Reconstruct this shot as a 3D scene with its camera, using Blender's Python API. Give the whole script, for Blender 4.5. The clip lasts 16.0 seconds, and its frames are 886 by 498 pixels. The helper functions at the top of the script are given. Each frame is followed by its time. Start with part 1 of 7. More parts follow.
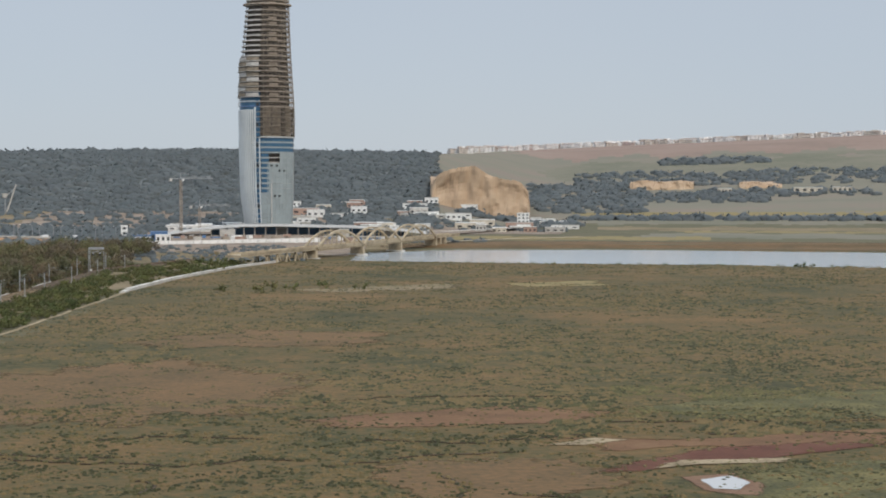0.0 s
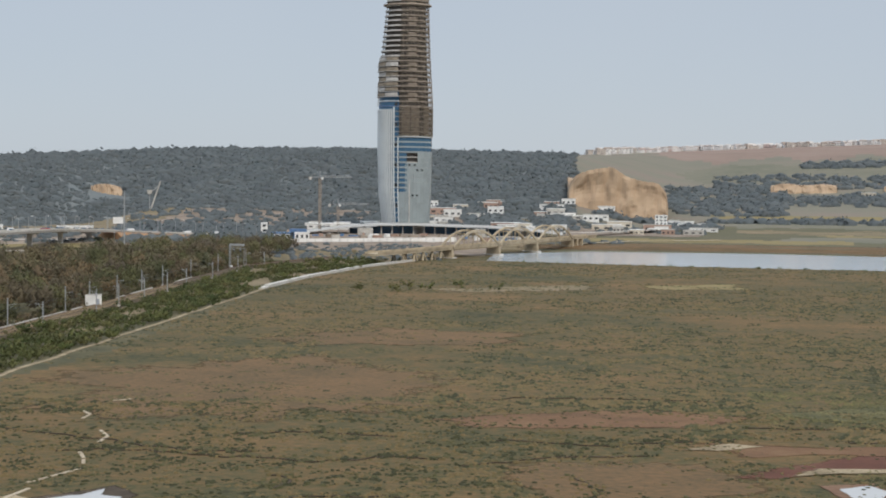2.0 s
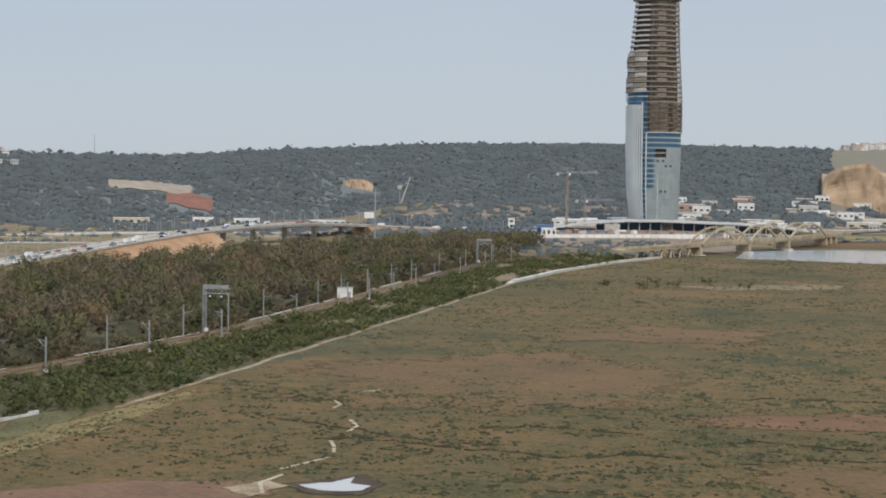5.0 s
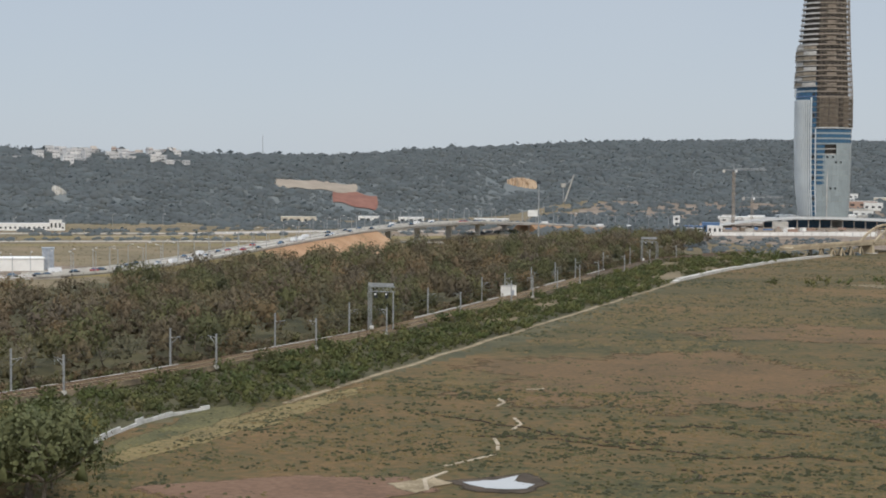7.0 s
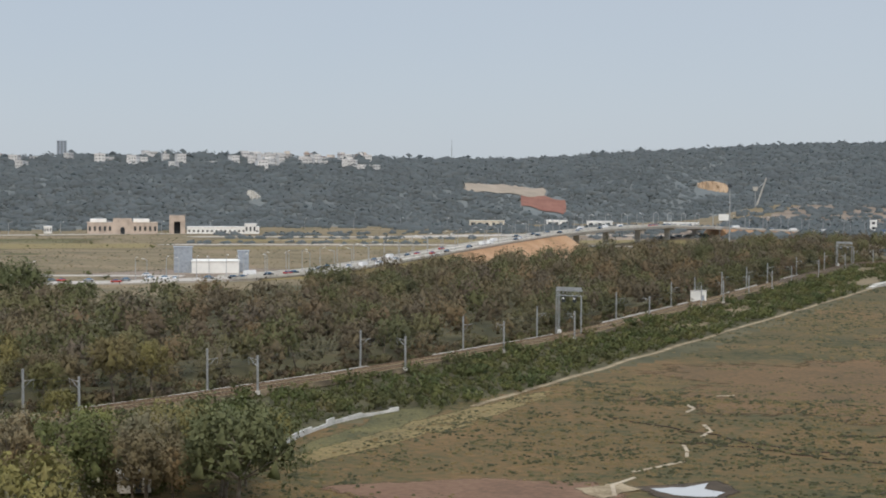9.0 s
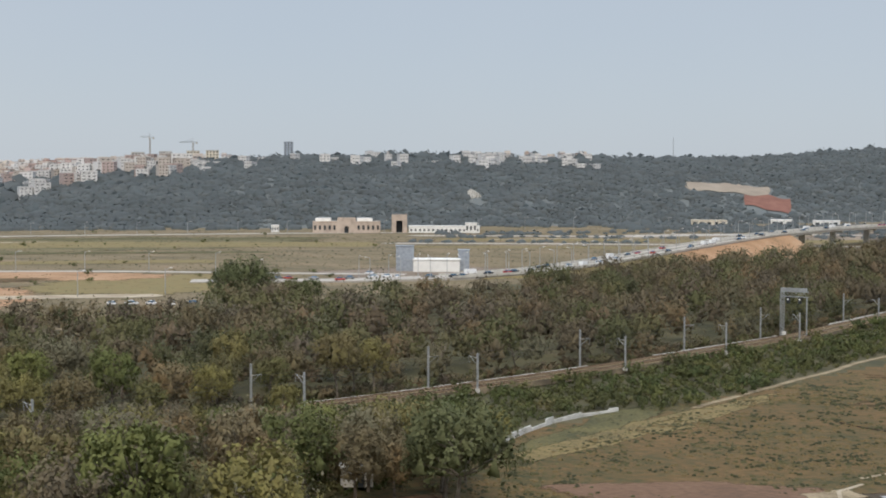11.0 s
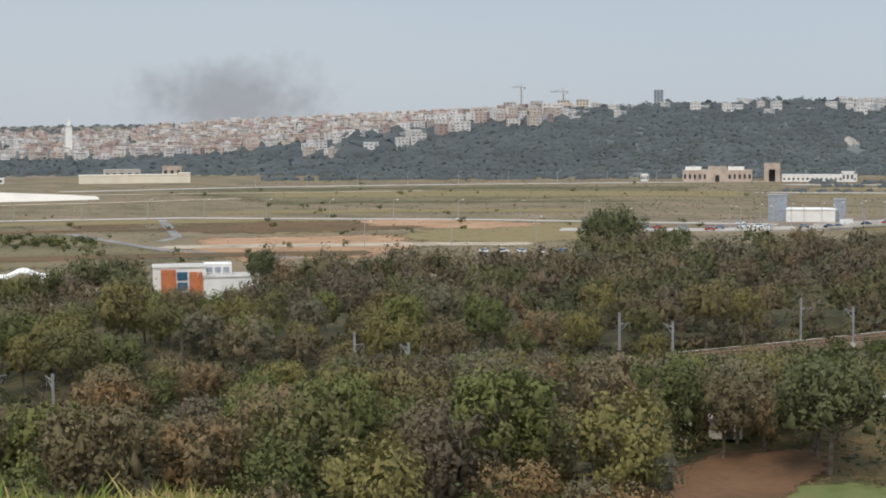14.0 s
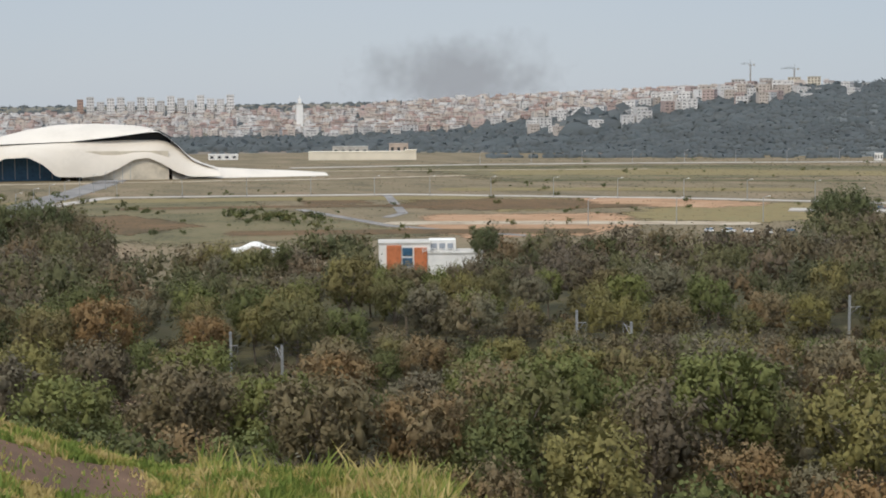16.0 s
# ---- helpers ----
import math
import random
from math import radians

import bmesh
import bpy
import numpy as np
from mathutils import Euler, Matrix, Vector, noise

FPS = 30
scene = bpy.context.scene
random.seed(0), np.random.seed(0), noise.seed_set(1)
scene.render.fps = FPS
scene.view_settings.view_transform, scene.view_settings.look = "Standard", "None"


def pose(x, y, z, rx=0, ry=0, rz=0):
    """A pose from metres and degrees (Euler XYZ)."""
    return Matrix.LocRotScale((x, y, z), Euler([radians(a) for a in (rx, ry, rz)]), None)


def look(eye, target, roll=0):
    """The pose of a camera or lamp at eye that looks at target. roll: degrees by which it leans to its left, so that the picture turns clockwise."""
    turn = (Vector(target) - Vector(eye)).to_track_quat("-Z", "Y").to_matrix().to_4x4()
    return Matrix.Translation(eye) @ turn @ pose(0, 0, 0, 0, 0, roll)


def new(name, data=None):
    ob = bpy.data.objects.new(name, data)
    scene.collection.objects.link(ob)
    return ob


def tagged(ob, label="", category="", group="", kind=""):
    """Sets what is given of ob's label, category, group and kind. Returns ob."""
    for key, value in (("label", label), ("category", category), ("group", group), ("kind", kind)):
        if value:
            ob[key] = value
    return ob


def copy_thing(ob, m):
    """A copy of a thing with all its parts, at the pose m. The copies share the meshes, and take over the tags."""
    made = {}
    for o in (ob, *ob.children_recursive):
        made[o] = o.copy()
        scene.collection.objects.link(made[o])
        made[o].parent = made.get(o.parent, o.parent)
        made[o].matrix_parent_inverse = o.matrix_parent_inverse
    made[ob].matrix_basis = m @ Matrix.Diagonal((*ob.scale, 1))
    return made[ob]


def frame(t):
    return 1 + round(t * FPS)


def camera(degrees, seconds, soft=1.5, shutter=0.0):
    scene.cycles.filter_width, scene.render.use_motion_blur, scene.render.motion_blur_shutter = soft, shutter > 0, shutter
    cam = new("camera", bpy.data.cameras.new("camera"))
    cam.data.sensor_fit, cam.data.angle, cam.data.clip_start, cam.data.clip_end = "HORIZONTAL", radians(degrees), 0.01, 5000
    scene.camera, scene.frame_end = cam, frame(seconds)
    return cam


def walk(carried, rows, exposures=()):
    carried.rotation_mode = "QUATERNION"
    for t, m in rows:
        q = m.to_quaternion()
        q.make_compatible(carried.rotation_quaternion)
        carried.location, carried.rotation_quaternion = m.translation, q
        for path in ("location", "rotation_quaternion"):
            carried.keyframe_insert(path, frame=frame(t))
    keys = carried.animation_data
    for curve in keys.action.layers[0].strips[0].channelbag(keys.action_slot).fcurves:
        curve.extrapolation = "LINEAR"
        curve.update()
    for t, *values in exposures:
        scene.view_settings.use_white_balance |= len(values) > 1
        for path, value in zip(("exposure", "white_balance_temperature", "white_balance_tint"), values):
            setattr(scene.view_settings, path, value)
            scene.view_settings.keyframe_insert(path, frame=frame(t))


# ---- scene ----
# ---- the camera: it stands on a hillside and pans slowly to the left ----
EYE = 43.0
cam = camera(32.24, 16.0, soft=1.9)
# seconds, yaw, pitch, lean
TURNS = [
    (0.0, -0.000, -2.200, 0.000), (0.5, 0.962, -2.154, -0.137), (1.0, 2.067, -2.096, -0.340),
    (1.5, 3.471, -2.171, -0.539), (2.0, 5.114, -2.211, -0.633), (2.5, 6.807, -2.160, -0.658),
    (3.0, 8.196, -2.142, -0.729), (5.5, 15.876, -2.564, -0.748), (6.0, 17.352, -2.614, -0.664),
    (6.5, 18.835, -2.622, -0.511), (7.0, 20.428, -2.609, -0.457), (7.5, 22.018, -2.615, -0.355),
    (8.0, 23.720, -2.592, -0.333), (8.5, 25.533, -2.529, -0.341), (11.0, 35.654, -2.574, -0.158),
    (11.5, 37.789, -2.584, -0.104), (12.0, 40.218, -2.930, 0.005), (12.5, 42.658, -3.407, -0.105),
    (13.0, 45.061, -3.926, 0.117), (13.5, 47.280, -4.247, 0.203), (14.0, 49.377, -4.458, 0.322),
    (14.5, 51.534, -4.728, 0.316), (15.0, 53.668, -4.921, 0.258), (15.5, 55.711, -5.059, 0.205),
    (16.0, 57.738, -5.247, 0.305),
]
walk(cam, [(t, pose(0, 0, EYE, 90 + pitch, lean, yaw)) for t, yaw, pitch, lean in TURNS])

# ---- sky, sun, exposure ----
scene.view_settings.exposure = 0.0
world = bpy.data.worlds.new("sky")
scene.world = world
world.use_nodes = True
wn, wl = world.node_tree.nodes, world.node_tree.links
wn.clear()
SUN_ELEV, SUN_ROT = radians(52), radians(146)
sky = wn.new("ShaderNodeTexSky")
sky.sky_type, sky.sun_disc = "NISHITA", False
sky.sun_elevation, sky.sun_rotation = SUN_ELEV, SUN_ROT
sky.air_density, sky.dust_density, sky.ozone_density = 1.0, 0.6, 2.0
# a thin even cloud layer in front of the blue
cloud_tc = wn.new("ShaderNodeTexCoord")
cloud_noise = wn.new("ShaderNodeTexNoise")
cloud_noise.inputs["Scale"].default_value = 1.6
cloud_noise.inputs["Detail"].default_value = 4
cloud_ramp = wn.new("ShaderNodeValToRGB")
cloud_ramp.color_ramp.elements[0].color = (0.475, 0.54, 0.63, 1)
cloud_ramp.color_ramp.elements[1].color = (0.525, 0.575, 0.645, 1)
cloud_ramp.color_ramp.elements[0].position, cloud_ramp.color_ramp.elements[1].position = 0.3, 0.7
bg_sky, bg_cloud = wn.new("ShaderNodeBackground"), wn.new("ShaderNodeBackground")
bg_sky.inputs["Strength"].default_value = 0.10
bg_cloud.inputs["Strength"].default_value = 1.0
mix_sky, out_world = wn.new("ShaderNodeMixShader"), wn.new("ShaderNodeOutputWorld")
mix_sky.inputs[0].default_value = 0.85
wl.new(cloud_tc.outputs["Generated"], cloud_noise.inputs["Vector"])
wl.new(cloud_noise.outputs["Fac"], cloud_ramp.inputs["Fac"])
wl.new(cloud_ramp.outputs["Color"], bg_cloud.inputs["Color"])
# an overcast sky is brighter overhead than at the horizon
sky_up, sky_gain = wn.new("ShaderNodeSeparateXYZ"), wn.new("ShaderNodeMapRange")
sky_gain.inputs["From Min"].default_value, sky_gain.inputs["From Max"].default_value = 0.12, 1.0
sky_gain.inputs["To Min"].default_value, sky_gain.inputs["To Max"].default_value = 1.0, 2.8
wl.new(cloud_tc.outputs["Generated"], sky_up.inputs[0])
wl.new(sky_up.outputs["Z"], sky_gain.inputs["Value"])
wl.new(sky_gain.outputs[0], bg_cloud.inputs["Strength"])
wl.new(sky.outputs["Color"], bg_sky.inputs["Color"])
wl.new(bg_sky.outputs[0], mix_sky.inputs[1])
wl.new(bg_cloud.outputs[0], mix_sky.inputs[2])
wl.new(mix_sky.outputs[0], out_world.inputs["Surface"])
sun_data = bpy.data.lights.new("sun", "SUN")
sun_data.energy, sun_data.angle, sun_data.color = 2.2, radians(14), (1.0, 0.90, 0.76)
sun = new("sun", sun_data)
# behind the camera, high to its right
sun.matrix_world = look((0, 0, 500), (-220, 330, 0))
# ---- helpers for meshes and materials ----
rng = np.random.default_rng(7)


def polar(az, dist, z=0.0):
    """A place by its bearing to the left of straight ahead (degrees) and its distance from the foot of the camera."""
    return (-math.sin(radians(az)) * dist, math.cos(radians(az)) * dist, z)


class Shape:
    """Collects vertices and faces of one mesh."""

    def __init__(self):
        self.v, self.f = [], []

    def add(self, verts, faces):
        n = len(self.v)
        self.v.extend(tuple(p) for p in verts)
        self.f.extend(tuple(n + i for i in fc) for fc in faces)
        return self

    def box(self, x, y, z, sx, sy, sz, turn=0.0, taper=1.0):
        """A box whose base centre is (x, y, z)."""
        c, s = math.cos(radians(turn)), math.sin(radians(turn))
        pts = []
        for k, q in ((0, 1.0), (1, taper)):
            for a, b in ((-1, -1), (1, -1), (1, 1), (-1, 1)):
                u, w = a * sx / 2 * q, b * sy / 2 * q
                pts.append((x + u * c - w * s, y + u * s + w * c, z + k * sz))
        return self.add(pts, [(3, 2, 1, 0), (4, 5, 6, 7), (0, 1, 5, 4), (1, 2, 6, 5), (2, 3, 7, 6), (3, 0, 4, 7)])

    def rod(self, p0, p1, r0, r1=None, n=6):
        r1 = r0 if r1 is None else r1
        p0, p1 = Vector(p0), Vector(p1)
        d = (p1 - p0).normalized()
        a = d.orthogonal().normalized()
        b = d.cross(a)
        ring = [(a * math.cos(2 * math.pi * i / n) + b * math.sin(2 * math.pi * i / n)) for i in range(n)]
        pts = [p0 + q * r0 for q in ring] + [p1 + q * r1 for q in ring]
        fs = [(i, (i + 1) % n, n + (i + 1) % n, n + i) for i in range(n)]
        return self.add(pts, fs + [tuple(range(n))[::-1], tuple(range(n, 2 * n))])

    def sweep(self, path, width, thick, up=(0, 0, 1)):
        """A bar of rectangular section along a path of points."""
        path = [Vector(p) for p in path]
        up = Vector(up)
        pts, fs = [], []
        for i, p in enumerate(path):
            d = (path[min(i + 1, len(path) - 1)] - path[max(i - 1, 0)]).normalized()
            side = d.cross(up).normalized()
            u2 = side.cross(d).normalized()
            pts += [p - side * width / 2, p + side * width / 2, p + side * width / 2 + u2 * thick, p - side * width / 2 + u2 * thick]
        for i in range(len(path) - 1):
            a, b = 4 * i, 4 * i + 4
            fs += [(a + k, a + (k + 1) % 4, b + (k + 1) % 4, b + k) for k in range(4)]
        fs += [(0, 3, 2, 1), tuple(4 * (len(path) - 1) + k for k in range(4))]
        return self.add(pts, fs)

    def mesh(self, name, material, smooth=False):
        me = bpy.data.meshes.new(name)
        me.from_pydata(self.v, [], self.f)
        me.materials.append(material)
        if smooth:
            me.polygons.foreach_set("use_smooth", [True] * len(me.polygons))
        me.update()
        return me


def from_arrays(name, verts, faces, material, smooth=False):
    """One mesh from numpy arrays of vertices and of triangles or quads."""
    me = bpy.data.meshes.new(name)
    k = faces.shape[1]
    me.vertices.add(len(verts))
    me.vertices.foreach_set("co", np.ascontiguousarray(verts, dtype=np.float32).ravel())
    me.loops.add(faces.size)
    me.loops.foreach_set("vertex_index", faces.astype(np.int32).ravel())
    me.polygons.add(len(faces))
    me.polygons.foreach_set("loop_start", np.arange(0, faces.size, k, dtype=np.int32))
    me.polygons.foreach_set("loop_total", np.full(len(faces), k, dtype=np.int32))
    if smooth:
        me.polygons.foreach_set("use_smooth", np.ones(len(faces), dtype=bool))
    me.materials.append(material)
    me.update(calc_edges=True)
    me.validate()
    return me


def thing(name, at, label, category, group="", turn=0.0):
    """An empty at the thing's base that carries its parts."""
    ob = new(name)
    ob.empty_display_size = 0.5
    ob.matrix_basis = pose(*at, 0, 0, turn)
    return tagged(ob, label, category, group)


def part(name, shape, material, parent, label="", at=None, smooth=False):
    """One mesh object under a thing or a part; shape is a Shape or a finished mesh."""
    me = shape.mesh(name, material, smooth) if isinstance(shape, Shape) else shape
    ob = new(name, me)
    ob.parent = parent
    if at is not None:
        ob.matrix_basis = at
    return tagged(ob, label)


def single(name, shape, material, label, category="", group="", kind="", at=None, smooth=False):
    """A top-level thing or piece of the setting made of one mesh."""
    me = shape.mesh(name, material, smooth) if isinstance(shape, Shape) else shape
    ob = new(name, me)
    if at is not None:
        ob.matrix_basis = at
    return tagged(ob, label, category, group, kind)


def surface(name, colours, scale=1.0, rough=0.85, bump=0.0, fine=8.0, metal=0.0, vary=0.0, cells=0.0, where="Object", stretch=(1, 1, 1), leafy=0.0, speck=0.35, rugged=0.62, narrow=0.0):
    """A mottled material: colours are mixed by noise of the given scale, with finer grain over it. vary: change from object to object;
    rugged: strength of the finer stains; narrow: harder contrast; cells: change from patch to patch of that many metres; leafy: light that passes through."""
    m = bpy.data.materials.new(name)
    m.use_nodes = True
    n, l = m.node_tree.nodes, m.node_tree.links
    bsdf = n["Principled BSDF"]
    bsdf.inputs["Roughness"].default_value, bsdf.inputs["Metallic"].default_value = rough, metal
    bsdf.inputs["Specular IOR Level"].default_value = 0.25
    if where == "World":
        coord = n.new("ShaderNodeNewGeometry").outputs["Position"]
    else:
        coord = n.new("ShaderNodeTexCoord").outputs["Object"]
    mapping = n.new("ShaderNodeMapping")
    mapping.inputs["Scale"].default_value = stretch
    l.new(coord, mapping.inputs["Vector"])
    coarse, grain = n.new("ShaderNodeTexNoise"), n.new("ShaderNodeTexNoise")
    coarse.inputs["Scale"].default_value, coarse.inputs["Detail"].default_value = scale, 5
    grain.inputs["Scale"].default_value, grain.inputs["Detail"].default_value = scale * fine, 3
    if where == "World" and scale < 0.1:
        coarse.inputs["Detail"].default_value, coarse.inputs["Roughness"].default_value = 9, rugged
    for tex in (coarse, grain):
        l.new(mapping.outputs["Vector"], tex.inputs["Vector"])
    mixed = n.new("ShaderNodeMath")
    mixed.operation = "MULTIPLY_ADD"
    mixed.inputs[1].default_value = speck
    l.new(grain.outputs["Fac"], mixed.inputs[0])
    lower = n.new("ShaderNodeMath")
    lower.operation = "MULTIPLY_ADD"
    lower.inputs[1].default_value, lower.inputs[2].default_value = 1.0, -speck / 2
    l.new(coarse.outputs["Fac"], lower.inputs[0])
    l.new(lower.outputs[0], mixed.inputs[2])
    fac = mixed.outputs[0]
    if vary:
        info, add = n.new("ShaderNodeObjectInfo"), n.new("ShaderNodeMath")
        source = info.outputs["Random"]
        add.operation = "MULTIPLY_ADD"
        add.inputs[1].default_value = vary
        shift = n.new("ShaderNodeMath")
        shift.operation = "SUBTRACT"
        shift.inputs[1].default_value = vary / 2
        l.new(source, add.inputs[0])
        l.new(fac, shift.inputs[0])
        l.new(shift.outputs[0], add.inputs[2])
        fac = add.outputs[0]
    if cells:
        vor, add2 = n.new("ShaderNodeTexVoronoi"), n.new("ShaderNodeMath")
        vor.inputs["Scale"].default_value = 1.0 / cells
        l.new(coord, vor.inputs["Vector"])
        sep = n.new("ShaderNodeSeparateColor")
        l.new(vor.outputs["Color"], sep.inputs[0])
        add2.operation = "MULTIPLY_ADD"
        add2.inputs[1].default_value = 0.7
        shift2 = n.new("ShaderNodeMath")
        shift2.operation = "SUBTRACT"
        shift2.inputs[1].default_value = 0.35
        l.new(sep.outputs[0], add2.inputs[0])
        l.new(fac, shift2.inputs[0])
        l.new(shift2.outputs[0], add2.inputs[2])
        fac = add2.outputs[0]
    ramp = n.new("ShaderNodeValToRGB")
    els = ramp.color_ramp.elements
    while len(els) < len(colours):
        els.new(0.5)
    for i, c in enumerate(colours):
        els[i].position = 0.3 + narrow + (0.4 - 2 * narrow) * i / max(1, len(colours) - 1)
        els[i].color = (*c, 1)
    l.new(fac, ramp.inputs["Fac"])
    l.new(ramp.outputs["Color"], bsdf.inputs["Base Color"])
    if bump:
        bp = n.new("ShaderNodeBump")
        bp.inputs["Strength"].default_value, bp.inputs["Distance"].default_value = min(1.0, bump), bump
        l.new(grain.outputs["Fac"], bp.inputs["Height"])
        l.new(bp.outputs["Normal"], bsdf.inputs["Normal"])
    if leafy:
        trans, mx = n.new("ShaderNodeBsdfTranslucent"), n.new("ShaderNodeMixShader")
        mx.inputs[0].default_value = leafy
        l.new(ramp.outputs["Color"], trans.inputs["Color"])
        l.new(bsdf.outputs[0], mx.inputs[1])
        l.new(trans.outputs[0], mx.inputs[2])
        l.new(mx.outputs[0], n["Material Output"].inputs["Surface"])
    return m


def ragged(material):
    """The same ground with a torn, thinning edge: it gives way to what lies below where the mesh's edge value runs out."""
    m = material.copy()
    n, l = m.node_tree.nodes, m.node_tree.links
    out = n["Material Output"]
    body = out.inputs["Surface"].links[0].from_socket
    attr, tex, pos = n.new("ShaderNodeAttribute"), n.new("ShaderNodeTexNoise"), n.new("ShaderNodeNewGeometry")
    attr.attribute_name = "edge"
    tex.inputs["Scale"].default_value, tex.inputs["Detail"].default_value = 0.35, 6
    l.new(pos.outputs["Position"], tex.inputs["Vector"])
    add, rng_ = n.new("ShaderNodeMath"), n.new("ShaderNodeMapRange")
    add.operation = "ADD"
    l.new(attr.outputs["Fac"], add.inputs[0])
    l.new(tex.outputs["Fac"], add.inputs[1])
    rng_.inputs["From Min"].default_value, rng_.inputs["From Max"].default_value = 0.82, 1.08
    l.new(add.outputs[0], rng_.inputs["Value"])
    clear, mx = n.new("ShaderNodeBsdfTransparent"), n.new("ShaderNodeMixShader")
    l.new(rng_.outputs[0], mx.inputs[0])
    l.new(clear.outputs[0], mx.inputs[1])
    l.new(body, mx.inputs[2])
    l.new(mx.outputs[0], out.inputs["Surface"])
    return m


RAGGED = {}


def plain(name, colour, rough=0.6, metal=0.0, spread=0.25, scale=0.8, vary=0.0):
    """A nearly even paint, metal or plaster with slight stains."""
    a = tuple(c * (1 - spread) for c in colour)
    b = tuple(min(0.9, c * (1 + spread * 0.5)) for c in colour)
    return surface(name, [a, colour, b], scale, rough, 0.0, 9.0, metal, vary)


def foliage(name, palette, by="object", patchy=0.10, leafy=0.3, rough=0.8, spread=0.24, grain=(0.22, 1.1)):
    """Leaves: each plant takes its own colour from the palette, with patches and clumps of lighter and darker leaf in it."""
    m = bpy.data.materials.new(name)
    m.use_nodes = True
    n, l = m.node_tree.nodes, m.node_tree.links
    bsdf = n["Principled BSDF"]
    bsdf.inputs["Roughness"].default_value, bsdf.inputs["Specular IOR Level"].default_value = rough, 0.2
    pos = n.new("ShaderNodeNewGeometry").outputs["Position"]
    if by == "object":
        own = n.new("ShaderNodeObjectInfo").outputs["Random"]
    else:
        attr = n.new("ShaderNodeAttribute")
        attr.attribute_name = "tone"
        own = attr.outputs["Fac"]
    patches, clumps = n.new("ShaderNodeTexNoise"), n.new("ShaderNodeTexNoise")
    patches.inputs["Scale"].default_value, patches.inputs["Detail"].default_value = grain[0], 3
    clumps.inputs["Scale"].default_value, clumps.inputs["Detail"].default_value = grain[1], 4
    shift, ramp, gain, tint = n.new("ShaderNodeMath"), n.new("ShaderNodeValToRGB"), n.new("ShaderNodeMapRange"), n.new("ShaderNodeMixRGB")
    for tex in (patches, clumps):
        l.new(pos, tex.inputs["Vector"])
    shift.operation = "MULTIPLY_ADD"
    shift.inputs[1].default_value = patchy * 2
    low = n.new("ShaderNodeMath")
    low.operation = "SUBTRACT"
    low.inputs[1].default_value = patchy
    l.new(own, low.inputs[0])
    l.new(patches.outputs["Fac"], shift.inputs[0])
    l.new(low.outputs[0], shift.inputs[2])
    els = ramp.color_ramp.elements
    while len(els) < len(palette):
        els.new(0.5)
    for i, c in enumerate(palette):
        els[i].position = i / (len(palette) - 1)
        els[i].color = (*c, 1)
    l.new(shift.outputs[0], ramp.inputs["Fac"])
    gain.inputs["From Min"].default_value, gain.inputs["From Max"].default_value = 0.3, 0.7
    gain.inputs["To Min"].default_value, gain.inputs["To Max"].default_value = 1 - spread, 1 + spread
    l.new(clumps.outputs["Fac"], gain.inputs["Value"])
    tint.blend_type = "MULTIPLY"
    tint.inputs[0].default_value = 1.0
    l.new(ramp.outputs["Color"], tint.inputs[1])
    l.new(gain.outputs[0], tint.inputs[2])
    trans, mx = n.new("ShaderNodeBsdfTranslucent"), n.new("ShaderNodeMixShader")
    mx.inputs[0].default_value = leafy
    l.new(tint.outputs[0], bsdf.inputs["Base Color"])
    l.new(tint.outputs[0], trans.inputs["Color"])
    l.new(bsdf.outputs[0], mx.inputs[1])
    l.new(trans.outputs[0], mx.inputs[2])
    l.new(mx.outputs[0], n["Material Output"].inputs["Surface"])
    return m


# ---- materials ----
M_MARSH = surface("marsh_ground", [(0.035, 0.034, 0.014), (0.060, 0.055, 0.022), (0.090, 0.066, 0.027), (0.117, 0.074, 0.030), (0.144, 0.089, 0.038)], 0.011, 0.95, 0.4, 45, where="World", speck=0.35, rugged=0.84, narrow=0.07)
M_BARE = surface("bare_red_soil", [(0.085, 0.050, 0.026), (0.132, 0.072, 0.037), (0.161, 0.096, 0.050)], 0.08, 0.95, 0.2, 12, where="World")
M_SOIL = surface("trodden_soil", [(0.100, 0.062, 0.040), (0.145, 0.085, 0.053), (0.180, 0.112, 0.073)], 0.08, 0.95, 0.1, 12, where="World", speck=0.6, rugged=0.75)
M_RED = surface("dark_red_mud", [(0.061, 0.025, 0.015), (0.094, 0.036, 0.022), (0.115, 0.057, 0.034)], 0.1, 0.9, 0.1, 10, where="World")
M_REDSLOPE = surface("red_earth_slope", [(0.152, 0.070, 0.052), (0.200, 0.092, 0.068), (0.232, 0.115, 0.085)], 0.05, 0.95, 0.1, 8, where="World")
M_VERGE = surface("yellow_dry_grass", [(0.105, 0.085, 0.040), (0.165, 0.125, 0.054), (0.220, 0.165, 0.072)], 0.09, 0.95, 0.2, 10, where="World", speck=0.7, rugged=0.8, narrow=0.03)
M_TERRACE = surface("pale_terrace_soil", [(0.22, 0.185, 0.145), (0.27, 0.225, 0.178), (0.31, 0.265, 0.21)], 0.05, 0.95, 0.1, 8, where="World")
M_SAND = surface("pale_sand", [(0.26, 0.21, 0.15), (0.36, 0.30, 0.22), (0.44, 0.38, 0.29)], 0.12, 0.95, 0.1, 10, where="World")
M_DRY = surface("dry_grass", [(0.15, 0.12, 0.055), (0.20, 0.155, 0.07), (0.17, 0.15, 0.068)], 0.15, 0.95, 0.2, 10, where="World")
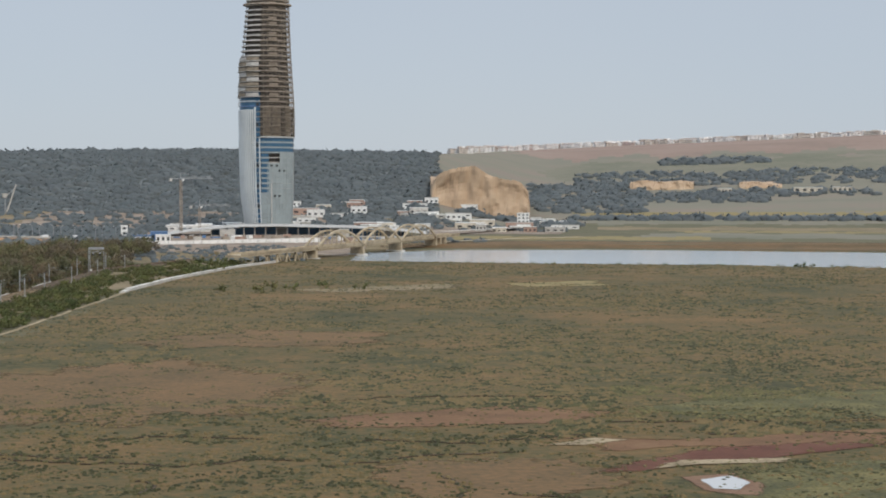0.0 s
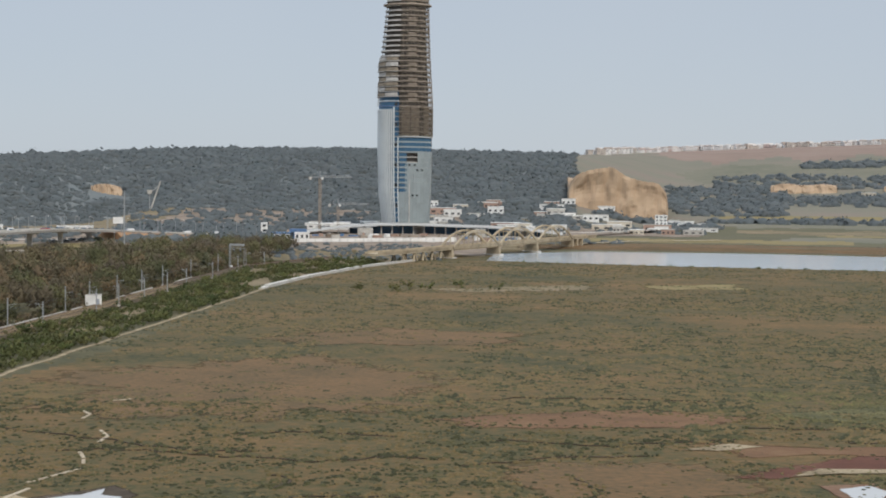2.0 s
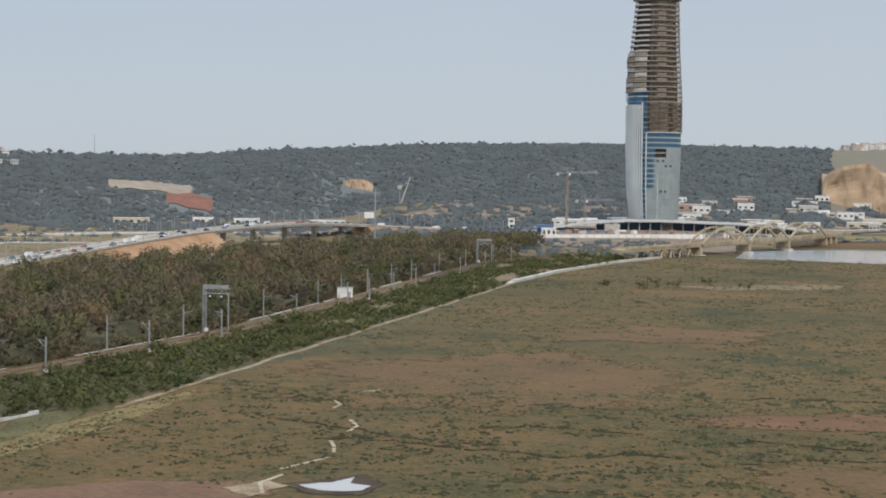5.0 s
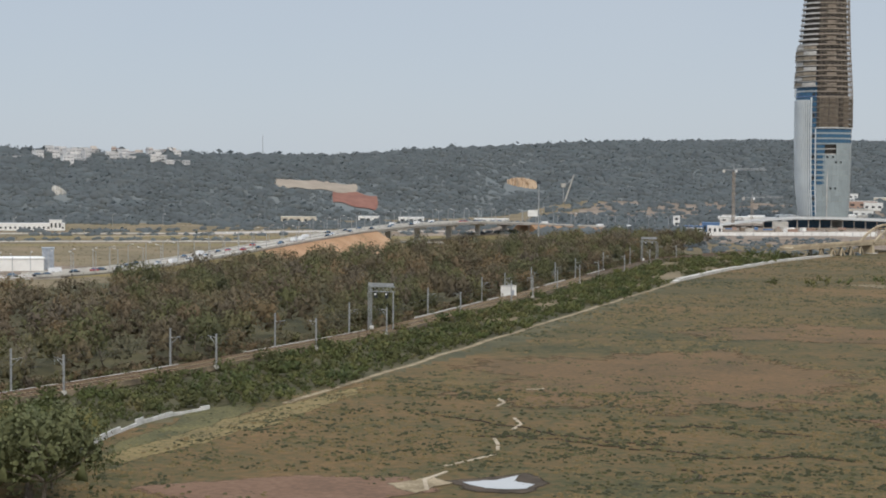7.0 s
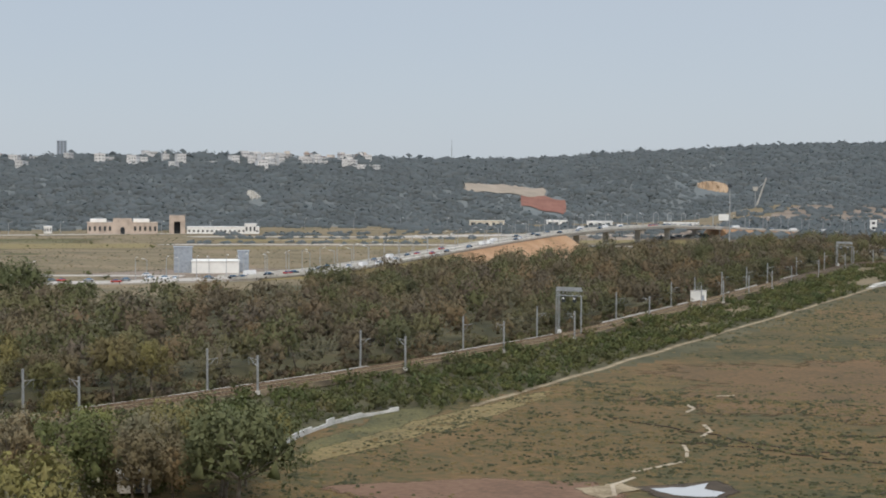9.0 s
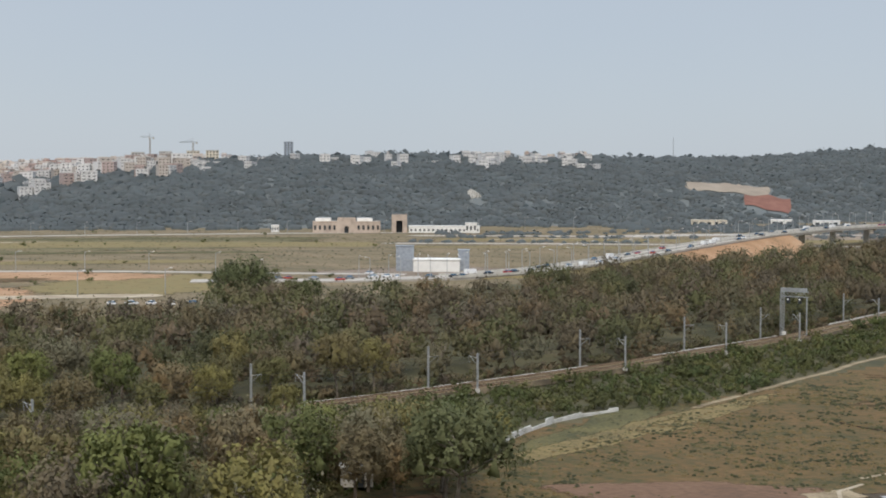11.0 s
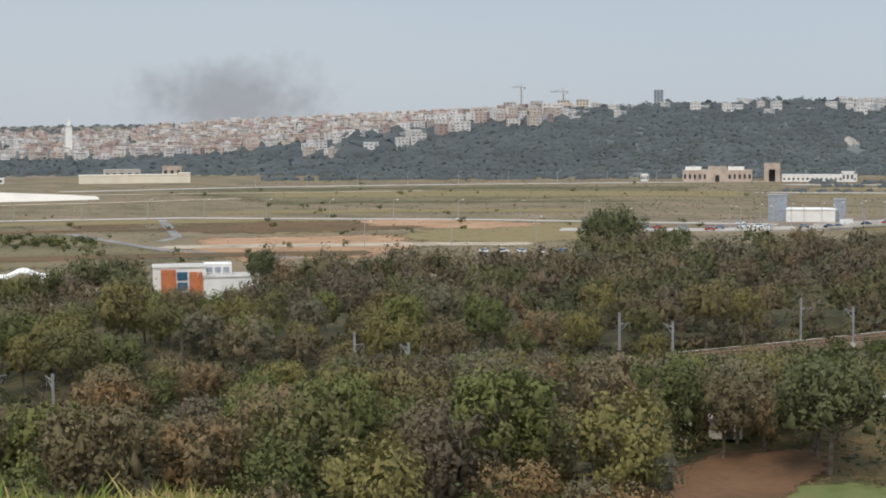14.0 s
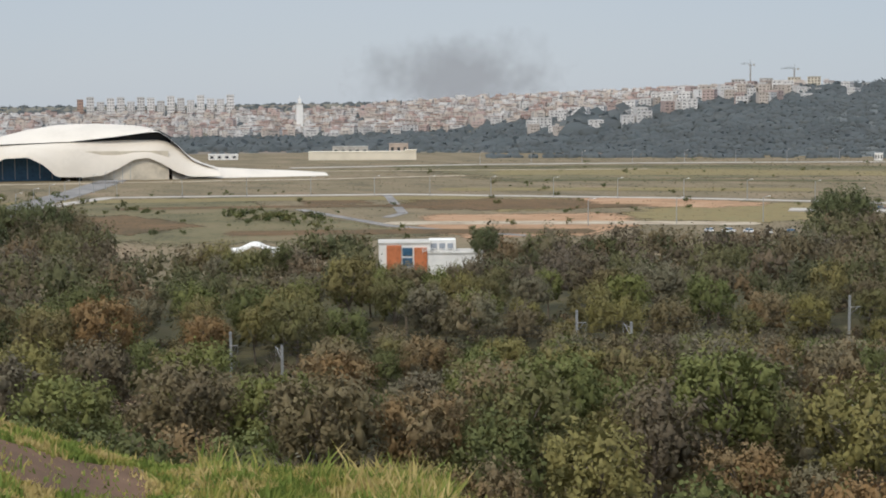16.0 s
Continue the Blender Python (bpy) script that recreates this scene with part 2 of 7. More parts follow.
M_GREEN = surface("meadow_green", [(0.089, 0.074, 0.043), (0.140, 0.112, 0.065), (0.179, 0.142, 0.084), (0.228, 0.163, 0.107)], 0.02, 0.95, 0.3, 25, where="World", stretch=(1, 2, 1), speck=0.6)
M_TANFIELD = surface("stubble_field", [(0.067, 0.050, 0.024), (0.112, 0.071, 0.033), (0.147, 0.086, 0.040)], 0.03, 0.95, 0.3, 24, where="World", speck=0.6, rugged=0.8, narrow=0.04)
M_CLAY = surface("orange_clay_field", [(0.23, 0.145, 0.082), (0.33, 0.198, 0.112), (0.38, 0.25, 0.155)], 0.05, 0.95, 0.05, 14, where="World")
M_SITE = surface("building_site_soil", [(0.13, 0.10, 0.075), (0.19, 0.15, 0.115), (0.26, 0.21, 0.165)], 0.04, 0.95, 0.1, 14, where="World")
M_QUARRY = surface("quarry_sand", [(0.31, 0.22, 0.145), (0.36, 0.26, 0.172), (0.40, 0.30, 0.205)], 0.03, 0.95, 0.15, 6, where="World", stretch=(1, 1, 0.8))
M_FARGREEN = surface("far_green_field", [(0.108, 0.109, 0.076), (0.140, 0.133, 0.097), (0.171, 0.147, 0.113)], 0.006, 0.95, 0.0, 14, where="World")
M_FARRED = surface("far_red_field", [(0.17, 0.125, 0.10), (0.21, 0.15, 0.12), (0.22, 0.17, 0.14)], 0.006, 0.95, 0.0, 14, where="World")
M_YELLOWGREEN = surface("yellow_green_herbs", [(0.054, 0.053, 0.024), (0.083, 0.077, 0.032), (0.135, 0.114, 0.047)], 0.12, 0.95, 0.3, 12, where="World", speck=0.9)
M_BANK = surface("far_bank_fields", [(0.066, 0.064, 0.036), (0.092, 0.086, 0.048), (0.118, 0.098, 0.060)], 0.02, 0.95, 0.2, 20, where="World", stretch=(1, 3, 1), rugged=0.75, narrow=0.04)
M_MEADOW = surface("meadow_grass", [(0.074, 0.067, 0.035), (0.111, 0.098, 0.049), (0.143, 0.122, 0.063), (0.170, 0.127, 0.073)], 0.03, 0.95, 0.3, 20, where="World", speck=0.6)
M_SHRUB = surface("marsh_shrub", [(0.037, 0.038, 0.018), (0.058, 0.056, 0.025), (0.080, 0.073, 0.034), (0.103, 0.080, 0.036), (0.132, 0.096, 0.045)], 0.02, 0.95, 0.0, 30, where="World", cells=2.0)
M_LEAF = foliage("tree_leaves", [(0.105, 0.108, 0.048), (0.137, 0.154, 0.056), (0.183, 0.192, 0.065), (0.142, 0.125, 0.063), (0.231, 0.207, 0.074), (0.190, 0.156, 0.080), (0.153, 0.125, 0.085), (0.198, 0.186, 0.120), (0.252, 0.161, 0.074)])
M_LEAFDARK = foliage("dark_tree_leaves", [(0.101, 0.114, 0.057), (0.127, 0.140, 0.065), (0.150, 0.148, 0.070)])
M_LEAFMID = foliage("forest_leaves", [(0.090, 0.092, 0.049), (0.118, 0.119, 0.055), (0.154, 0.144, 0.071), (0.119, 0.097, 0.066), (0.168, 0.136, 0.074), (0.133, 0.110, 0.082), (0.195, 0.139, 0.077), (0.149, 0.144, 0.092)], "tone")
M_LEAFBUSH = foliage("bush_leaves", [(0.067, 0.084, 0.034), (0.098, 0.116, 0.040), (0.081, 0.084, 0.036), (0.131, 0.139, 0.050), (0.144, 0.128, 0.056)], "tone")
# blue-grey distance haze is put into the far leaf colours
M_LEAFHAZE = foliage("hazed_wood_leaves", [(0.122, 0.142, 0.148), (0.136, 0.154, 0.158), (0.128, 0.144, 0.150), (0.146, 0.160, 0.160)], "tone", 0.12, 0.4, 0.95, 0.14, (0.008, 0.025))
M_HILLGRASS = surface("hillside_grass", [(0.085, 0.10, 0.032), (0.12, 0.14, 0.045), (0.16, 0.15, 0.06)], 0.25, 0.95, 0.1, 14, where="World")
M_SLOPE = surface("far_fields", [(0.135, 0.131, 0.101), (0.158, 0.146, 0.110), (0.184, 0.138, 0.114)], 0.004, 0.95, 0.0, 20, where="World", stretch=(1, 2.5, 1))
# ground under the far woods, painted with the same haze as their leaves
M_HAZEFLOOR = surface("hazed_wood_floor", [(0.108, 0.122, 0.124), (0.125, 0.138, 0.138), (0.138, 0.148, 0.142)], 0.02, 0.95, 0.0, 12, where="World")
M_WOODFLOOR = surface("wood_floor", [(0.048, 0.047, 0.024), (0.075, 0.068, 0.034), (0.105, 0.088, 0.048)], 0.1, 0.95, 0.1, 12, where="World")
M_BARK = surface("bark", [(0.07, 0.055, 0.04), (0.16, 0.13, 0.10), (0.24, 0.21, 0.17)], 1.2, 0.9, 0.02, 8)
M_WATER = bpy.data.materials.new("river_water")
# ---- the lie of the land: one sheet from the hillside under the camera to the hills on the skyline ----
CREST_AZ = [-30, -16, -8, -2.5, 0.5, 4, 9, 14, 16, 20, 23, 26, 32, 36, 41, 45, 49, 55, 64, 74, 95]
CREST_EL = [2.1, 2.0, 1.72, 1.5, 1.5, 1.55, 1.6, 1.55, 1.45, 1.26, 1.05, 0.95, 0.95, 1.05, 0.95, 0.82, 0.66, 0.42, 0.3, 0.24, 0.2]
FOOT_AZ = [-30, -2, 2, 10, 16, 20, 26, 32, 40, 48, 55, 62, 75, 95]
FOOT_D = [1500, 1500, 1620, 1700, 1700, 1500, 1350, 1290, 1290, 1330, 1400, 1450, 1400, 1400]
TOP_AZ = [-30, -4, -1, 0.5, 10, 16, 22, 28, 40, 48, 55, 62, 75, 95]
TOP_D = [3800, 3700, 3000, 2500, 2500, 2500, 2000, 1750, 1700, 1800, 2300, 2900, 3100, 3100]
CANOPY_AZ = [-30, -2, 0.5, 15, 22, 48, 56, 95]
CANOPY_H = [4, 4, 9, 9, 8, 8, 7, 7]


def rail_x(y):
    """The railway's line: x of its middle at y."""
    return np.interp(y, [-60, 60, 95, 150, 205, 245, 290, 385, 520, 690, 810, 930], [-222, -211, -206, -197, -185, -177, -170, -162, -166, -174, -178, -150])


def step(t):
    t = np.clip(t, 0, 1)
    return t * t * (3 - 2 * t)


def land(x, y):
    """Height of the ground."""
    x, y = np.asarray(x, float), np.asarray(y, float)
    r = np.hypot(x, y) + 1e-6
    az = np.degrees(np.arctan2(-x, y))
    # plain: marsh at 0, ground beyond the railway at 2, river bed below
    z = 2.0 * step((rail_x(y) - 13 - x) / 25)
    z = np.maximum(z, 2.0 * step((y - 1135) / 25))
    z = np.where((x < -60), np.maximum(z, 4.5 * step((y - 930) / 120) * step((-x - 60) / 60)), z)
    bed = step((y - near_shore(x)) / 10) * step((far_shore(x) - y) / 10) * step((x + 62) / 22)
    z = z - 4.0 * bed
    z = z + 17 * step((r - 1430) / 330) * step((az + 3) / 4) * step((19 - az) / 4)
    # hills
    foot, top = np.interp(az, FOOT_AZ, FOOT_D), np.interp(az, TOP_AZ, TOP_D)
    el, canopy = np.interp(az, CREST_AZ, CREST_EL), np.interp(az, CANOPY_AZ, CANOPY_H)
    crest = EYE + top * np.tan(np.radians(el)) - canopy
    rise = np.clip((r - foot) / (top - foot), 0, 1)
    steep = np.interp(az, [-30, -3, 1, 16, 22, 48, 58, 95], [1.0, 1.0, 0.8, 0.8, 0.62, 0.62, 1.0, 1.0])
    back = (az > -175) & (np.abs(az) < 120)
    z = np.where(back, z + (crest - z) * step(rise) ** steep, z)
    # the slope under the camera
    ridge = np.interp(az, [-180, 40, 52, 57, 60, 66, 69, 72, 75, 80, 100, 180], [30, 30, 31.8, 33.3, 33.9, 34.3, 34.6, 35.2, 36.0, 36.8, 37.5, 30])
    hill = np.interp(r, [0, 2.5, 5], [41.3, 41.3, 40.6])
    hill = np.where(r > 5, 40.6 + (ridge + 0.4 - 40.6) * step((r - 5) / 16), hill)
    hill = np.where(r > 21, ridge + 0.4 - 0.4 * (r - 21) / 15, hill)
    hill = np.where(r > 36, ridge + (3.0 - ridge) * step((r - 36) / 62) ** 0.75, hill)
    hill = np.where(r > 98, 3.0 - 9.0 * step((r - 98) / 80), hill)
    return np.maximum(z, hill)


def near_shore(x):
    return np.interp(x, [-200, -97, -43, 71, 160, 247, 600], [980, 950, 931, 897, 885, 862, 780])


def far_shore(x):
    return np.interp(x, [-200, -60, 7, 130, 306, 600], [1010, 1060, 1119, 1119, 1068, 960])


az_steps = np.concatenate([np.arange(-180, -24, 6), np.arange(-24, 84, 0.32), np.arange(84, 180, 6)])
r_steps = np.concatenate([[0.02], np.linspace(1.5, 34, 26), np.linspace(36, 110, 40), np.geomspace(113, 900, 110), np.linspace(905, 1180, 70), np.geomspace(1190, 4900, 150)])
GA, GR = np.meshgrid(np.radians(az_steps), r_steps, indexing="ij")
gx, gy = -np.sin(GA) * GR, np.cos(GA) * GR
gx[:, 0], gy[:, 0] = gx[:, 0] + 0.6, gy[:, 0] + 0.5
gz = land(gx, gy)
na, nr = gx.shape
idx = np.arange(na * nr).reshape(na, nr)
quads = np.stack([idx[:, :-1], np.roll(idx, -1, 0)[:, :-1], np.roll(idx, -1, 0)[:, 1:], idx[:, 1:]], -1).reshape(-1, 4)[:, ::-1]
ground_me = from_arrays("ground", np.stack([gx, gy, gz], -1).reshape(-1, 3), quads, M_MARSH, True)
for m_ in (M_GREEN, M_SLOPE, M_WOODFLOOR, M_HILLGRASS, M_SITE, M_HAZEFLOOR, M_BANK):
    ground_me.materials.append(m_)
centre = np.stack([gx, gy], -1).reshape(-1, 2)[quads].mean(1)
cx_, cy_ = centre[:, 0], centre[:, 1]
cr_, ca_ = np.hypot(cx_, cy_), np.degrees(np.arctan2(-centre[:, 0], centre[:, 1]))
zone = np.zeros(len(quads), dtype=np.int32)
zone[(cx_ < -150) | (cy_ > 1119)] = 1
zone[(cx_ < rail_x(cy_) + 40) & (cx_ > -330) & (cy_ < 900)] = 3
zone[(cx_ > rail_x(cy_) + 6) & (cx_ < np.interp(cy_, [440, 730, 830, 925, 1010], [-141, -139, -126, -104, -98])) & (cy_ > 440) & (cy_ < 1010)] = 1
zone[(cx_ < -60) & (cy_ > 1000) & (cx_ > -420)] = 5
zone[(ca_ < 2) & (cy_ > 1100)] = 7
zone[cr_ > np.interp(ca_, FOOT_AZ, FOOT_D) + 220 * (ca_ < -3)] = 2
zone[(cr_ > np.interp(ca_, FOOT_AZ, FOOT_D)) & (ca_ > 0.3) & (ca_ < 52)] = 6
zone[(cr_ < 170) & ((ca_ > 40) | (cr_ < 100))] = 3
zone[cr_ < 60] = 4
# strips of crop and bare earth on the slope across the river
field_r = np.random.default_rng(17)
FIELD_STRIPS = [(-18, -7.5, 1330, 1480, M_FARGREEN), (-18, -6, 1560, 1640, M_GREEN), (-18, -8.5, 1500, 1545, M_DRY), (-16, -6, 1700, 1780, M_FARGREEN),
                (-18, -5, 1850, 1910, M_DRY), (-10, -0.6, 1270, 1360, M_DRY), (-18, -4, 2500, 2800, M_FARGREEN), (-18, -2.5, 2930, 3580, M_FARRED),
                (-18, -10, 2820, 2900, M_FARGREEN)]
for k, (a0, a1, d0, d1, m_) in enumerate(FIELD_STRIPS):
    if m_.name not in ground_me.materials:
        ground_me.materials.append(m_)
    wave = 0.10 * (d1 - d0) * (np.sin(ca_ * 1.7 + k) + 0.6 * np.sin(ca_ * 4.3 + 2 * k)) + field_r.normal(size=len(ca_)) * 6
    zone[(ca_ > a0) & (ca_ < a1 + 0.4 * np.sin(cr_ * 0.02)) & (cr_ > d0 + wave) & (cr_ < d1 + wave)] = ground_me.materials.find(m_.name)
ground_me.polygons.foreach_set("material_index", zone)
ground = single("ground", ground_me, M_MARSH, "brown and olive salt marsh, fields and wooded hills", "ground", kind="structure")


def height(x, y):
    return float(land(x, y))


def patch(name, outline, material, label, lift=0.08, category="ground", kind="structure", wobble=3.0, seed=0, crisp=False):
    """A flat-lying patch of other ground; its edge is uneven and, unless crisp, thins out raggedly."""
    n = len(outline)
    cx, cy = sum(p[0] for p in outline) / n, sum(p[1] for p in outline) / n
    ring_pts = []
    for i in range(n):
        a, b = outline[i], outline[(i + 1) % n]
        k = min(40, max(3, int(math.dist(a, b) / 1.5)))
        for j in range(k):
            t = j / k
            x, y = a[0] + (b[0] - a[0]) * t, a[1] + (b[1] - a[1]) * t
            q = math.hypot(x - cx, y - cy) + 1e-6
            w = wobble * (noise.noise((x * 0.09, y * 0.09, seed)) + 0.5 * noise.noise((x * 0.35, y * 0.35, seed + 5)))
            ring_pts.append((x + (x - cx) / q * w, y + (y - cy) / q * w))
    levels = ((1.0, 1.0), (0.5, 1.0)) if crisp else ((1.25, 0.0), (0.8, 1.0), (0.4, 1.0))
    verts, edge, faces, m = [], [], [], len(ring_pts)
    for f, e in levels:
        for x, y in ring_pts:
            px, py = cx + (x - cx) * f, cy + (y - cy) * f
            verts.append((px, py, height(px, py) + lift))
            edge.append(e)
    verts.append((cx, cy, height(cx, cy) + lift))
    edge.append(1.0)
    for r in range(len(levels) - 1):
        faces += [(r * m + i, r * m + (i + 1) % m, (r + 1) * m + (i + 1) % m, (r + 1) * m + i) for i in range(m)]
    faces += [((len(levels) - 1) * m + i, (len(levels) - 1) * m + (i + 1) % m, len(verts) - 1) for i in range(m)]
    if not crisp:
        if material.name not in RAGGED:
            RAGGED[material.name] = ragged(material)
        material = RAGGED[material.name]
    me = Shape().add(verts, faces).mesh(name, material)
    me.attributes.new("edge", "FLOAT", "POINT").data.foreach_set("value", edge)
    return single(name, me, material, label, category, kind=kind)


def strip(name, path, width, material, label, lift=0.1, kind="structure", category="road", thick=0.15, level=None):
    """A ribbon with thickness that follows a path over the ground."""
    fine = []
    for a, b in zip(path, path[1:]):
        k = max(1, int(math.dist(a[:2], b[:2]) / 8))
        fine += [tuple(a[i] + (b[i] - a[i]) * j / k for i in range(len(a))) for j in range(k)]
    fine.append(path[-1])
    pts = [(p[0], p[1], (p[2] if len(p) > 2 else height(p[0], p[1])) + lift - thick) for p in fine]
    return single(name, Shape().sweep(pts, width, thick), material, label, category, kind=kind)


# ---- river ----
M_WATER.use_nodes = True
wb = M_WATER.node_tree.nodes["Principled BSDF"]
# pale base: part of the sky's reflection is painted into the water colour
wb.inputs["Base Color"].default_value = (0.37, 0.41, 0.44, 1)
wb.inputs["Roughness"].default_value = 0.12
wb.inputs["IOR"].default_value = 1.33
wtex, wbump = M_WATER.node_tree.nodes.new("ShaderNodeTexNoise"), M_WATER.node_tree.nodes.new("ShaderNodeBump")
wpos = M_WATER.node_tree.nodes.new("ShaderNodeNewGeometry")
wtex.inputs["Scale"].default_value = 0.6
wbump.inputs["Strength"].default_value, wbump.inputs["Distance"].default_value = 0.12, 0.05
M_WATER.node_tree.links.new(wpos.outputs["Position"], wtex.inputs["Vector"])
M_WATER.node_tree.links.new(wtex.outputs["Fac"], wbump.inputs["Height"])
M_WATER.node_tree.links.new(wbump.outputs["Normal"], wb.inputs["Normal"])
# for the pools, the pale sky's reflection is put into the base colour
M_POOL = M_WATER.copy()
M_POOL.name = "milky_pool_water"
pb = M_POOL.node_tree.nodes["Principled BSDF"]
pb.inputs["Base Color"].default_value, pb.inputs["Roughness"].default_value = (0.40, 0.40, 0.39, 1), 0.2
river = Shape()
rx = np.linspace(-75, 600, 60)
river.add([(x, float(near_shore(x)) - 3, -0.5) for x in rx] + [(x, float(far_shore(x)) + 3, -0.5) for x in rx],
          [(i, i + 1, 61 + i, 60 + i) for i in range(59)])
single("water", river, M_WATER, "pale blue-grey calm river with reed-lined banks", "river", kind="structure")
# ---- trees and bushes ----
ICO_V, ICO_F = [], []
_b = bmesh.new()
bmesh.ops.create_icosphere(_b, subdivisions=1, radius=1.0)
ICO_V = np.array([v.co[:] for v in _b.verts])
ICO_F = np.array([[v.index for v in f.verts] for f in _b.faces])
_b.free()

TET_V = np.array([(0.9, 0, -0.4), (-0.45, 0.8, -0.4), (-0.45, -0.8, -0.4), (0, 0, 1.0)])
TET_F = np.array([(0, 2, 1), (0, 1, 3), (1, 2, 3), (2, 0, 3)])


def leaf_fans(centres, outward, size, r):
    """A flat tuft of leaves for each place, lying loosely on the crown's surface."""
    n = len(centres)
    face = outward + 0.5 * r.normal(size=(n, 3))
    face /= np.linalg.norm(face, axis=1, keepdims=True)
    a = np.cross(face, r.normal(size=(n, 3)))
    a /= np.linalg.norm(a, axis=1, keepdims=True) + 1e-9
    b = np.cross(face, a)
    s = size * r.uniform(0.6, 1.4, (n, 1))
    v = np.stack([centres - a * s, centres - b * s * 0.6, centres + a * s, centres + b * s * 0.6], 1).reshape(-1, 3)
    k = np.arange(n)[:, None] * 4
    return v, np.concatenate([k + [0, 1, 2], k + [0, 2, 3]])


def crown(r, lobes, leaves, size, core=ICO_V, core_f=ICO_F, shrink=0.86, ragged=0.18, sprays=8, soften=0.65):
    """Leafy lobes: a rough core in each and sprays of loose tufts all over it. lobes: rows of x, y, z, radius, flattening.
    Gives vertices, triangles and the normals that round off each lobe."""
    vs, fs, ns, n = [], [], [], 0
    mid = np.mean([lb[:3] for lb in lobes], 0)
    for x, y, z, rad, flat in lobes:
        c = np.array([x, y, z])
        lean = (c - mid) / (np.linalg.norm(c - mid) + 0.5) * soften + np.array([0, 0, 0.3 * soften])
        bump = 1 + ragged * r.normal(size=(len(core), 1))
        v = core * bump * rad * shrink * np.array([1, 1, flat]) + c
        vs.append(v)
        ns.append(core + lean)
        fs.append(core_f + n)
        n += len(v)
        tip = r.normal(size=(sprays, 3))
        tip[:, 2] = np.where(tip[:, 2] < -0.6, -tip[:, 2], tip[:, 2])
        tip *= r.uniform(0.62, 1.12, (sprays, 1)) / np.linalg.norm(tip, axis=1, keepdims=True)
        at = tip[r.integers(0, sprays, leaves)] + 0.23 * r.normal(size=(leaves, 3)) * np.array([1, 1, 1.2])
        d = at / (np.linalg.norm(at, axis=1, keepdims=True) + 1e-6)
        v, f = leaf_fans(c + at * rad * np.array([1, 1, flat]), d, size, r)
        vs.append(v)
        ns.append(np.repeat(d + lean + 0.2 * r.normal(size=(leaves, 3)), 4, 0))
        fs.append(f + n)
        n += len(v)
    ns = np.concatenate(ns)
    return np.concatenate(vs), np.concatenate(fs), ns / np.linalg.norm(ns, axis=1, keepdims=True)


def rounded(me, normals):
    me.normals_split_custom_set_from_vertices(normals.astype(np.float32))
    return me


def tree_lobes(r, height_m, width, count, low=0.3):
    """Lobes spread unevenly through a rounded crown, with gaps between them."""
    out = []
    mid, half = height_m * (0.5 + low / 2), height_m * (0.5 - low / 2)
    small = (15.0 / max(12, count)) ** 0.5
    out.append((r.normal() * 0.4, r.normal() * 0.4, mid + half * 0.1, width * 0.27, 1.1))
    count -= 1
    for i in range(count):
        u = -0.75 + 1.7 * (i + r.uniform(0.1, 0.9)) / count
        a = i * 2.4 + r.uniform(-0.5, 0.5)
        reach = width * 0.42 * math.sqrt(max(0.05, 1 - u * u * 0.85)) * r.uniform(0.6, 1.05)
        out.append((reach * math.cos(a), reach * math.sin(a), mid + half * 0.72 * u, width * r.uniform(0.13, 0.29) * small, r.uniform(0.8, 1.4)))
    return out


def trunk_shape(r, height_m, lobes, girth=0.28):
    s = Shape()
    pts = [Vector((0, 0, -0.6))]
    for k in range(1, 5):
        pts.append(Vector((r.normal() * 0.25 * k / 2, r.normal() * 0.25 * k / 2, height_m * 0.19 * k)))
    for k in range(4):
        s.rod(pts[k], pts[k + 1], girth * (1 - 0.2 * k), girth * (1 - 0.2 * (k + 1)), 7)
    for x, y, z, rad, _ in lobes[::2]:
        b = pts[1 + min(3, int(3 * z / height_m))]
        mid = b.lerp(Vector((x, y, z)), 0.55) + Vector((0, 0, 0.3))
        s.rod(b, mid, girth * 0.4, girth * 0.26, 5).rod(mid, (x, y, z + rad * 0.3), girth * 0.26, girth * 0.08, 4)
    return s


def make_tree_kind(seed, height_m, width, lobes, leaves, size, low=0.3):
    r = np.random.default_rng(seed)
    lb = tree_lobes(r, height_m, width, lobes, low)
    v, f, nrm = crown(r, lb, leaves, size, TET_V, TET_F, 0.5, 0.2, 9)
    return rounded(from_arrays("crown", v, f, M_LEAF, True), nrm), trunk_shape(r, height_m, lb).mesh("trunk", M_BARK)


TREE_KINDS = [make_tree_kind(11, 12.0, 10.0, 26, 140, 0.20, 0.25), make_tree_kind(12, 10.0, 9.0, 24, 140, 0.19, 0.18), make_tree_kind(13, 14.0, 9.5, 30, 135, 0.20, 0.34),
              make_tree_kind(14, 8.5, 8.5, 22, 140, 0.19, 0.12), make_tree_kind(15, 11.0, 12.0, 32, 140, 0.21, 0.28), make_tree_kind(16, 13.0, 7.5, 25, 135, 0.19, 0.24)]
DARK_CROWNS = {}
TREE_TALL = [12.0, 10.0, 14.0, 8.5, 11.0, 13.0]
TREE_LABELS = ["broad dusty green eucalyptus tree among the wood", "rounded dark green tree on the slope", "tall loose-crowned eucalyptus with pale limbs",
               "low bushy olive-green tree at the wood's edge", "wide spreading grey-green tree in the wood", "narrow upright tree with browned foliage"]


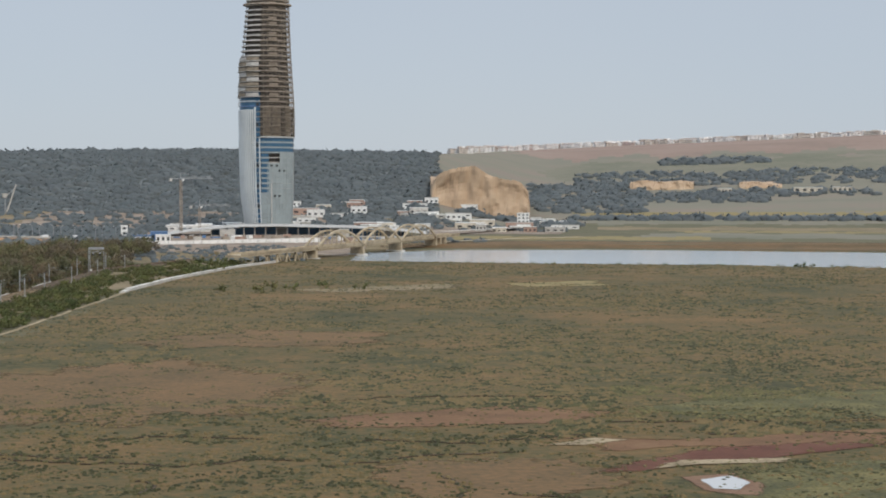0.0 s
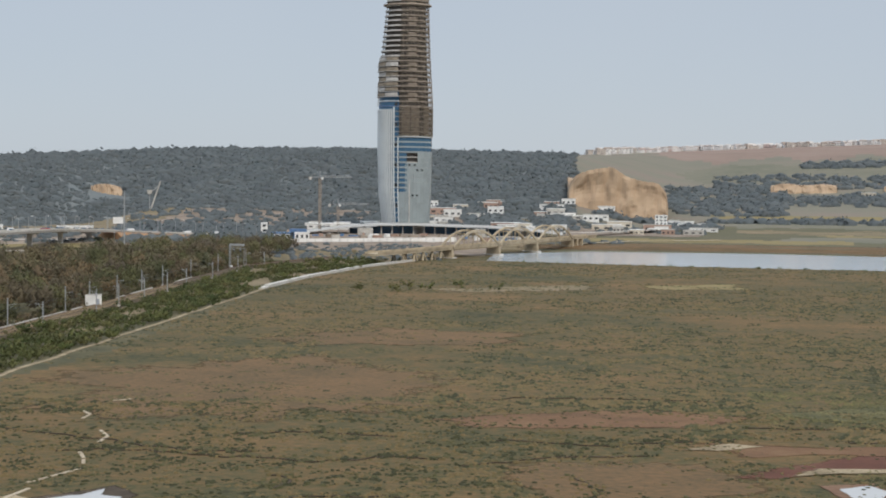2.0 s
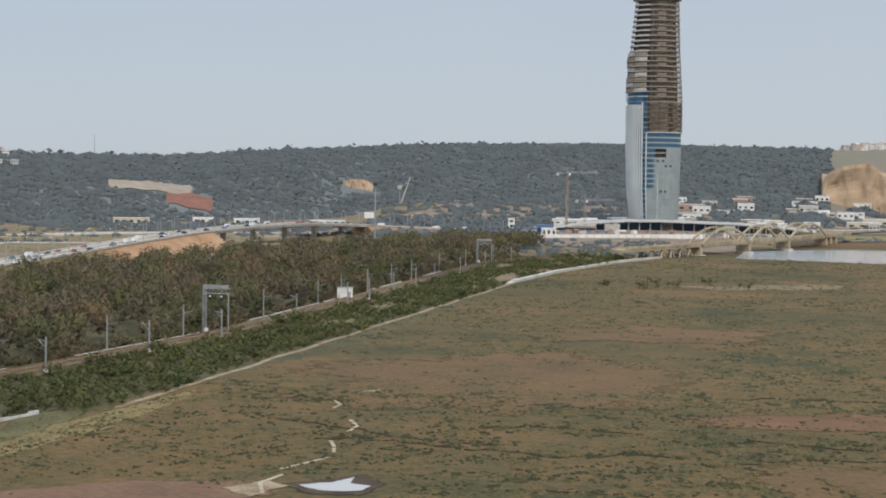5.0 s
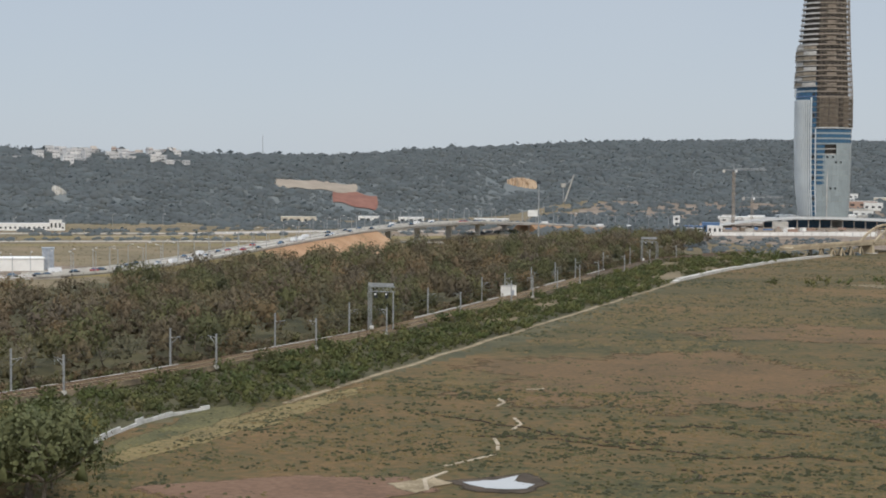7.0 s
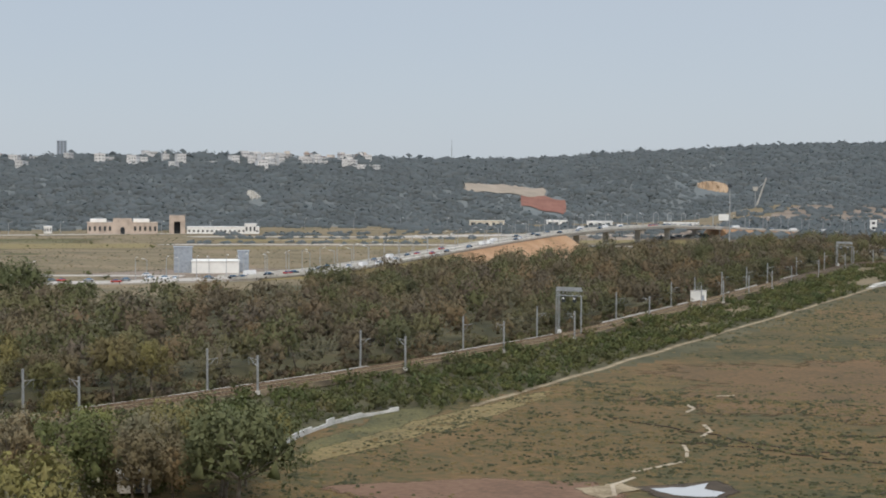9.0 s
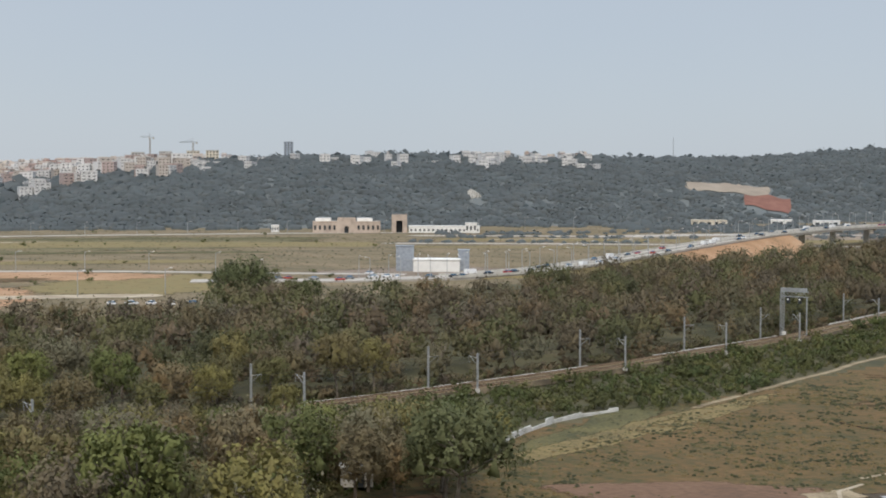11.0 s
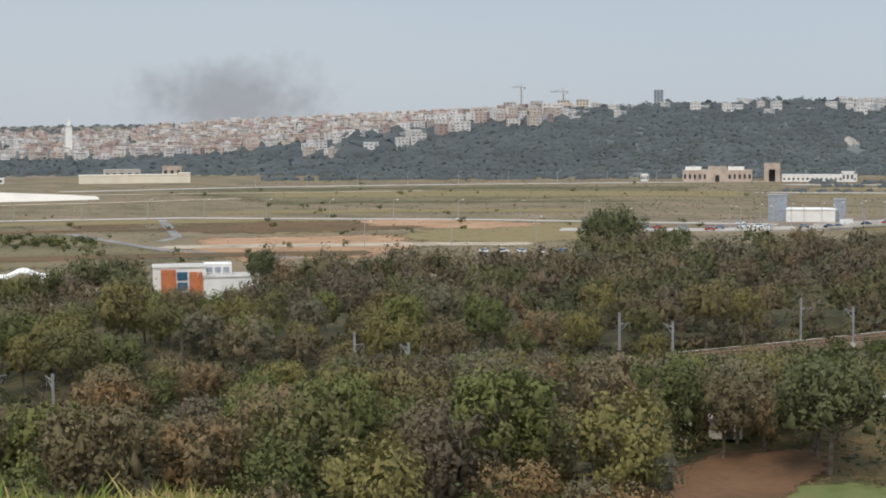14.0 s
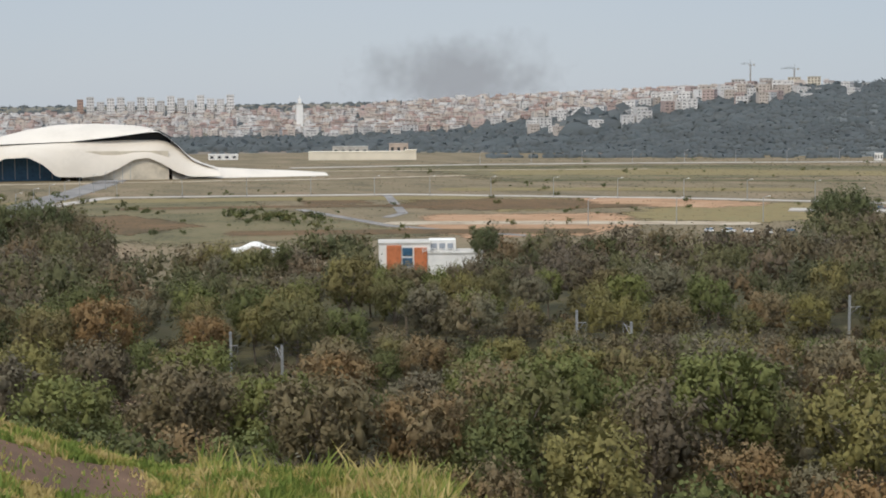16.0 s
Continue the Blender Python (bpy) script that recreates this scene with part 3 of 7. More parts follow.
def place_tree(x, y, kind, scale=1.0, turn=0.0, group="trees of the wood", sink=0.3, label="", dark=False):
    t = thing("tree", (x, y, height(x, y) - sink), label or TREE_LABELS[kind], "tree", group, turn)
    t.scale = (scale, scale, scale)
    cr, tr = TREE_KINDS[kind]
    part("trunk", tr, M_BARK, t)
    if dark:
        if kind not in DARK_CROWNS:
            DARK_CROWNS[kind] = cr.copy()
            DARK_CROWNS[kind].name = "crown"
            DARK_CROWNS[kind].materials[0] = M_LEAFDARK
        cr = DARK_CROWNS[kind]
    part("crown", cr, M_LEAF, t)
    return t


def scatter(count, x0, x1, y0, y1, keep, gap, r):
    """Random places in a rectangle that keep a distance from one another."""
    cell, out = {}, []
    for _ in range(count * 30):
        if len(out) >= count:
            break
        x, y = r.uniform(x0, x1), r.uniform(y0, y1)
        if not keep(x, y):
            continue
        i, j = int(x // gap), int(y // gap)
        if any(math.hypot(x - a, y - b) < gap for di in (-1, 0, 1) for dj in (-1, 0, 1) for a, b in cell.get((i + di, j + dj), ())):
            continue
        cell.setdefault((i, j), []).append((x, y))
        out.append((x, y))
    return out


def mass(name, places, build, material, label, category):
    """Many plants that nobody could count, in one mesh."""
    vs, fs, ns, tones, n = [], [], [], [], 0
    tone_r = np.random.default_rng(len(places))
    for p in places:
        v, f, nrm = build(*p)
        tones.append(np.full(len(v), tone_r.random()))
        vs.append(v)
        fs.append(f + n)
        ns.append(nrm)
        n += len(v)
    me = from_arrays(name, np.concatenate(vs), np.concatenate(fs), material, True)
    me.attributes.new("tone", "FLOAT", "POINT").data.foreach_set("value", np.concatenate(tones))
    rounded(me, np.concatenate(ns))
    return single(name, me, material, label, category, kind="stuff")


def edge_x(y):
    """The marsh's edge by the railway."""
    return np.interp(y, [0, 150, 207, 650, 730, 830, 925, 1000], [-110, -126, -130, -135, -131, -119, -97, -90])


def wood_back(y):
    return np.interp(y, [-60, 60, 129, 192, 217, 246, 290, 336, 359, 421, 531, 641, 790, 880, 990], [-430, -335, -318, -352, -341, -320, -296, -320, -290, -280, -300, -300, -290, -272, -250])


def wood_gap(x, y):
    """False where buildings stand among the trees."""
    d, a = math.hypot(x, y), math.degrees(math.atan2(-x, y))
    return not ((56.4 < a < 60.9 and d > 282) or (63.2 < a < 66.6 and d > 335))


WOOD_R = np.random.default_rng(21)
wood = scatter(2300, -480, -170, -40, 990, lambda x, y: x < rail_x(y) - 8.4 - 25 * (y > 860) and (x > wood_back(y) or (-x > 2.8 * y and math.hypot(x, y) < 495)) and wood_gap(x, y), 8.5, WOOD_R)


def front_ok(x, y):
    d, a = math.hypot(x, y), math.degrees(math.atan2(-x, y))
    if x < rail_x(y) + 10 or d < 98:
        return False
    if 63.2 < a < 66.6 and d > 170:
        return False
    return a > 41.5 or (a > 33.5 and 190 < d < 245 and x < -122)


front = scatter(230, -215, -60, 0, 215, front_ok, 6.7, WOOD_R)
wood_near = sorted([p for p in wood if (p[1] < 330 and p[0] > rail_x(p[1]) - 55) or (p[1] < 560 and p[0] > rail_x(p[1]) - 17)], key=lambda p: math.hypot(*p))[:105]
near_set = set(wood_near)
for x, y in wood_near + front:
    k = int(WOOD_R.integers(0, 6))
    lid = max(0.6, (43.5 - 0.148 * math.hypot(x, y)) / TREE_TALL[k])
    place_tree(x, y, k, min(lid, float(WOOD_R.uniform(0.65, 1.4))) if (x, y) not in near_set else float(WOOD_R.uniform(0.75, 1.15)), float(WOOD_R.uniform(0, 360)), "trees of the wood" if (x, y) in near_set else "trees below the hillside")


MID_KINDS = []
for seed in range(10):
    r_ = np.random.default_rng(100 + seed)
    MID_KINDS.append(crown(r_, tree_lobes(r_, 12.0, 10.8, 15, 0.22), 34, 0.38, TET_V, TET_F, 0.5, 0.2, 7))


def mid_tree(x, y, s, k):
    v, f, nrm = MID_KINDS[k]
    a = x * 7.3
    c, sn = math.cos(a), math.sin(a)
    turn = np.array([(c, sn, 0), (-sn, c, 0), (0, 0, 1)])
    return (v * s) @ turn + np.array([x, y, height(x, y) - 0.8]), f, nrm @ turn


mass("wood", [(x, y, float(WOOD_R.uniform(0.55, 0.98) * (1.14 if WOOD_R.random() < 0.25 else 1.0)), int(WOOD_R.integers(0, 10))) for x, y in wood if (x, y) not in near_set], mid_tree, M_LEAFMID,
     "dense grey-green eucalyptus wood behind the railway", "wood")

# bushes between the railway and the marsh
BUSH_KINDS = []
for seed in range(8):
    r_ = np.random.default_rng(200 + seed)
    lb = [(r_.normal() * 1.1, r_.normal() * 1.1, r_.uniform(0.5, 1.7), r_.uniform(0.75, 1.25), 0.85) for _ in range(4)]
    BUSH_KINDS.append(crown(r_, lb, 28, 0.27, TET_V, TET_F, 0.5, 0.2, 7))


def bush(x, y, s, k):
    v, f, nrm = BUSH_KINDS[k]
    return v * s + np.array([x, y, height(x, y) - 0.2]), f, nrm


bushes = scatter(2100, -215, -100, 120, 900, lambda x, y: rail_x(y) + 5.2 < x < edge_x(y) - 3 - (10 if 186 < y < 254 else 0) + (3 if y > 262 else 0) and (y < 420 or noise.noise((x * 0.06, y * 0.025, 4.0)) > 0.28 * min(1, (y - 420) / 250) - 0.35), 2.35, WOOD_R)
under = [(float(rail_x(y)) - WOOD_R.uniform(7.2, 15), y) for y in WOOD_R.uniform(40, 860, 800)]
under += [(float(rail_x(y)) + WOOD_R.uniform(5.5, 26), y) for y in WOOD_R.uniform(-40, 180, 420)]
under += [(float(rail_x(y)) - WOOD_R.uniform(10, 42), y) for y in WOOD_R.uniform(-40, 260, 420)]
mass("undergrowth", [(float(x), float(y), float(WOOD_R.uniform(0.5, 1.2)), int(WOOD_R.integers(0, 8))) for x, y in under], bush, M_LEAFMID,
     "dark undergrowth along the edge of the wood", "bushes")
mass("bushes", [(x, y, float(WOOD_R.uniform(0.4, 1.0) * (1.6 if WOOD_R.random() < 0.25 else 1.0)), int(WOOD_R.integers(0, 8))) for x, y in bushes], bush, M_LEAFBUSH,
     "green bushes and reeds on the bank beside the railway", "bushes")


# low shrubs of the marsh
def tuft_cloud(places, r):
    """Low tufts: each a squat, uneven little mound of seven points."""
    p = np.array(places)
    n = len(p)
    ring = np.linspace(0, 2 * math.pi, 6, endpoint=False)
    rad = p[:, 2:3] * r.uniform(0.6, 1.3, (n, 6))
    x = p[:, 0:1] + np.cos(ring) * rad
    y = p[:, 1:2] + np.sin(ring) * rad
    z = np.zeros((n, 6)) - 0.3
    x2, y2 = p[:, 0:1] + np.cos(ring) * rad * 0.65, p[:, 1:2] + np.sin(ring) * rad * 0.65
    z2 = p[:, 3:4] * r.uniform(0.55, 1.1, (n, 6))
    top = np.stack([p[:, 0], p[:, 1], p[:, 3]], 1)[:, None]
    v = np.concatenate([np.stack([x, y, z], -1), np.stack([x2, y2, z2], -1), top], 1)
    k = np.arange(n)[:, None, None] * 13
    i = np.arange(6)
    j = (i + 1) % 6
    f = np.concatenate([np.stack([i, j, 6 + j], 1), np.stack([i, 6 + j, 6 + i], 1), np.stack([6 + i, 6 + j, 0 * i + 12], 1)])
    return v.reshape(-1, 3), (k + f).reshape(-1, 3)


def low_domes(places, r):
    """Low tufts far off: each a squat mound of seven points."""
    p = np.array(places)
    n = len(p)
    ring = np.linspace(0, 2 * math.pi, 6, endpoint=False) + r.uniform(0, 1, (n, 1))
    rad = p[:, 2:3] * r.uniform(0.6, 1.35, (n, 6))
    rim = np.stack([p[:, 0:1] + np.cos(ring) * rad, p[:, 1:2] + np.sin(ring) * rad, np.full((n, 6), -0.05)], -1)
    top = np.stack([p[:, 0] + 0.3 * p[:, 2] * r.normal(size=n), p[:, 1], p[:, 3]], 1)[:, None]
    i = np.arange(6)
    f = np.stack([i, (i + 1) % 6, 0 * i + 6], 1)
    return np.concatenate([rim, top], 1).reshape(-1, 3), (np.arange(n)[:, None, None] * 7 + f).reshape(-1, 3)


# bare places: x, y and half widths
OPEN_SPOTS = [(41, 222, 9, 9), (-67, 205, 10, 9), (52, 250, 28, 8), (-90, 190, 20, 10), (3, 289, 26, 9), (8, 226, 16, 14), (50, 264, 24, 6), (44, 240, 12, 3)]
sr = np.random.default_rng(31)
spots = []
while len(spots) < 72000:
    close = len(spots) < 34000
    az = sr.uniform(-18, 36)
    d = sr.uniform(175, 340) if close else 300 * (920 / 300) ** sr.uniform(0, 1)
    x, y = -math.sin(radians(az)) * d, math.cos(radians(az)) * d
    if x < edge_x(y) + 3 or y > near_shore(x) - 4:
        continue
    if any((x - a) ** 2 / p ** 2 + (y - b) ** 2 / q ** 2 < 1 for a, b, p, q in OPEN_SPOTS) and sr.random() < 0.8:
        continue
    dens = noise.noise((x * 0.007, y * 0.018, 3.0)) + 0.7 * noise.noise((x * 0.03, y * 0.06, 5.0))
    if sr.uniform(-0.5 if close else -0.15, 0.35) > 0.7 * dens + 0.9 * noise.noise((x * 0.10, y * 0.14, 9.0)):
        continue
    s = 0.0008 * d + (0.38 if close else 0.55) * sr.uniform(0.1, 1.0) ** 2
    spots.append((x, y, s, s * sr.uniform(0.3, 0.65)))
sv, sf = tuft_cloud([p for p in spots if p[2] > 0.42 and p[1] < 300], sr)
single("shrubs", from_arrays("shrubs", sv, sf, M_SHRUB, True), M_SHRUB, "low olive and brown saltmarsh shrubs", "shrubs", kind="stuff")
sv, sf = low_domes([p for p in spots if p[2] <= 0.42 or p[1] >= 300], sr)
single("shrubs", from_arrays("shrubs", sv, sf, M_SHRUB, True), M_SHRUB, "low olive and brown saltmarsh shrubs far off", "shrubs", kind="stuff")


def tufts_at(count, x0, x1, y0, y1, material, label, size=(0.2, 0.7), seed=1, squash=0.5):
    """Small plants strewn in clumps over a rectangle of open ground."""
    r, out = np.random.default_rng(seed), []
    while len(out) < count:
        x, y = r.uniform(x0, x1), r.uniform(y0, y1)
        if noise.noise((x * 0.04, y * 0.07, seed)) + 0.6 * noise.noise((x * 0.2, y * 0.25, seed)) < r.uniform(-0.2, 0.35):
            continue
        q = r.uniform(*size)
        out.append((x, y, q, q * squash))
    v, f = low_domes(out, r)
    v[:, 2] += np.repeat(np.array([height(p[0], p[1]) for p in out]), 7)
    single("herb_tufts", from_arrays("herb_tufts", v, f, material, True), material, label, "herbs", kind="stuff")


tufts_at(1700, 36, 100, 284, 336, M_YELLOWGREEN, "yellow-green herb tufts in the marsh", (0.25, 0.8), 3)
tufts_at(500, 42, 76, 208, 242, M_YELLOWGREEN, "yellow-green herb tufts beside the pool", (0.2, 0.6), 4)
tufts_at(700, -138, -118, 192, 292, M_YELLOWGREEN, "yellowing grass tufts on the verge", (0.15, 0.5), 9)
tufts_at(500, -138, -116, 192, 300, M_SHRUB, "dark shrubs on the verge", (0.2, 0.6), 10)
tufts_at(900, 20, 66, 262, 284, M_SHRUB, "dark olive shrubs in the marsh", (0.3, 0.9), 5, 0.7)
tufts_at(500, -30, 36, 302, 322, M_SHRUB, "dark olive shrubs in the marsh", (0.4, 1.0), 6, 0.7)
tufts_at(5200, -860, -380, 160, 900, M_SHRUB, "dark weeds strewn over the fields", (0.2, 0.65), 7, 0.6)
tufts_at(2600, -1000, -420, 480, 1100, M_SHRUB, "dark weeds strewn over the far fields", (0.35, 1.0), 8, 0.6)

# woods on the far hills
far_r = np.random.default_rng(41)


FAR_KINDS = []
for seed in range(12):
    r_ = np.random.default_rng(300 + seed)
    lb = [(r_.normal() * 0.2, r_.normal() * 0.2, r_.uniform(0.25, 0.45), r_.uniform(0.8, 1.05), r_.uniform(0.45, 0.62))]
    FAR_KINDS.append(crown(r_, lb, 3, 0.26, ICO_V, ICO_F, 1.0, 0.12, 4, 0.0))


def far_clumps(places):
    """Ragged crowns of far trees."""
    fv, ff, nn, tn, fn = [], [], [], [], 0
    for i, (x, y, s) in enumerate(places):
        v, f, nrm = FAR_KINDS[i % 12]
        nn.append(nrm * 0.55 + np.array([0, 0, 0.45]))
        fv.append(v * s * 1.25 + np.array([x, y, height(x, y) - 0.3 * s]))
        tn.append(np.full(len(v), far_r.random()))
        ff.append(f + fn)
        fn += len(v)
    me = from_arrays("far_trees", np.concatenate(fv), np.concatenate(ff), M_LEAFHAZE, True)
    rounded(me, np.concatenate(nn))
    me.attributes.new("tone", "FLOAT", "POINT").data.foreach_set("value", np.concatenate(tn))
    return me


far_places = []
while len(far_places) < 30000:
    az = far_r.uniform(0.2, 56) if len(far_places) % 5 else far_r.uniform(44, 77)
    foot, top = np.interp(az, FOOT_AZ, FOOT_D), np.interp(az, TOP_AZ, TOP_D)
    d = foot + (top + 50 - foot) * far_r.uniform(0, 1) ** 0.85
    if az > 43:
        lim = np.interp(az, [43, 44, 46, 48, 52, 56, 77], [600, 420, 330, 300, 380, 400, 380])
        if d > foot + lim and far_r.random() < 0.88:
            continue
    if (22.8 < az < 24.6 and 1462 < d < 1566) or (23.5 < az < 26.8 and 1550 < d + 15.5 * (az - 23.6) < 1606) or (34.15 < az < 34.8 and 1385 < d < 1425) or (16.8 < az < 18.2 and 1808 < d < 1856):
        continue
    x, y, _ = polar(az, d)
    far_places.append((x, y, far_r.uniform(2.0, 3.7) * (1.8 if far_r.random() < 0.12 else 1.0) * (1.3 if az < 17 else 1.0)))
single("far_wood", far_clumps(far_places), M_LEAFHAZE, "dark woods covering the far hills, blue-grey haze in their colour", "wood", kind="stuff")
hedge = []
for az0, az1, d0, d1, n, s in ((-4.6, -16.5, 1770, 1800, 110, 8), (-3.0, -5.0, 1640, 1700, 22, 8), (-5, -17, 2330, 2560, 380, 7), (-9, -17, 2150, 2230, 70, 8), (-3.2, -7.5, 1900, 2350, 330, 7.5), (-7.5, -12, 2060, 2200, 130, 7), (-8, -12, 2700, 2800, 60, 9),
                               (-0.5, -2.6, 1700, 1725, 22, 8), (0.3, 16.5, 1500, 1760, 420, 5), (11.2, 17, 1080, 1500, 520, 6), (0.3, 11, 1440, 1620, 330, 5.5), (-4.6, 0.3, 1500, 1640, 60, 5), (-1.5, 2.5, 1190, 1260, 26, 3), (5.2, 11.5, 925, 1060, 260, 2.0), (29, 56, 1255, 1290, 190, 5), (17, 29, 1180, 1330, 190, 5),
                               (17, 36, 1085, 1110, 70, 3), (19, 36, 1150, 1175, 90, 3.5), (28, 37, 1000, 1030, 40, 2.5), (51.2, 53.0, 1560, 1640, 26, 19), (47, 76, 1620, 2600, 1500, 5.0), (46, 76, 1480, 1720, 800, 8.5)):
    for _ in range(n):
        x, y, _z = polar(far_r.uniform(min(az0, az1), max(az0, az1)), far_r.uniform(d0, d1))
        hedge.append((x, y, s * far_r.uniform(0.6, 1.1)))
for _ in range(760):
    az = far_r.uniform(0.6, 46) if far_r.random() < 0.6 else far_r.uniform(28, 46)
    x, y, _z = polar(az, np.interp(az, TOP_AZ, TOP_D) - far_r.uniform(-25, 60))
    hedge.append((x, y, far_r.uniform(5, 8) * (1.35 if far_r.random() < 0.2 else 1.0)))
single("hedges", far_clumps(hedge), M_LEAFHAZE, "dark rows of trees and hedges between the fields", "hedge", kind="stuff")
# ---- more materials ----
M_CONC = plain("pale_concrete", (0.46, 0.44, 0.40), 0.85, scale=0.3)
M_CREAM = plain("cream_plaster", (0.58, 0.52, 0.42), 0.8, scale=0.2)
M_WHITE = plain("white_paint", (0.74, 0.73, 0.70), 0.6, spread=0.12, scale=0.3, vary=0.2)
M_STEEL = plain("galvanised_steel", (0.36, 0.37, 0.37), 0.5, 0.3)
M_RUST = plain("rusty_rail", (0.16, 0.10, 0.07), 0.6, 0.5)
M_BALLAST = surface("ballast", [(0.060, 0.048, 0.032), (0.095, 0.075, 0.050), (0.16, 0.125, 0.080)], 0.3, 0.95, 0.1, 14, where="World")
M_SLEEPER = plain("dusty_sleeper", (0.36, 0.285, 0.18), 0.9, scale=0.2)
M_DARK = plain("dark_opening", (0.035, 0.04, 0.045), 0.4)
M_GLASS = plain("dark_blue_glass", (0.05, 0.115, 0.19), 0.15)
M_BLUE = plain("blue_paint", (0.11, 0.19, 0.33), 0.5)
M_BRIGHT = plain("bright_cream_render", (0.70, 0.64, 0.52), 0.8, spread=0.1, scale=0.1)
M_ORANGE = plain("orange_cladding", (0.50, 0.17, 0.075), 0.6)
M_ASPHALT = surface("asphalt", [(0.14, 0.135, 0.13), (0.20, 0.19, 0.18), (0.25, 0.235, 0.22)], 0.1, 0.9, 0.0, 15, where="World")
M_PAVE = surface("pale_roadway", [(0.30, 0.28, 0.25), (0.38, 0.35, 0.31), (0.42, 0.39, 0.35)], 0.08, 0.9, 0.0, 15, where="World")
M_GREYPANEL = plain("grey_panel", (0.30, 0.33, 0.37), 0.6)
M_TERRA = plain("terracotta_wall", (0.38, 0.26, 0.205), 0.8, vary=0.3)
M_TYRE = plain("rubber", (0.03, 0.03, 0.03), 0.8)

# ---- the railway ----
rail_ys = list(range(-60, 935, 12))
bed = Shape()
for i, y in enumerate(rail_ys):
    x = float(rail_x(y))
    bed.add([(x - 5.2, y, -0.2), (x - 3.7, y, 1.25), (x + 3.5, y, 1.25), (x + 4.2, y, 0.2)], [])
bed.f = [(4 * i + k, 4 * i + k + 1, 4 * i + k + 5, 4 * i + k + 4) for i in range(len(rail_ys) - 1) for k in range(3)]
single("track_bed", bed, M_BALLAST, "beige stone ballast bed of the railway", "railway", kind="structure")
for off in (-2.1, 2.1):
    track = thing("railway_track", (0, 0, 0), "rusty steel rails on concrete sleepers in pale ballast", "railway track", "railway tracks")
    for g in (-0.75, 0.75):
        part("rail", Shape().sweep([(float(rail_x(y)) + off + g, y, 1.42) for y in rail_ys], 0.12, 0.17), M_RUST, track)
    ties = Shape()
    for y in np.arange(60, 640, 1.3):
        ties.box(float(rail_x(y)) + off, float(y), 1.2, 2.5, 0.3, 0.22)
    tagged(part("sleeper_bed", ties, M_SLEEPER, track, "dusty beige concrete sleepers"), kind="stuff")
# cable trough of pale concrete lids on the far side
trough = thing("cable_trough", (0, 0, 0), "low pale concrete cable trough along the track", "trough")
for y in range(140, 700, 9):
    if noise.noise((y * 0.021, 0, 8.0)) < -0.12:
        continue
    x0, x1 = float(rail_x(y)) - 6.6, float(rail_x(y + 8.5)) - 6.6
    part("slab", Shape().sweep([(x0, y, 0.4), (x1, y + 8.5, 0.4)], 0.7, 0.55), M_CONC, trough)


def mast(x, y, tall, reach):
    t = thing("catenary_mast", (x, y, 1.0), "slim grey catenary mast with bracket arm beside the track", "catenary mast", "catenary masts along the railway")
    s = Shape().box(0, 0, 0, 0.34, 0.08, tall).box(-0.13, 0, 0, 0.07, 0.3, tall).box(0.13, 0, 0, 0.07, 0.3, tall)
    part("post", s, M_STEEL, t)
    part("footing", Shape().box(0, 0, -0.4, 0.9, 0.9, 0.75, 0, 0.8), M_CONC, t)
    part("bracket", Shape().rod((0, 0, 6.4), (reach, 0, 6.9), 0.05).rod((0, 0, 5.0), (reach * 0.8, 0, 6.75), 0.055).rod((reach, 0, 6.9), (reach * 0.9, 0, 5.4), 0.03), M_STEEL, t)
    part("insulator", Shape().rod((reach * 0.06, 0, 6.42), (reach * 0.24, 0, 6.52), 0.11), M_CONC, t)


for y in (-5, 45, 95, 153, 205, 248, 296, 340, 378, 440, 496, 524, 562, 601, 638, 696, 758, 820):
    mast(float(rail_x(y)) - 4.9, y, 8.6, 2.6)
    mast(float(rail_x(y)) + 4.4, y + 4, 7.4, -2.2)
wires = thing("overhead_wires", (0, 0, 0), "thin dark overhead wires above the tracks", "wires")
for off in (-2.1, 2.1):
    for z in (6.5, 7.7):
        part("wire", Shape().sweep([(float(rail_x(y)) + off, y, z) for y in rail_ys], 0.03, 0.03), M_DARK, wires)


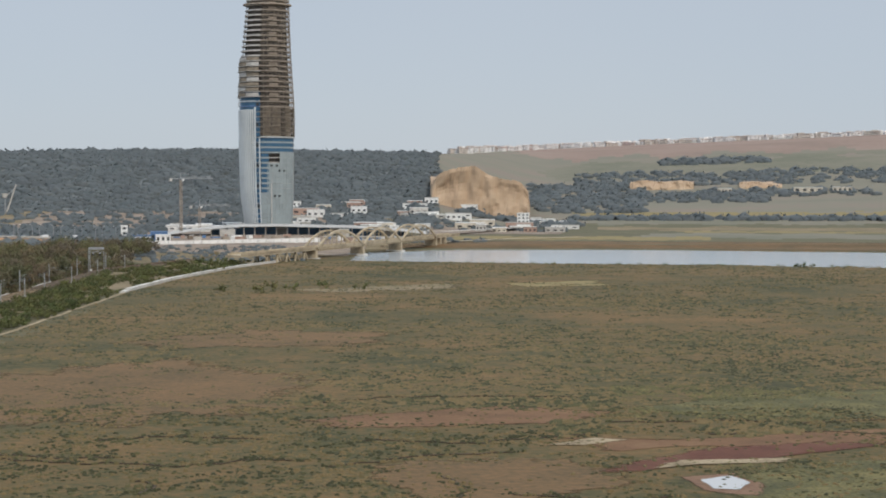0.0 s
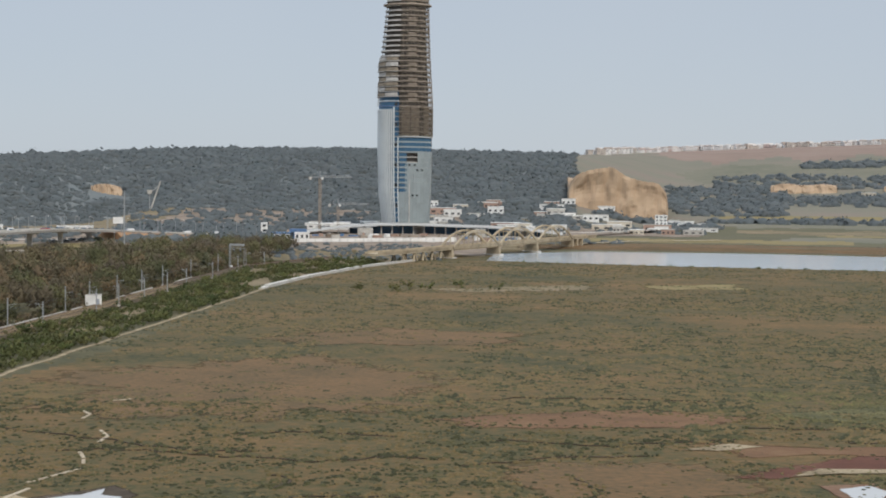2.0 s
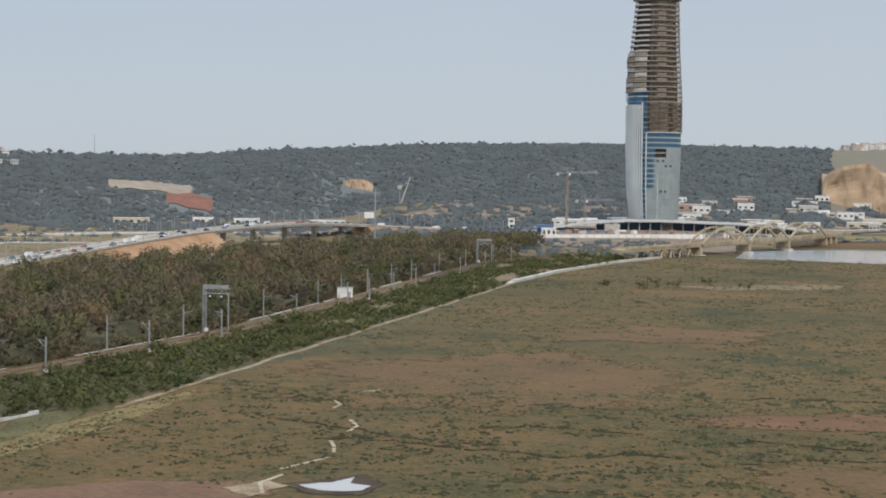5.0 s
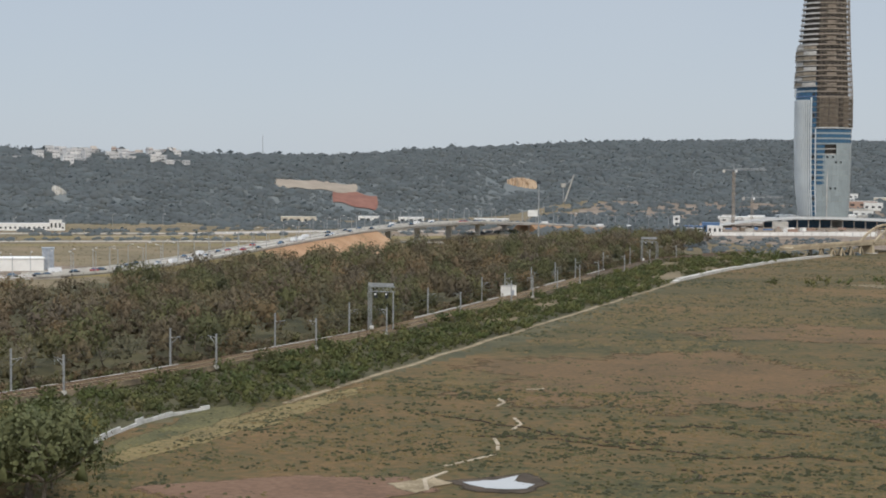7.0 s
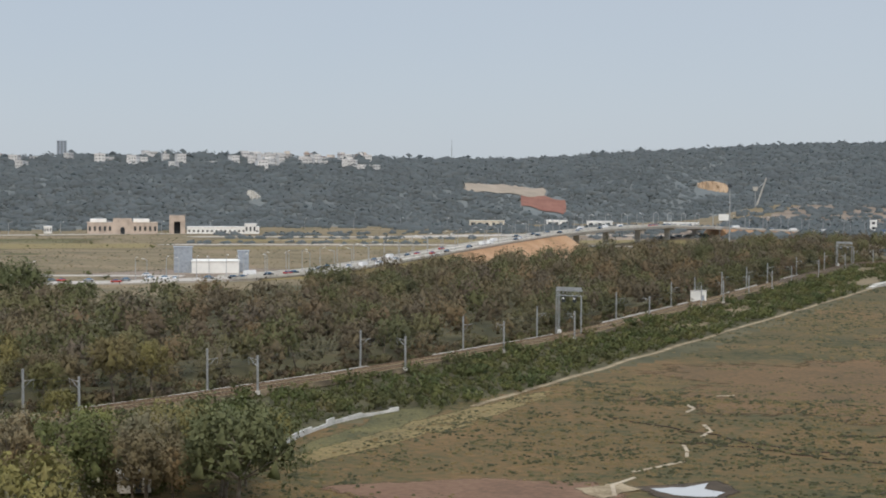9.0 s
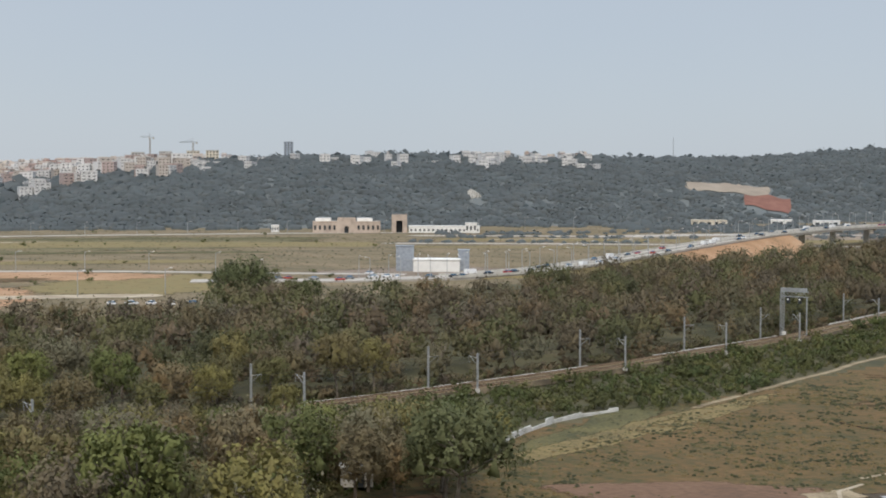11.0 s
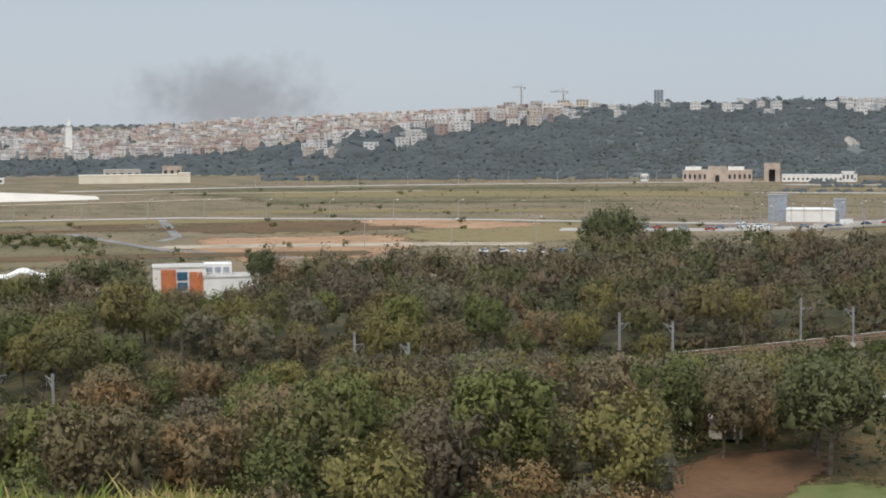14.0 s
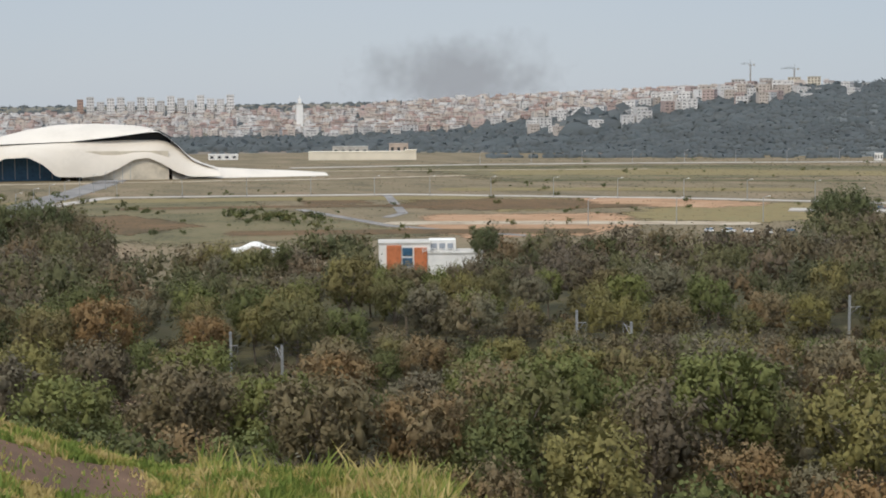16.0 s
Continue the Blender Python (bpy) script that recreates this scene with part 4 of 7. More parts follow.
def signal_gantry(y, x0, x1, tall):
    t = thing("signal_gantry", ((x0 + x1) / 2, y, 1.0), "grey steel lattice signal gantry over the tracks", "signal gantry", "signal gantries")
    w = x1 - x0
    for sx in (-w / 2,):
        s = Shape()
        for dx in (-0.4, 0.4):
            for dy in (-0.4, 0.4):
                s.box(sx + dx, dy, 0, 0.14, 0.14, tall)
        for k in range(int(tall / 0.9)):
            s.rod((sx - 0.4, -0.4, k * 0.9), (sx + 0.4, -0.4, k * 0.9 + 0.9), 0.05, n=4).rod((sx - 0.4, 0.4, k * 0.9 + 0.9), (sx + 0.4, 0.4, k * 0.9), 0.05, n=4)
        part("leg", s, M_STEEL, t)
    part("post", Shape().box(w / 2, 0, 0, 0.3, 0.3, tall - 1.2), M_STEEL, t)
    beam = Shape()
    for z in (tall - 1.3, tall):
        for dy in (-0.45, 0.45):
            beam.box(0, dy, z, w + 0.8, 0.14, 0.16)
    k = int(w / 1.1)
    for i in range(k):
        a = -w / 2 + i * w / k
        beam.rod((a, -0.45, tall - 1.3), (a + w / k / 2, -0.45, tall), 0.05, n=4).rod((a + w / k / 2, -0.45, tall), (a + w / k, -0.45, tall - 1.3), 0.05, n=4)
    part("beam", beam, M_STEEL, t)
    part("walkway", Shape().box(0, 0.0, tall + 0.25, w + 0.6, 1.0, 0.08).box(0, -0.5, tall + 0.3, w + 0.6, 0.05, 0.9), M_STEEL, t)
    for dx in (-w * 0.22, w * 0.25):
        lamp = part("signal", Shape().box(dx, -0.6, tall - 3.0, 0.9, 0.5, 1.7), M_DARK, t, "dark signal head")
        part("lens", Shape().rod((dx, -0.86, tall - 1.9), (dx, -0.92, tall - 1.9), 0.28, n=10), M_WHITE, lamp)
    part("relay_box", Shape().box(-w / 2 + 1.2, -1.5, 0, 0.9, 0.7, 1.4), M_WHITE, t, "white relay box")


signal_gantry(391, -167.0, -160.0, 12.0)
signal_gantry(788, -182.0, -174.5, 11.5)
cabin = thing("trackside_cabin", (-170, 525, 1.1), "white boxy equipment cabin beside the railway", "cabin", turn=18)
part("wall", Shape().box(0, 0, 0, 5.6, 2.6, 3.7), M_WHITE, cabin)
part("roof", Shape().box(0, 0, 3.7, 5.9, 2.9, 0.18), M_CONC, cabin)
part("door", Shape().box(1.6, -1.32, 0.1, 0.95, 0.06, 2.1), M_GREYPANEL, cabin)

# ---- the marsh edge: track, pale walls, dry verge ----
M_PATH = surface("sandy_path_soil", [(0.15, 0.115, 0.07), (0.24, 0.19, 0.12), (0.31, 0.25, 0.165)], 0.2, 0.95, 0.1, 9, where="World", speck=0.7)
strip("path", [(float(edge_x(y)) + 1.4 + 1.2 * noise.noise((y * 0.05, 0, 3)), y) for y in range(262, 660, 8)], 1.5, M_PATH, "narrow sandy path along the marsh edge", 0.12, category="path")
sea = thing("river_wall", (0, 0, 0), "pale stone-faced flood wall curving to the bridge", "wall")
prev = None
for y in list(range(640, 925, 12)):
    q = (float(edge_x(y)) + 0.6, float(y), -0.2)
    if prev:
        part("slab", Shape().sweep([prev, (prev[0] * 0.03 + q[0] * 0.97, prev[1] * 0.03 + q[1] * 0.97, -0.2)], 2.6, 1.4 if y > 660 else 0.9), M_CONC, sea)
    prev = q
M_LIME = surface("stained_limewash", [(0.36, 0.36, 0.33), (0.52, 0.51, 0.48), (0.62, 0.61, 0.58)], 0.35, 0.9, 0.02, 6, where="World", speck=0.6)
canal = thing("garden_wall", (0, 0, 0), "whitewashed low wall with weathered stains in the reeds", "wall")
wall_line = [(-133, 190), (-136, 204), (-139.5, 218), (-141.5, 231), (-141, 240), (-139, 250)]
for k, (a, b) in enumerate(zip(wall_line, wall_line[1:])):
    for j in range(4):
        p0 = (a[0] + (b[0] - a[0]) * j / 4, a[1] + (b[1] - a[1]) * j / 4, -0.1)
        p1 = (a[0] + (b[0] - a[0]) * (j + 0.97) / 4, a[1] + (b[1] - a[1]) * (j + 0.97) / 4, -0.1)
        part("panel", Shape().sweep([p0, p1], 0.3, 0.95 + 0.8 * noise.noise((k * 3.1 + j * 0.77, 0.4, 2))), M_LIME, canal)

M_MUD = surface("dark_mud", [(0.036, 0.027, 0.018), (0.055, 0.041, 0.028), (0.08, 0.058, 0.04)], 0.3, 0.95, 0.1, 9, where="World")
patch("herbs", [(-141, 246), (-136, 232), (-135, 214), (-130, 196), (-124, 196), (-128, 222), (-131, 250), (-136, 262)], M_YELLOWGREEN, "green grass between the wall and the verge", 0.05, seed=33, wobble=1)
patch("verge", [(-130, 200), (-130, 225), (-129, 253), (-126, 285), (-122, 278), (-121, 244), (-122, 220), (-125, 198)], M_VERGE, "yellow dry grass verge beside the wall", 0.06, seed=1)
patch("bare_soil", [(25, 233), (34, 244), (46, 253), (62, 259), (74, 258), (66, 252), (54, 246), (40, 239), (30, 233)], M_RED, "dark red bare mud in the marsh", 0.10, seed=2, wobble=2)
patch("bare_soil", [(-112, 183), (-98, 197), (-82, 203), (-74, 197), (-78, 189), (-104, 178)], M_SOIL, "reddish bare soil patch in the marsh", 0.08, seed=3, wobble=2)
patch("bare_soil", [(-24, 285), (-9, 295), (13, 303), (31, 294), (22, 281), (-19, 276)], M_BARE, "brownish bare soil patch among shrubs", 0.08, seed=4, wobble=2.5)
patch("bare_soil", [(-8, 238), (20, 244), (26, 222), (9, 208), (-4, 210)], M_TANFIELD, "tan dry grass patch in the marsh", 0.08, seed=5, wobble=3)
patch("bare_soil", [(23, 265), (40, 262), (84, 276), (80, 258), (39, 256), (29, 251)], M_BARE, "brown bare soil around the red mud", 0.07, seed=6, wobble=2)
patch("herbs", [(41, 303), (67, 320), (104, 332), (92, 288), (50, 290)], M_YELLOWGREEN, "yellow-green herbs in the marsh", 0.08, seed=7, wobble=5)
patch("herbs", [(42, 222), (56, 238), (76, 242), (68, 208), (43, 208)], M_YELLOWGREEN, "yellow-green herbs beside the pool", 0.08, seed=8, wobble=3)
patch("dry_ground", [(-116, 345), (-69, 384), (-33, 345), (-34, 305), (-62, 285), (-96, 284)], M_TANFIELD, "orange-brown dry ground in the marsh", 0.05, seed=10, wobble=12)
patch("dry_ground", [(-89, 432), (-58, 469), (-16, 460), (-23, 423), (-75, 418)], M_TANFIELD, "olive-tan dry grass in the marsh", 0.05, seed=11, wobble=10)
patch("pale_grass", [(-69, 658), (-41, 677), (2, 705), (4, 673), (-39, 647)], M_GREEN, "pale green grass strip in the marsh", 0.07, seed=12, wobble=5)
patch("pale_grass", [(30, 705), (74, 728), (70, 689), (37, 681)], M_DRY, "pale dry grass strip in the marsh", 0.07, seed=13, wobble=5)
patch("sand", [(33, 235), (38, 242), (55, 244), (54, 240.5), (40, 238.5)], M_PATH, "pale sand bar beside the pool", 0.14, seed=14, wobble=0.8)
patch("sand", [(18, 257), (26, 264), (31, 262), (24, 257)], M_PATH, "pale sand patch in the marsh", 0.14, seed=15, wobble=0.8)
patch("sand", [(-82, 198), (-78, 205), (-74, 202), (-76, 195)], M_PATH, "pale trampled sand beside the pool", 0.12, seed=16, wobble=2)
patch("pool_bank", [(36, 228), (44, 231), (47, 222), (44, 215), (38, 217)], M_SOIL, "muddy pool rim", 0.10, seed=17, wobble=1)
patch("pool", [(38, 226), (43, 228.5), (45, 223), (42.5, 218), (39, 219)], M_POOL, "small shallow pool reflecting the sky", 0.16, category="pool", seed=18, wobble=1.2, crisp=True)
patch("pool_bank", [(-75, 203), (-70, 209), (-66, 213), (-61, 207), (-62, 199), (-69, 198)], M_MUD, "dark muddy rim of the pool", 0.10, seed=19, wobble=1)
patch("pool", [(-73, 202.8), (-70.5, 205.6), (-68.6, 206.2), (-66.4, 211), (-65.7, 206.8), (-62.4, 205.4), (-62.8, 202.2), (-65, 200.8), (-68, 200.2), (-70.4, 201.2)], M_POOL, "irregular pool reflecting the sky", 0.17, category="pool", seed=20, wobble=1.0, crisp=True)
tr_ = random.Random(5)
for a, b in zip([(-93, 299), (-95, 285), (-84, 262), (-79, 240), (-76, 226), (-78, 210)], [(-90, 302), (-91, 275), (-80, 250), (-76, 230), (-79, 214), (-75, 196)]):
    strip("trail", [(a[0] + tr_.uniform(-1, 1), a[1]), ((a[0] + b[0]) / 2 + tr_.uniform(-2, 2), (a[1] + b[1]) / 2), b], 0.6, M_SAND, "pale worn trail through the marsh", 0.13, category="trail")
# small eroded banks: a dark undercut step overgrown with shrubs
bank_tufts = []
for line in ([(-84, 241), (-71, 244), (-60, 239), (-52, 240), (-40, 237), (-28, 243), (-20, 240)], [(-27, 308), (-10, 317), (14, 318), (31, 315)],
             [(-100, 262), (-75, 250), (-63, 243), (-50, 246)], [(0, 228), (4, 219), (2, 212)], [(-45, 226), (-42, 221), (-44, 214)], [(-14, 262), (4, 258), (20, 266), (31, 271)], [(32, 282), (52, 285), (66, 281), (90, 288)], [(-60, 262), (-44, 266), (-30, 261)],
             [(-40, 208), (-26, 212), (-14, 206), (-2, 202)], [(-18, 236), (-4, 247), (14, 249)], [(46, 268), (60, 272), (86, 268)], [(10, 214), (24, 210), (34, 214)]):
    fine = []
    for a, b in zip(line, line[1:]):
        for j in range(6):
            t = j / 6
            fine.append((a[0] + (b[0] - a[0]) * t + tr_.uniform(-0.8, 0.8), a[1] + (b[1] - a[1]) * t + tr_.uniform(-1.2, 1.2), -0.15))
    single("eroded_bank", Shape().sweep(fine, 0.35, 0.34), M_MUD, "dark eroded mud bank in the marsh", "bank", kind="structure")
    for p in fine:
        for _ in range(7):
            q = tr_.uniform(0.2, 0.55)
            bank_tufts.append((p[0] + tr_.gauss(0, 1.1), p[1] + abs(tr_.gauss(0, 0.9)), q, q * 0.8))
sv, sf = tuft_cloud(bank_tufts, sr)
single("shrubs", from_arrays("shrubs", sv, sf, M_SHRUB, True), M_SHRUB, "dark shrubs along the eroded banks", "shrubs", kind="stuff")
# ---- the tower under construction ----
M_SLAB = plain("raw_concrete", (0.46, 0.44, 0.41), 0.9, scale=0.2)
M_SCAF = plain("rusty_scaffold", (0.32, 0.27, 0.22), 0.8, scale=0.3)
M_NET = surface("scaffold_net", [(0.17, 0.15, 0.12), (0.25, 0.21, 0.16), (0.32, 0.27, 0.21)], 0.25, 0.95, 0, 12)
M_FIN = plain("white_fins", (0.58, 0.61, 0.61), 0.35, spread=0.12, scale=0.05)
M_CURTAIN = plain("pale_glass_panels", (0.265, 0.30, 0.305), 0.3, spread=0.12, scale=0.08, vary=0.25)
T_H = [0, 31, 70, 107, 124, 155, 175, 206, 230, 250]
T_L = [18.6, 22.7, 24.0, 24.2, 23.4, 22.7, 20.6, 17.5, 14.5, 11.5]
T_R = [22.7, 24.0, 24.3, 24.2, 23.7, 21.8, 21.1, 20.1, 17.5, 14.0]


def tower_at(theta, h, out=0.0, scale=1.0):
    """A place on the tower's skin; theta runs from 0 (its right edge) over 90 (its front) to 180 degrees."""
    a, b = np.interp(h, T_H, T_L), np.interp(h, T_H, T_R)
    c, s = math.cos(radians(theta)), math.sin(radians(theta))
    rad = (b if c > 0 else a) * scale + out
    return (rad * c, -((a + b) / 2 * 0.85 * scale + out) * s, h)


tower = thing("tower", polar(6.55, 1400, 8.0), "tall rounded tower under construction, white fins below, scaffolded slabs above", "tower", turn=6.55)
ring_t = list(range(0, 360, 10))
# closed dark body; the shade between the slabs is put into its colour
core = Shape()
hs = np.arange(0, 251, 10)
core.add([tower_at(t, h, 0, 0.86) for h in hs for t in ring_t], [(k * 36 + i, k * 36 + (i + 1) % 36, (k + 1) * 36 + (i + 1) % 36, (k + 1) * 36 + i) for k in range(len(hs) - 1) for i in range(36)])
part("core", core, plain("interior_shade_colour", (0.11, 0.10, 0.09), 0.9), tower, "dark inner body with the interior's shade in its colour")
FLOOR = 4.55
for k in range(55):
    h = k * FLOOR
    s = Shape()
    s.add([tower_at(t, h, -0.4) for t in ring_t] + [tower_at(t, h + 0.75, -0.4) for t in ring_t],
          [(i, (i + 1) % 36, 36 + (i + 1) % 36, 36 + i) for i in range(36)] + [tuple(range(36))[::-1], tuple(range(36, 72))])
    part("slab", s, M_SLAB, tower)


def skin(theta0, theta1, h0, h1, out, thick, parts=3):
    """A curved panel on the tower between two angles and two heights."""
    s = Shape()
    n = parts + 1
    th = np.linspace(theta0, theta1, n)
    rows = []
    for h in (h0, h1):
        for o in (out, out + thick):
            rows += [tower_at(t, h, o) for t in th]
    fs = []
    for i in range(parts):
        fs += [(n + i, n + i + 1, 3 * n + i + 1, 3 * n + i), (i, 2 * n + i, 2 * n + i + 1, i + 1), (2 * n + i, 3 * n + i, 3 * n + i + 1, 2 * n + i + 1), (i, i + 1, n + i + 1, n + i)]
    fs += [(0, n, 3 * n, 2 * n), (parts, 2 * n + parts, 3 * n + parts, n + parts)]
    return s.add(rows, fs)


# white vertical fins up to two fifths of the height
fin_edges = [116, 121, 126.5, 132, 138, 144, 150, 157, 165, 176, 190, 208, 228]
for i, (a, b) in enumerate(zip(fin_edges, fin_edges[1:])):
    gap = (2.6, 2.5, 2.3, 2.2, 2.1, 2.0, 2.0, 2.0)[min(i, 7)]
    hh = [0, 12, 31, 50, 70, 88, 107]
    for h0, h1 in zip(hh, hh[1:]):
        part("fin", skin(a + gap, b, h0, h1, 0.2, 0.9, 2), M_FIN, tower, "white vertical facade fin")
# dark glazing behind the fins, in storeys
for k in range(0, 24):
    part("glazing", skin(104, 232, k * FLOOR + 0.8, (k + 1) * FLOOR, -0.25, 0.15, 10), M_GLASS, tower)
# a column of dark windows beside the fins
for k in range(0, 26):
    h = k * FLOOR + 0.9
    part("window", skin(106.5, 113.0, h, h + 3.0, 0.3, 0.12, 1), M_GLASS if k % 4 else M_DARK, tower)
# pale panels on the right, stepped at their top
edges = list(range(-10, 98, 9)) + [106]
for k in range(0, 24):
    h0, h1 = k * FLOOR + 0.06, (k + 1) * FLOOR - 0.06
    for a, b in zip(edges, edges[1:]):
        if (k >= 15) or (k >= 13 and a > 60) or (k >= 7 and a > 88):
            continue
        part("panel", skin(a + 0.12, b - 0.12, h0, h1, 0.0, 0.3, 1), M_CURTAIN, tower)
for k in range(0, 24):
    part("panel", skin(113.2, 116.8, k * FLOOR, (k + 1) * FLOOR - 0.08, 0.0, 0.35, 1), M_FIN, tower)
    if k < 18:
        part("panel", skin(104.0, 106.3, k * FLOOR, (k + 1) * FLOOR - 0.08, 0.0, 0.35, 1), M_FIN, tower)
for k, a in ((11, 48), (11, 60), (6, 70), (6, 60), (12, 66), (12, 78)):
    part("window", skin(a, a + 5, k * FLOOR + 1.5, k * FLOOR + 3.2, 0.25, 0.2, 1), M_DARK, tower)
for k in range(7, 15):
    part("window", skin(86, 102, k * FLOOR + 1.1, k * FLOOR + 3.8, 0.1, 0.2, 2), M_GLASS, tower)
    part("band", skin(86, 103, k * FLOOR - 0.5, k * FLOOR + 1.0, 0.1, 0.25, 2), M_CURTAIN, tower)
part("hoist_mast", Shape().box(*tower_at(80, 20, 0.9)[:2], 0, 0.8, 0.8, 60), M_SLAB, tower, "pale hoist mast up the facade")
for k in range(15, 18):
    part("glazing", skin(-20, 104, k * FLOOR + 1.2, (k + 1) * FLOOR - 0.3, 0.05, 0.2, 10), M_GLASS, tower)
    part("band", skin(-20, 103, k * FLOOR - 0.3, k * FLOOR + 1.1, 0.1, 0.3, 10), M_CURTAIN, tower)
part("band", skin(-30, 103, 18 * FLOOR, 18 * FLOOR + 0.9, 0.5, 0.8, 10), M_FIN, tower, "pale safety board")
for k in range(24, 27):
    part("glazing", skin(104, 230, k * FLOOR + 1.4, (k + 1) * FLOOR, -0.1, 0.2, 10), M_GLASS, tower)
    part("band", skin(104, 230, k * FLOOR + 0.2, k * FLOOR + 1.3, 0.0, 0.3, 10), M_FIN if k == 25 else M_BLUE if k == 24 else M_CURTAIN, tower)

# scaffolding: poles and boards, storey by storey
for k in range(18, 55):
    h = k * FLOOR
    low = k < 24
    s = Shape()
    for t in range(-30, 104, 6 if low else 9):
        s.rod(tower_at(t, h, 0.9 if low else 0.4), tower_at(t, h + FLOOR, 0.9 if low else 0.4), 0.14, n=4)
    for z in ((0.3, 1.5, 2.8, 3.9) if low else (1.4, 3.0)):
        s.sweep([tower_at(t, h + z, 0.9 if low else 0.4) for t in range(-30, 105, 6)], 0.8, 0.16)
    part("scaffold", s, M_SCAF, tower, "rust-brown scaffold bay")
    part("edge_guard", skin(-30, 104, h - 0.1, h + 0.9, 0.1, 0.2, 12), M_SCAF, tower, "brown slab-edge boards")
    if low:
        for a in (-28, 0, 30, 60, 80):
            part("net", skin(a, a + 18, h + 0.5 + (a % 7) * 0.1, h + 3.9, 0.5, 0.15, 3), M_NET, tower, "brown scaffold netting")
    elif k % 3:
        part("net", skin(62, 84, h + 1.0, h + 3.4, -1.0, 0.15, 3), M_SCAF, tower, "brown plank infill")
    if k >= 33:
        part("edge_guard", skin(104, 222, h - 0.3, h + 1.1, 0.0, 0.3, 8), M_SLAB, tower, "pale slab-edge guard")
for k in range(26, 34):
    h = k * FLOOR
    o = 0.9 + (0.9 if k in (26, 27, 28, 31, 32) else 0.2)
    for a, w in ((106, 30), (138, 34), (174, 26), (202, 24)):
        part("net", skin(a, a + w, h + 0.6 + 0.3 * math.sin(a + k), h + FLOOR * 0.78, o, 0.2, 4), M_NET if (k + a) % 3 else M_SLAB, tower, "grey scaffold netting")
    part("platform", skin(104, 230, h - 0.2, h + 0.3, 0.0, o + 0.8, 10), M_SLAB, tower, "working platform")
part("outrigger", skin(-40, 225, 201.0, 202.2, 0.2, 2.6, 16), M_SCAF, tower, "projecting safety platform")
for t in (4, 176):
    part("rail_mast", Shape().rod(tower_at(t, 110, 1.0), tower_at(t, 250, 1.4), 0.3, n=5), M_SCAF, tower)

# ---- podium with its sweeping roof ----
podium = thing("podium", (0, 0, 0), "low sweeping concrete podium with flat curved roof round the tower foot", "podium")
az_p = np.linspace(10.2, 0.6, 25)
z_p = np.interp(az_p, [0.6, 1.8, 3.2, 4.7, 6.0, 7.5, 8.8, 10.2], [6.2, 9.0, 10.8, 11.4, 12.0, 12.2, 10.0, 6.0])
d_p = np.interp(az_p, [0.6, 3, 6, 10.2], [1290, 1310, 1330, 1300])
roof = Shape()
for a, z, d in zip(az_p, z_p, d_p):
    roof.add([polar(a, d, z - 0.5), polar(a, d, z - 0.05), polar(a, d + 55, z + 0.8), polar(a, d + 55, z - 0.6)], [])
roof.f = [(4 * i + k, 4 * i + (k + 1) % 4, 4 * i + 4 + (k + 1) % 4, 4 * i + 4 + k) for i in range(24) for k in range(4)] + [(0, 3, 2, 1), (96, 97, 98, 99)]
part("roof", roof, plain("grey_roof_deck", (0.36, 0.35, 0.33), 0.85, scale=0.05), podium)
for i in range(3, 23):
    a, z, d = az_p[i], z_p[i], d_p[i]
    x, y, _ = polar(a, d + 4)
    part("column", Shape().box(x, y, 3.5, 0.9, 0.9, z - 4.6), M_CONC, podium)
for i in range(4, 22):
    x, y, _ = polar((az_p[i] + az_p[i + 1]) / 2, d_p[i] + 16)
    part("glazing", Shape().box(x, y, 3.5, 8.6, 0.3, z_p[i] - 4.8, 5), M_GLASS if i % 5 else M_CONC, podium)
for a, w in ((8.0, 13), (3.7, 9)):
    x, y, _ = polar(a, 1302)
    part("stair_block", Shape().box(x, y, 3, w, 8, 7.0, a), M_CONC, podium, "plain grey stair block")
part("floor", Shape().sweep([polar(a, d + 20, 3.0) for a, d in zip(az_p, d_p)], 60, 0.6), M_CONC, podium)

# ---- white site fence and site huts ----
fence = thing("site_fence", (0, 0, 0), "long white panelled fence around the building site", "fence")
f0, f1 = Vector((-222, 1073, 3.4)), Vector((-92, 1147, 4.2))
for i in range(24):
    a, b = f0.lerp(f1, i / 24), f0.lerp(f1, (i + 0.95) / 24)
    part("panel", Shape().sweep([a, b], 0.25, 3.3), M_WHITE, fence)
    part("post", Shape().box(*b, 0.3, 0.3, 3.5), M_STEEL, fence)


def block(name, az, d, z, w, deep, h, material, label, category, bays=0, storeys=1, roof_material=None, group="", parapet=0.5, turn=None, win=M_DARK, win_h=0.45):
    """A building with wall, roof edge and separate windows on its front and one side."""
    t = thing(name, polar(az, d, z), label, category, group, az if turn is None else turn)
    part("wall", Shape().box(0, 0, -3, w, deep, h + 3), material, t)
    part("roof", Shape().box(0, 0, h, w + 0.5, deep + 0.5, parapet), roof_material or material, t)
    for s in range(storeys):
        zz = h * (s + 0.3) / storeys
        for b in range(bays):
            x = -w / 2 + w * (b + 0.5) / bays
            part("window", Shape().box(x, -deep / 2 - 0.03, zz, w / bays * 0.45, 0.16, h / storeys * win_h), win, t)
        for b in range(min(2, bays)):
            part("window", Shape().box(w / 2 + 0.03, -deep / 4 + b * deep / 2, zz, 0.16, deep * 0.18, h / storeys * win_h), win, t)
    return t


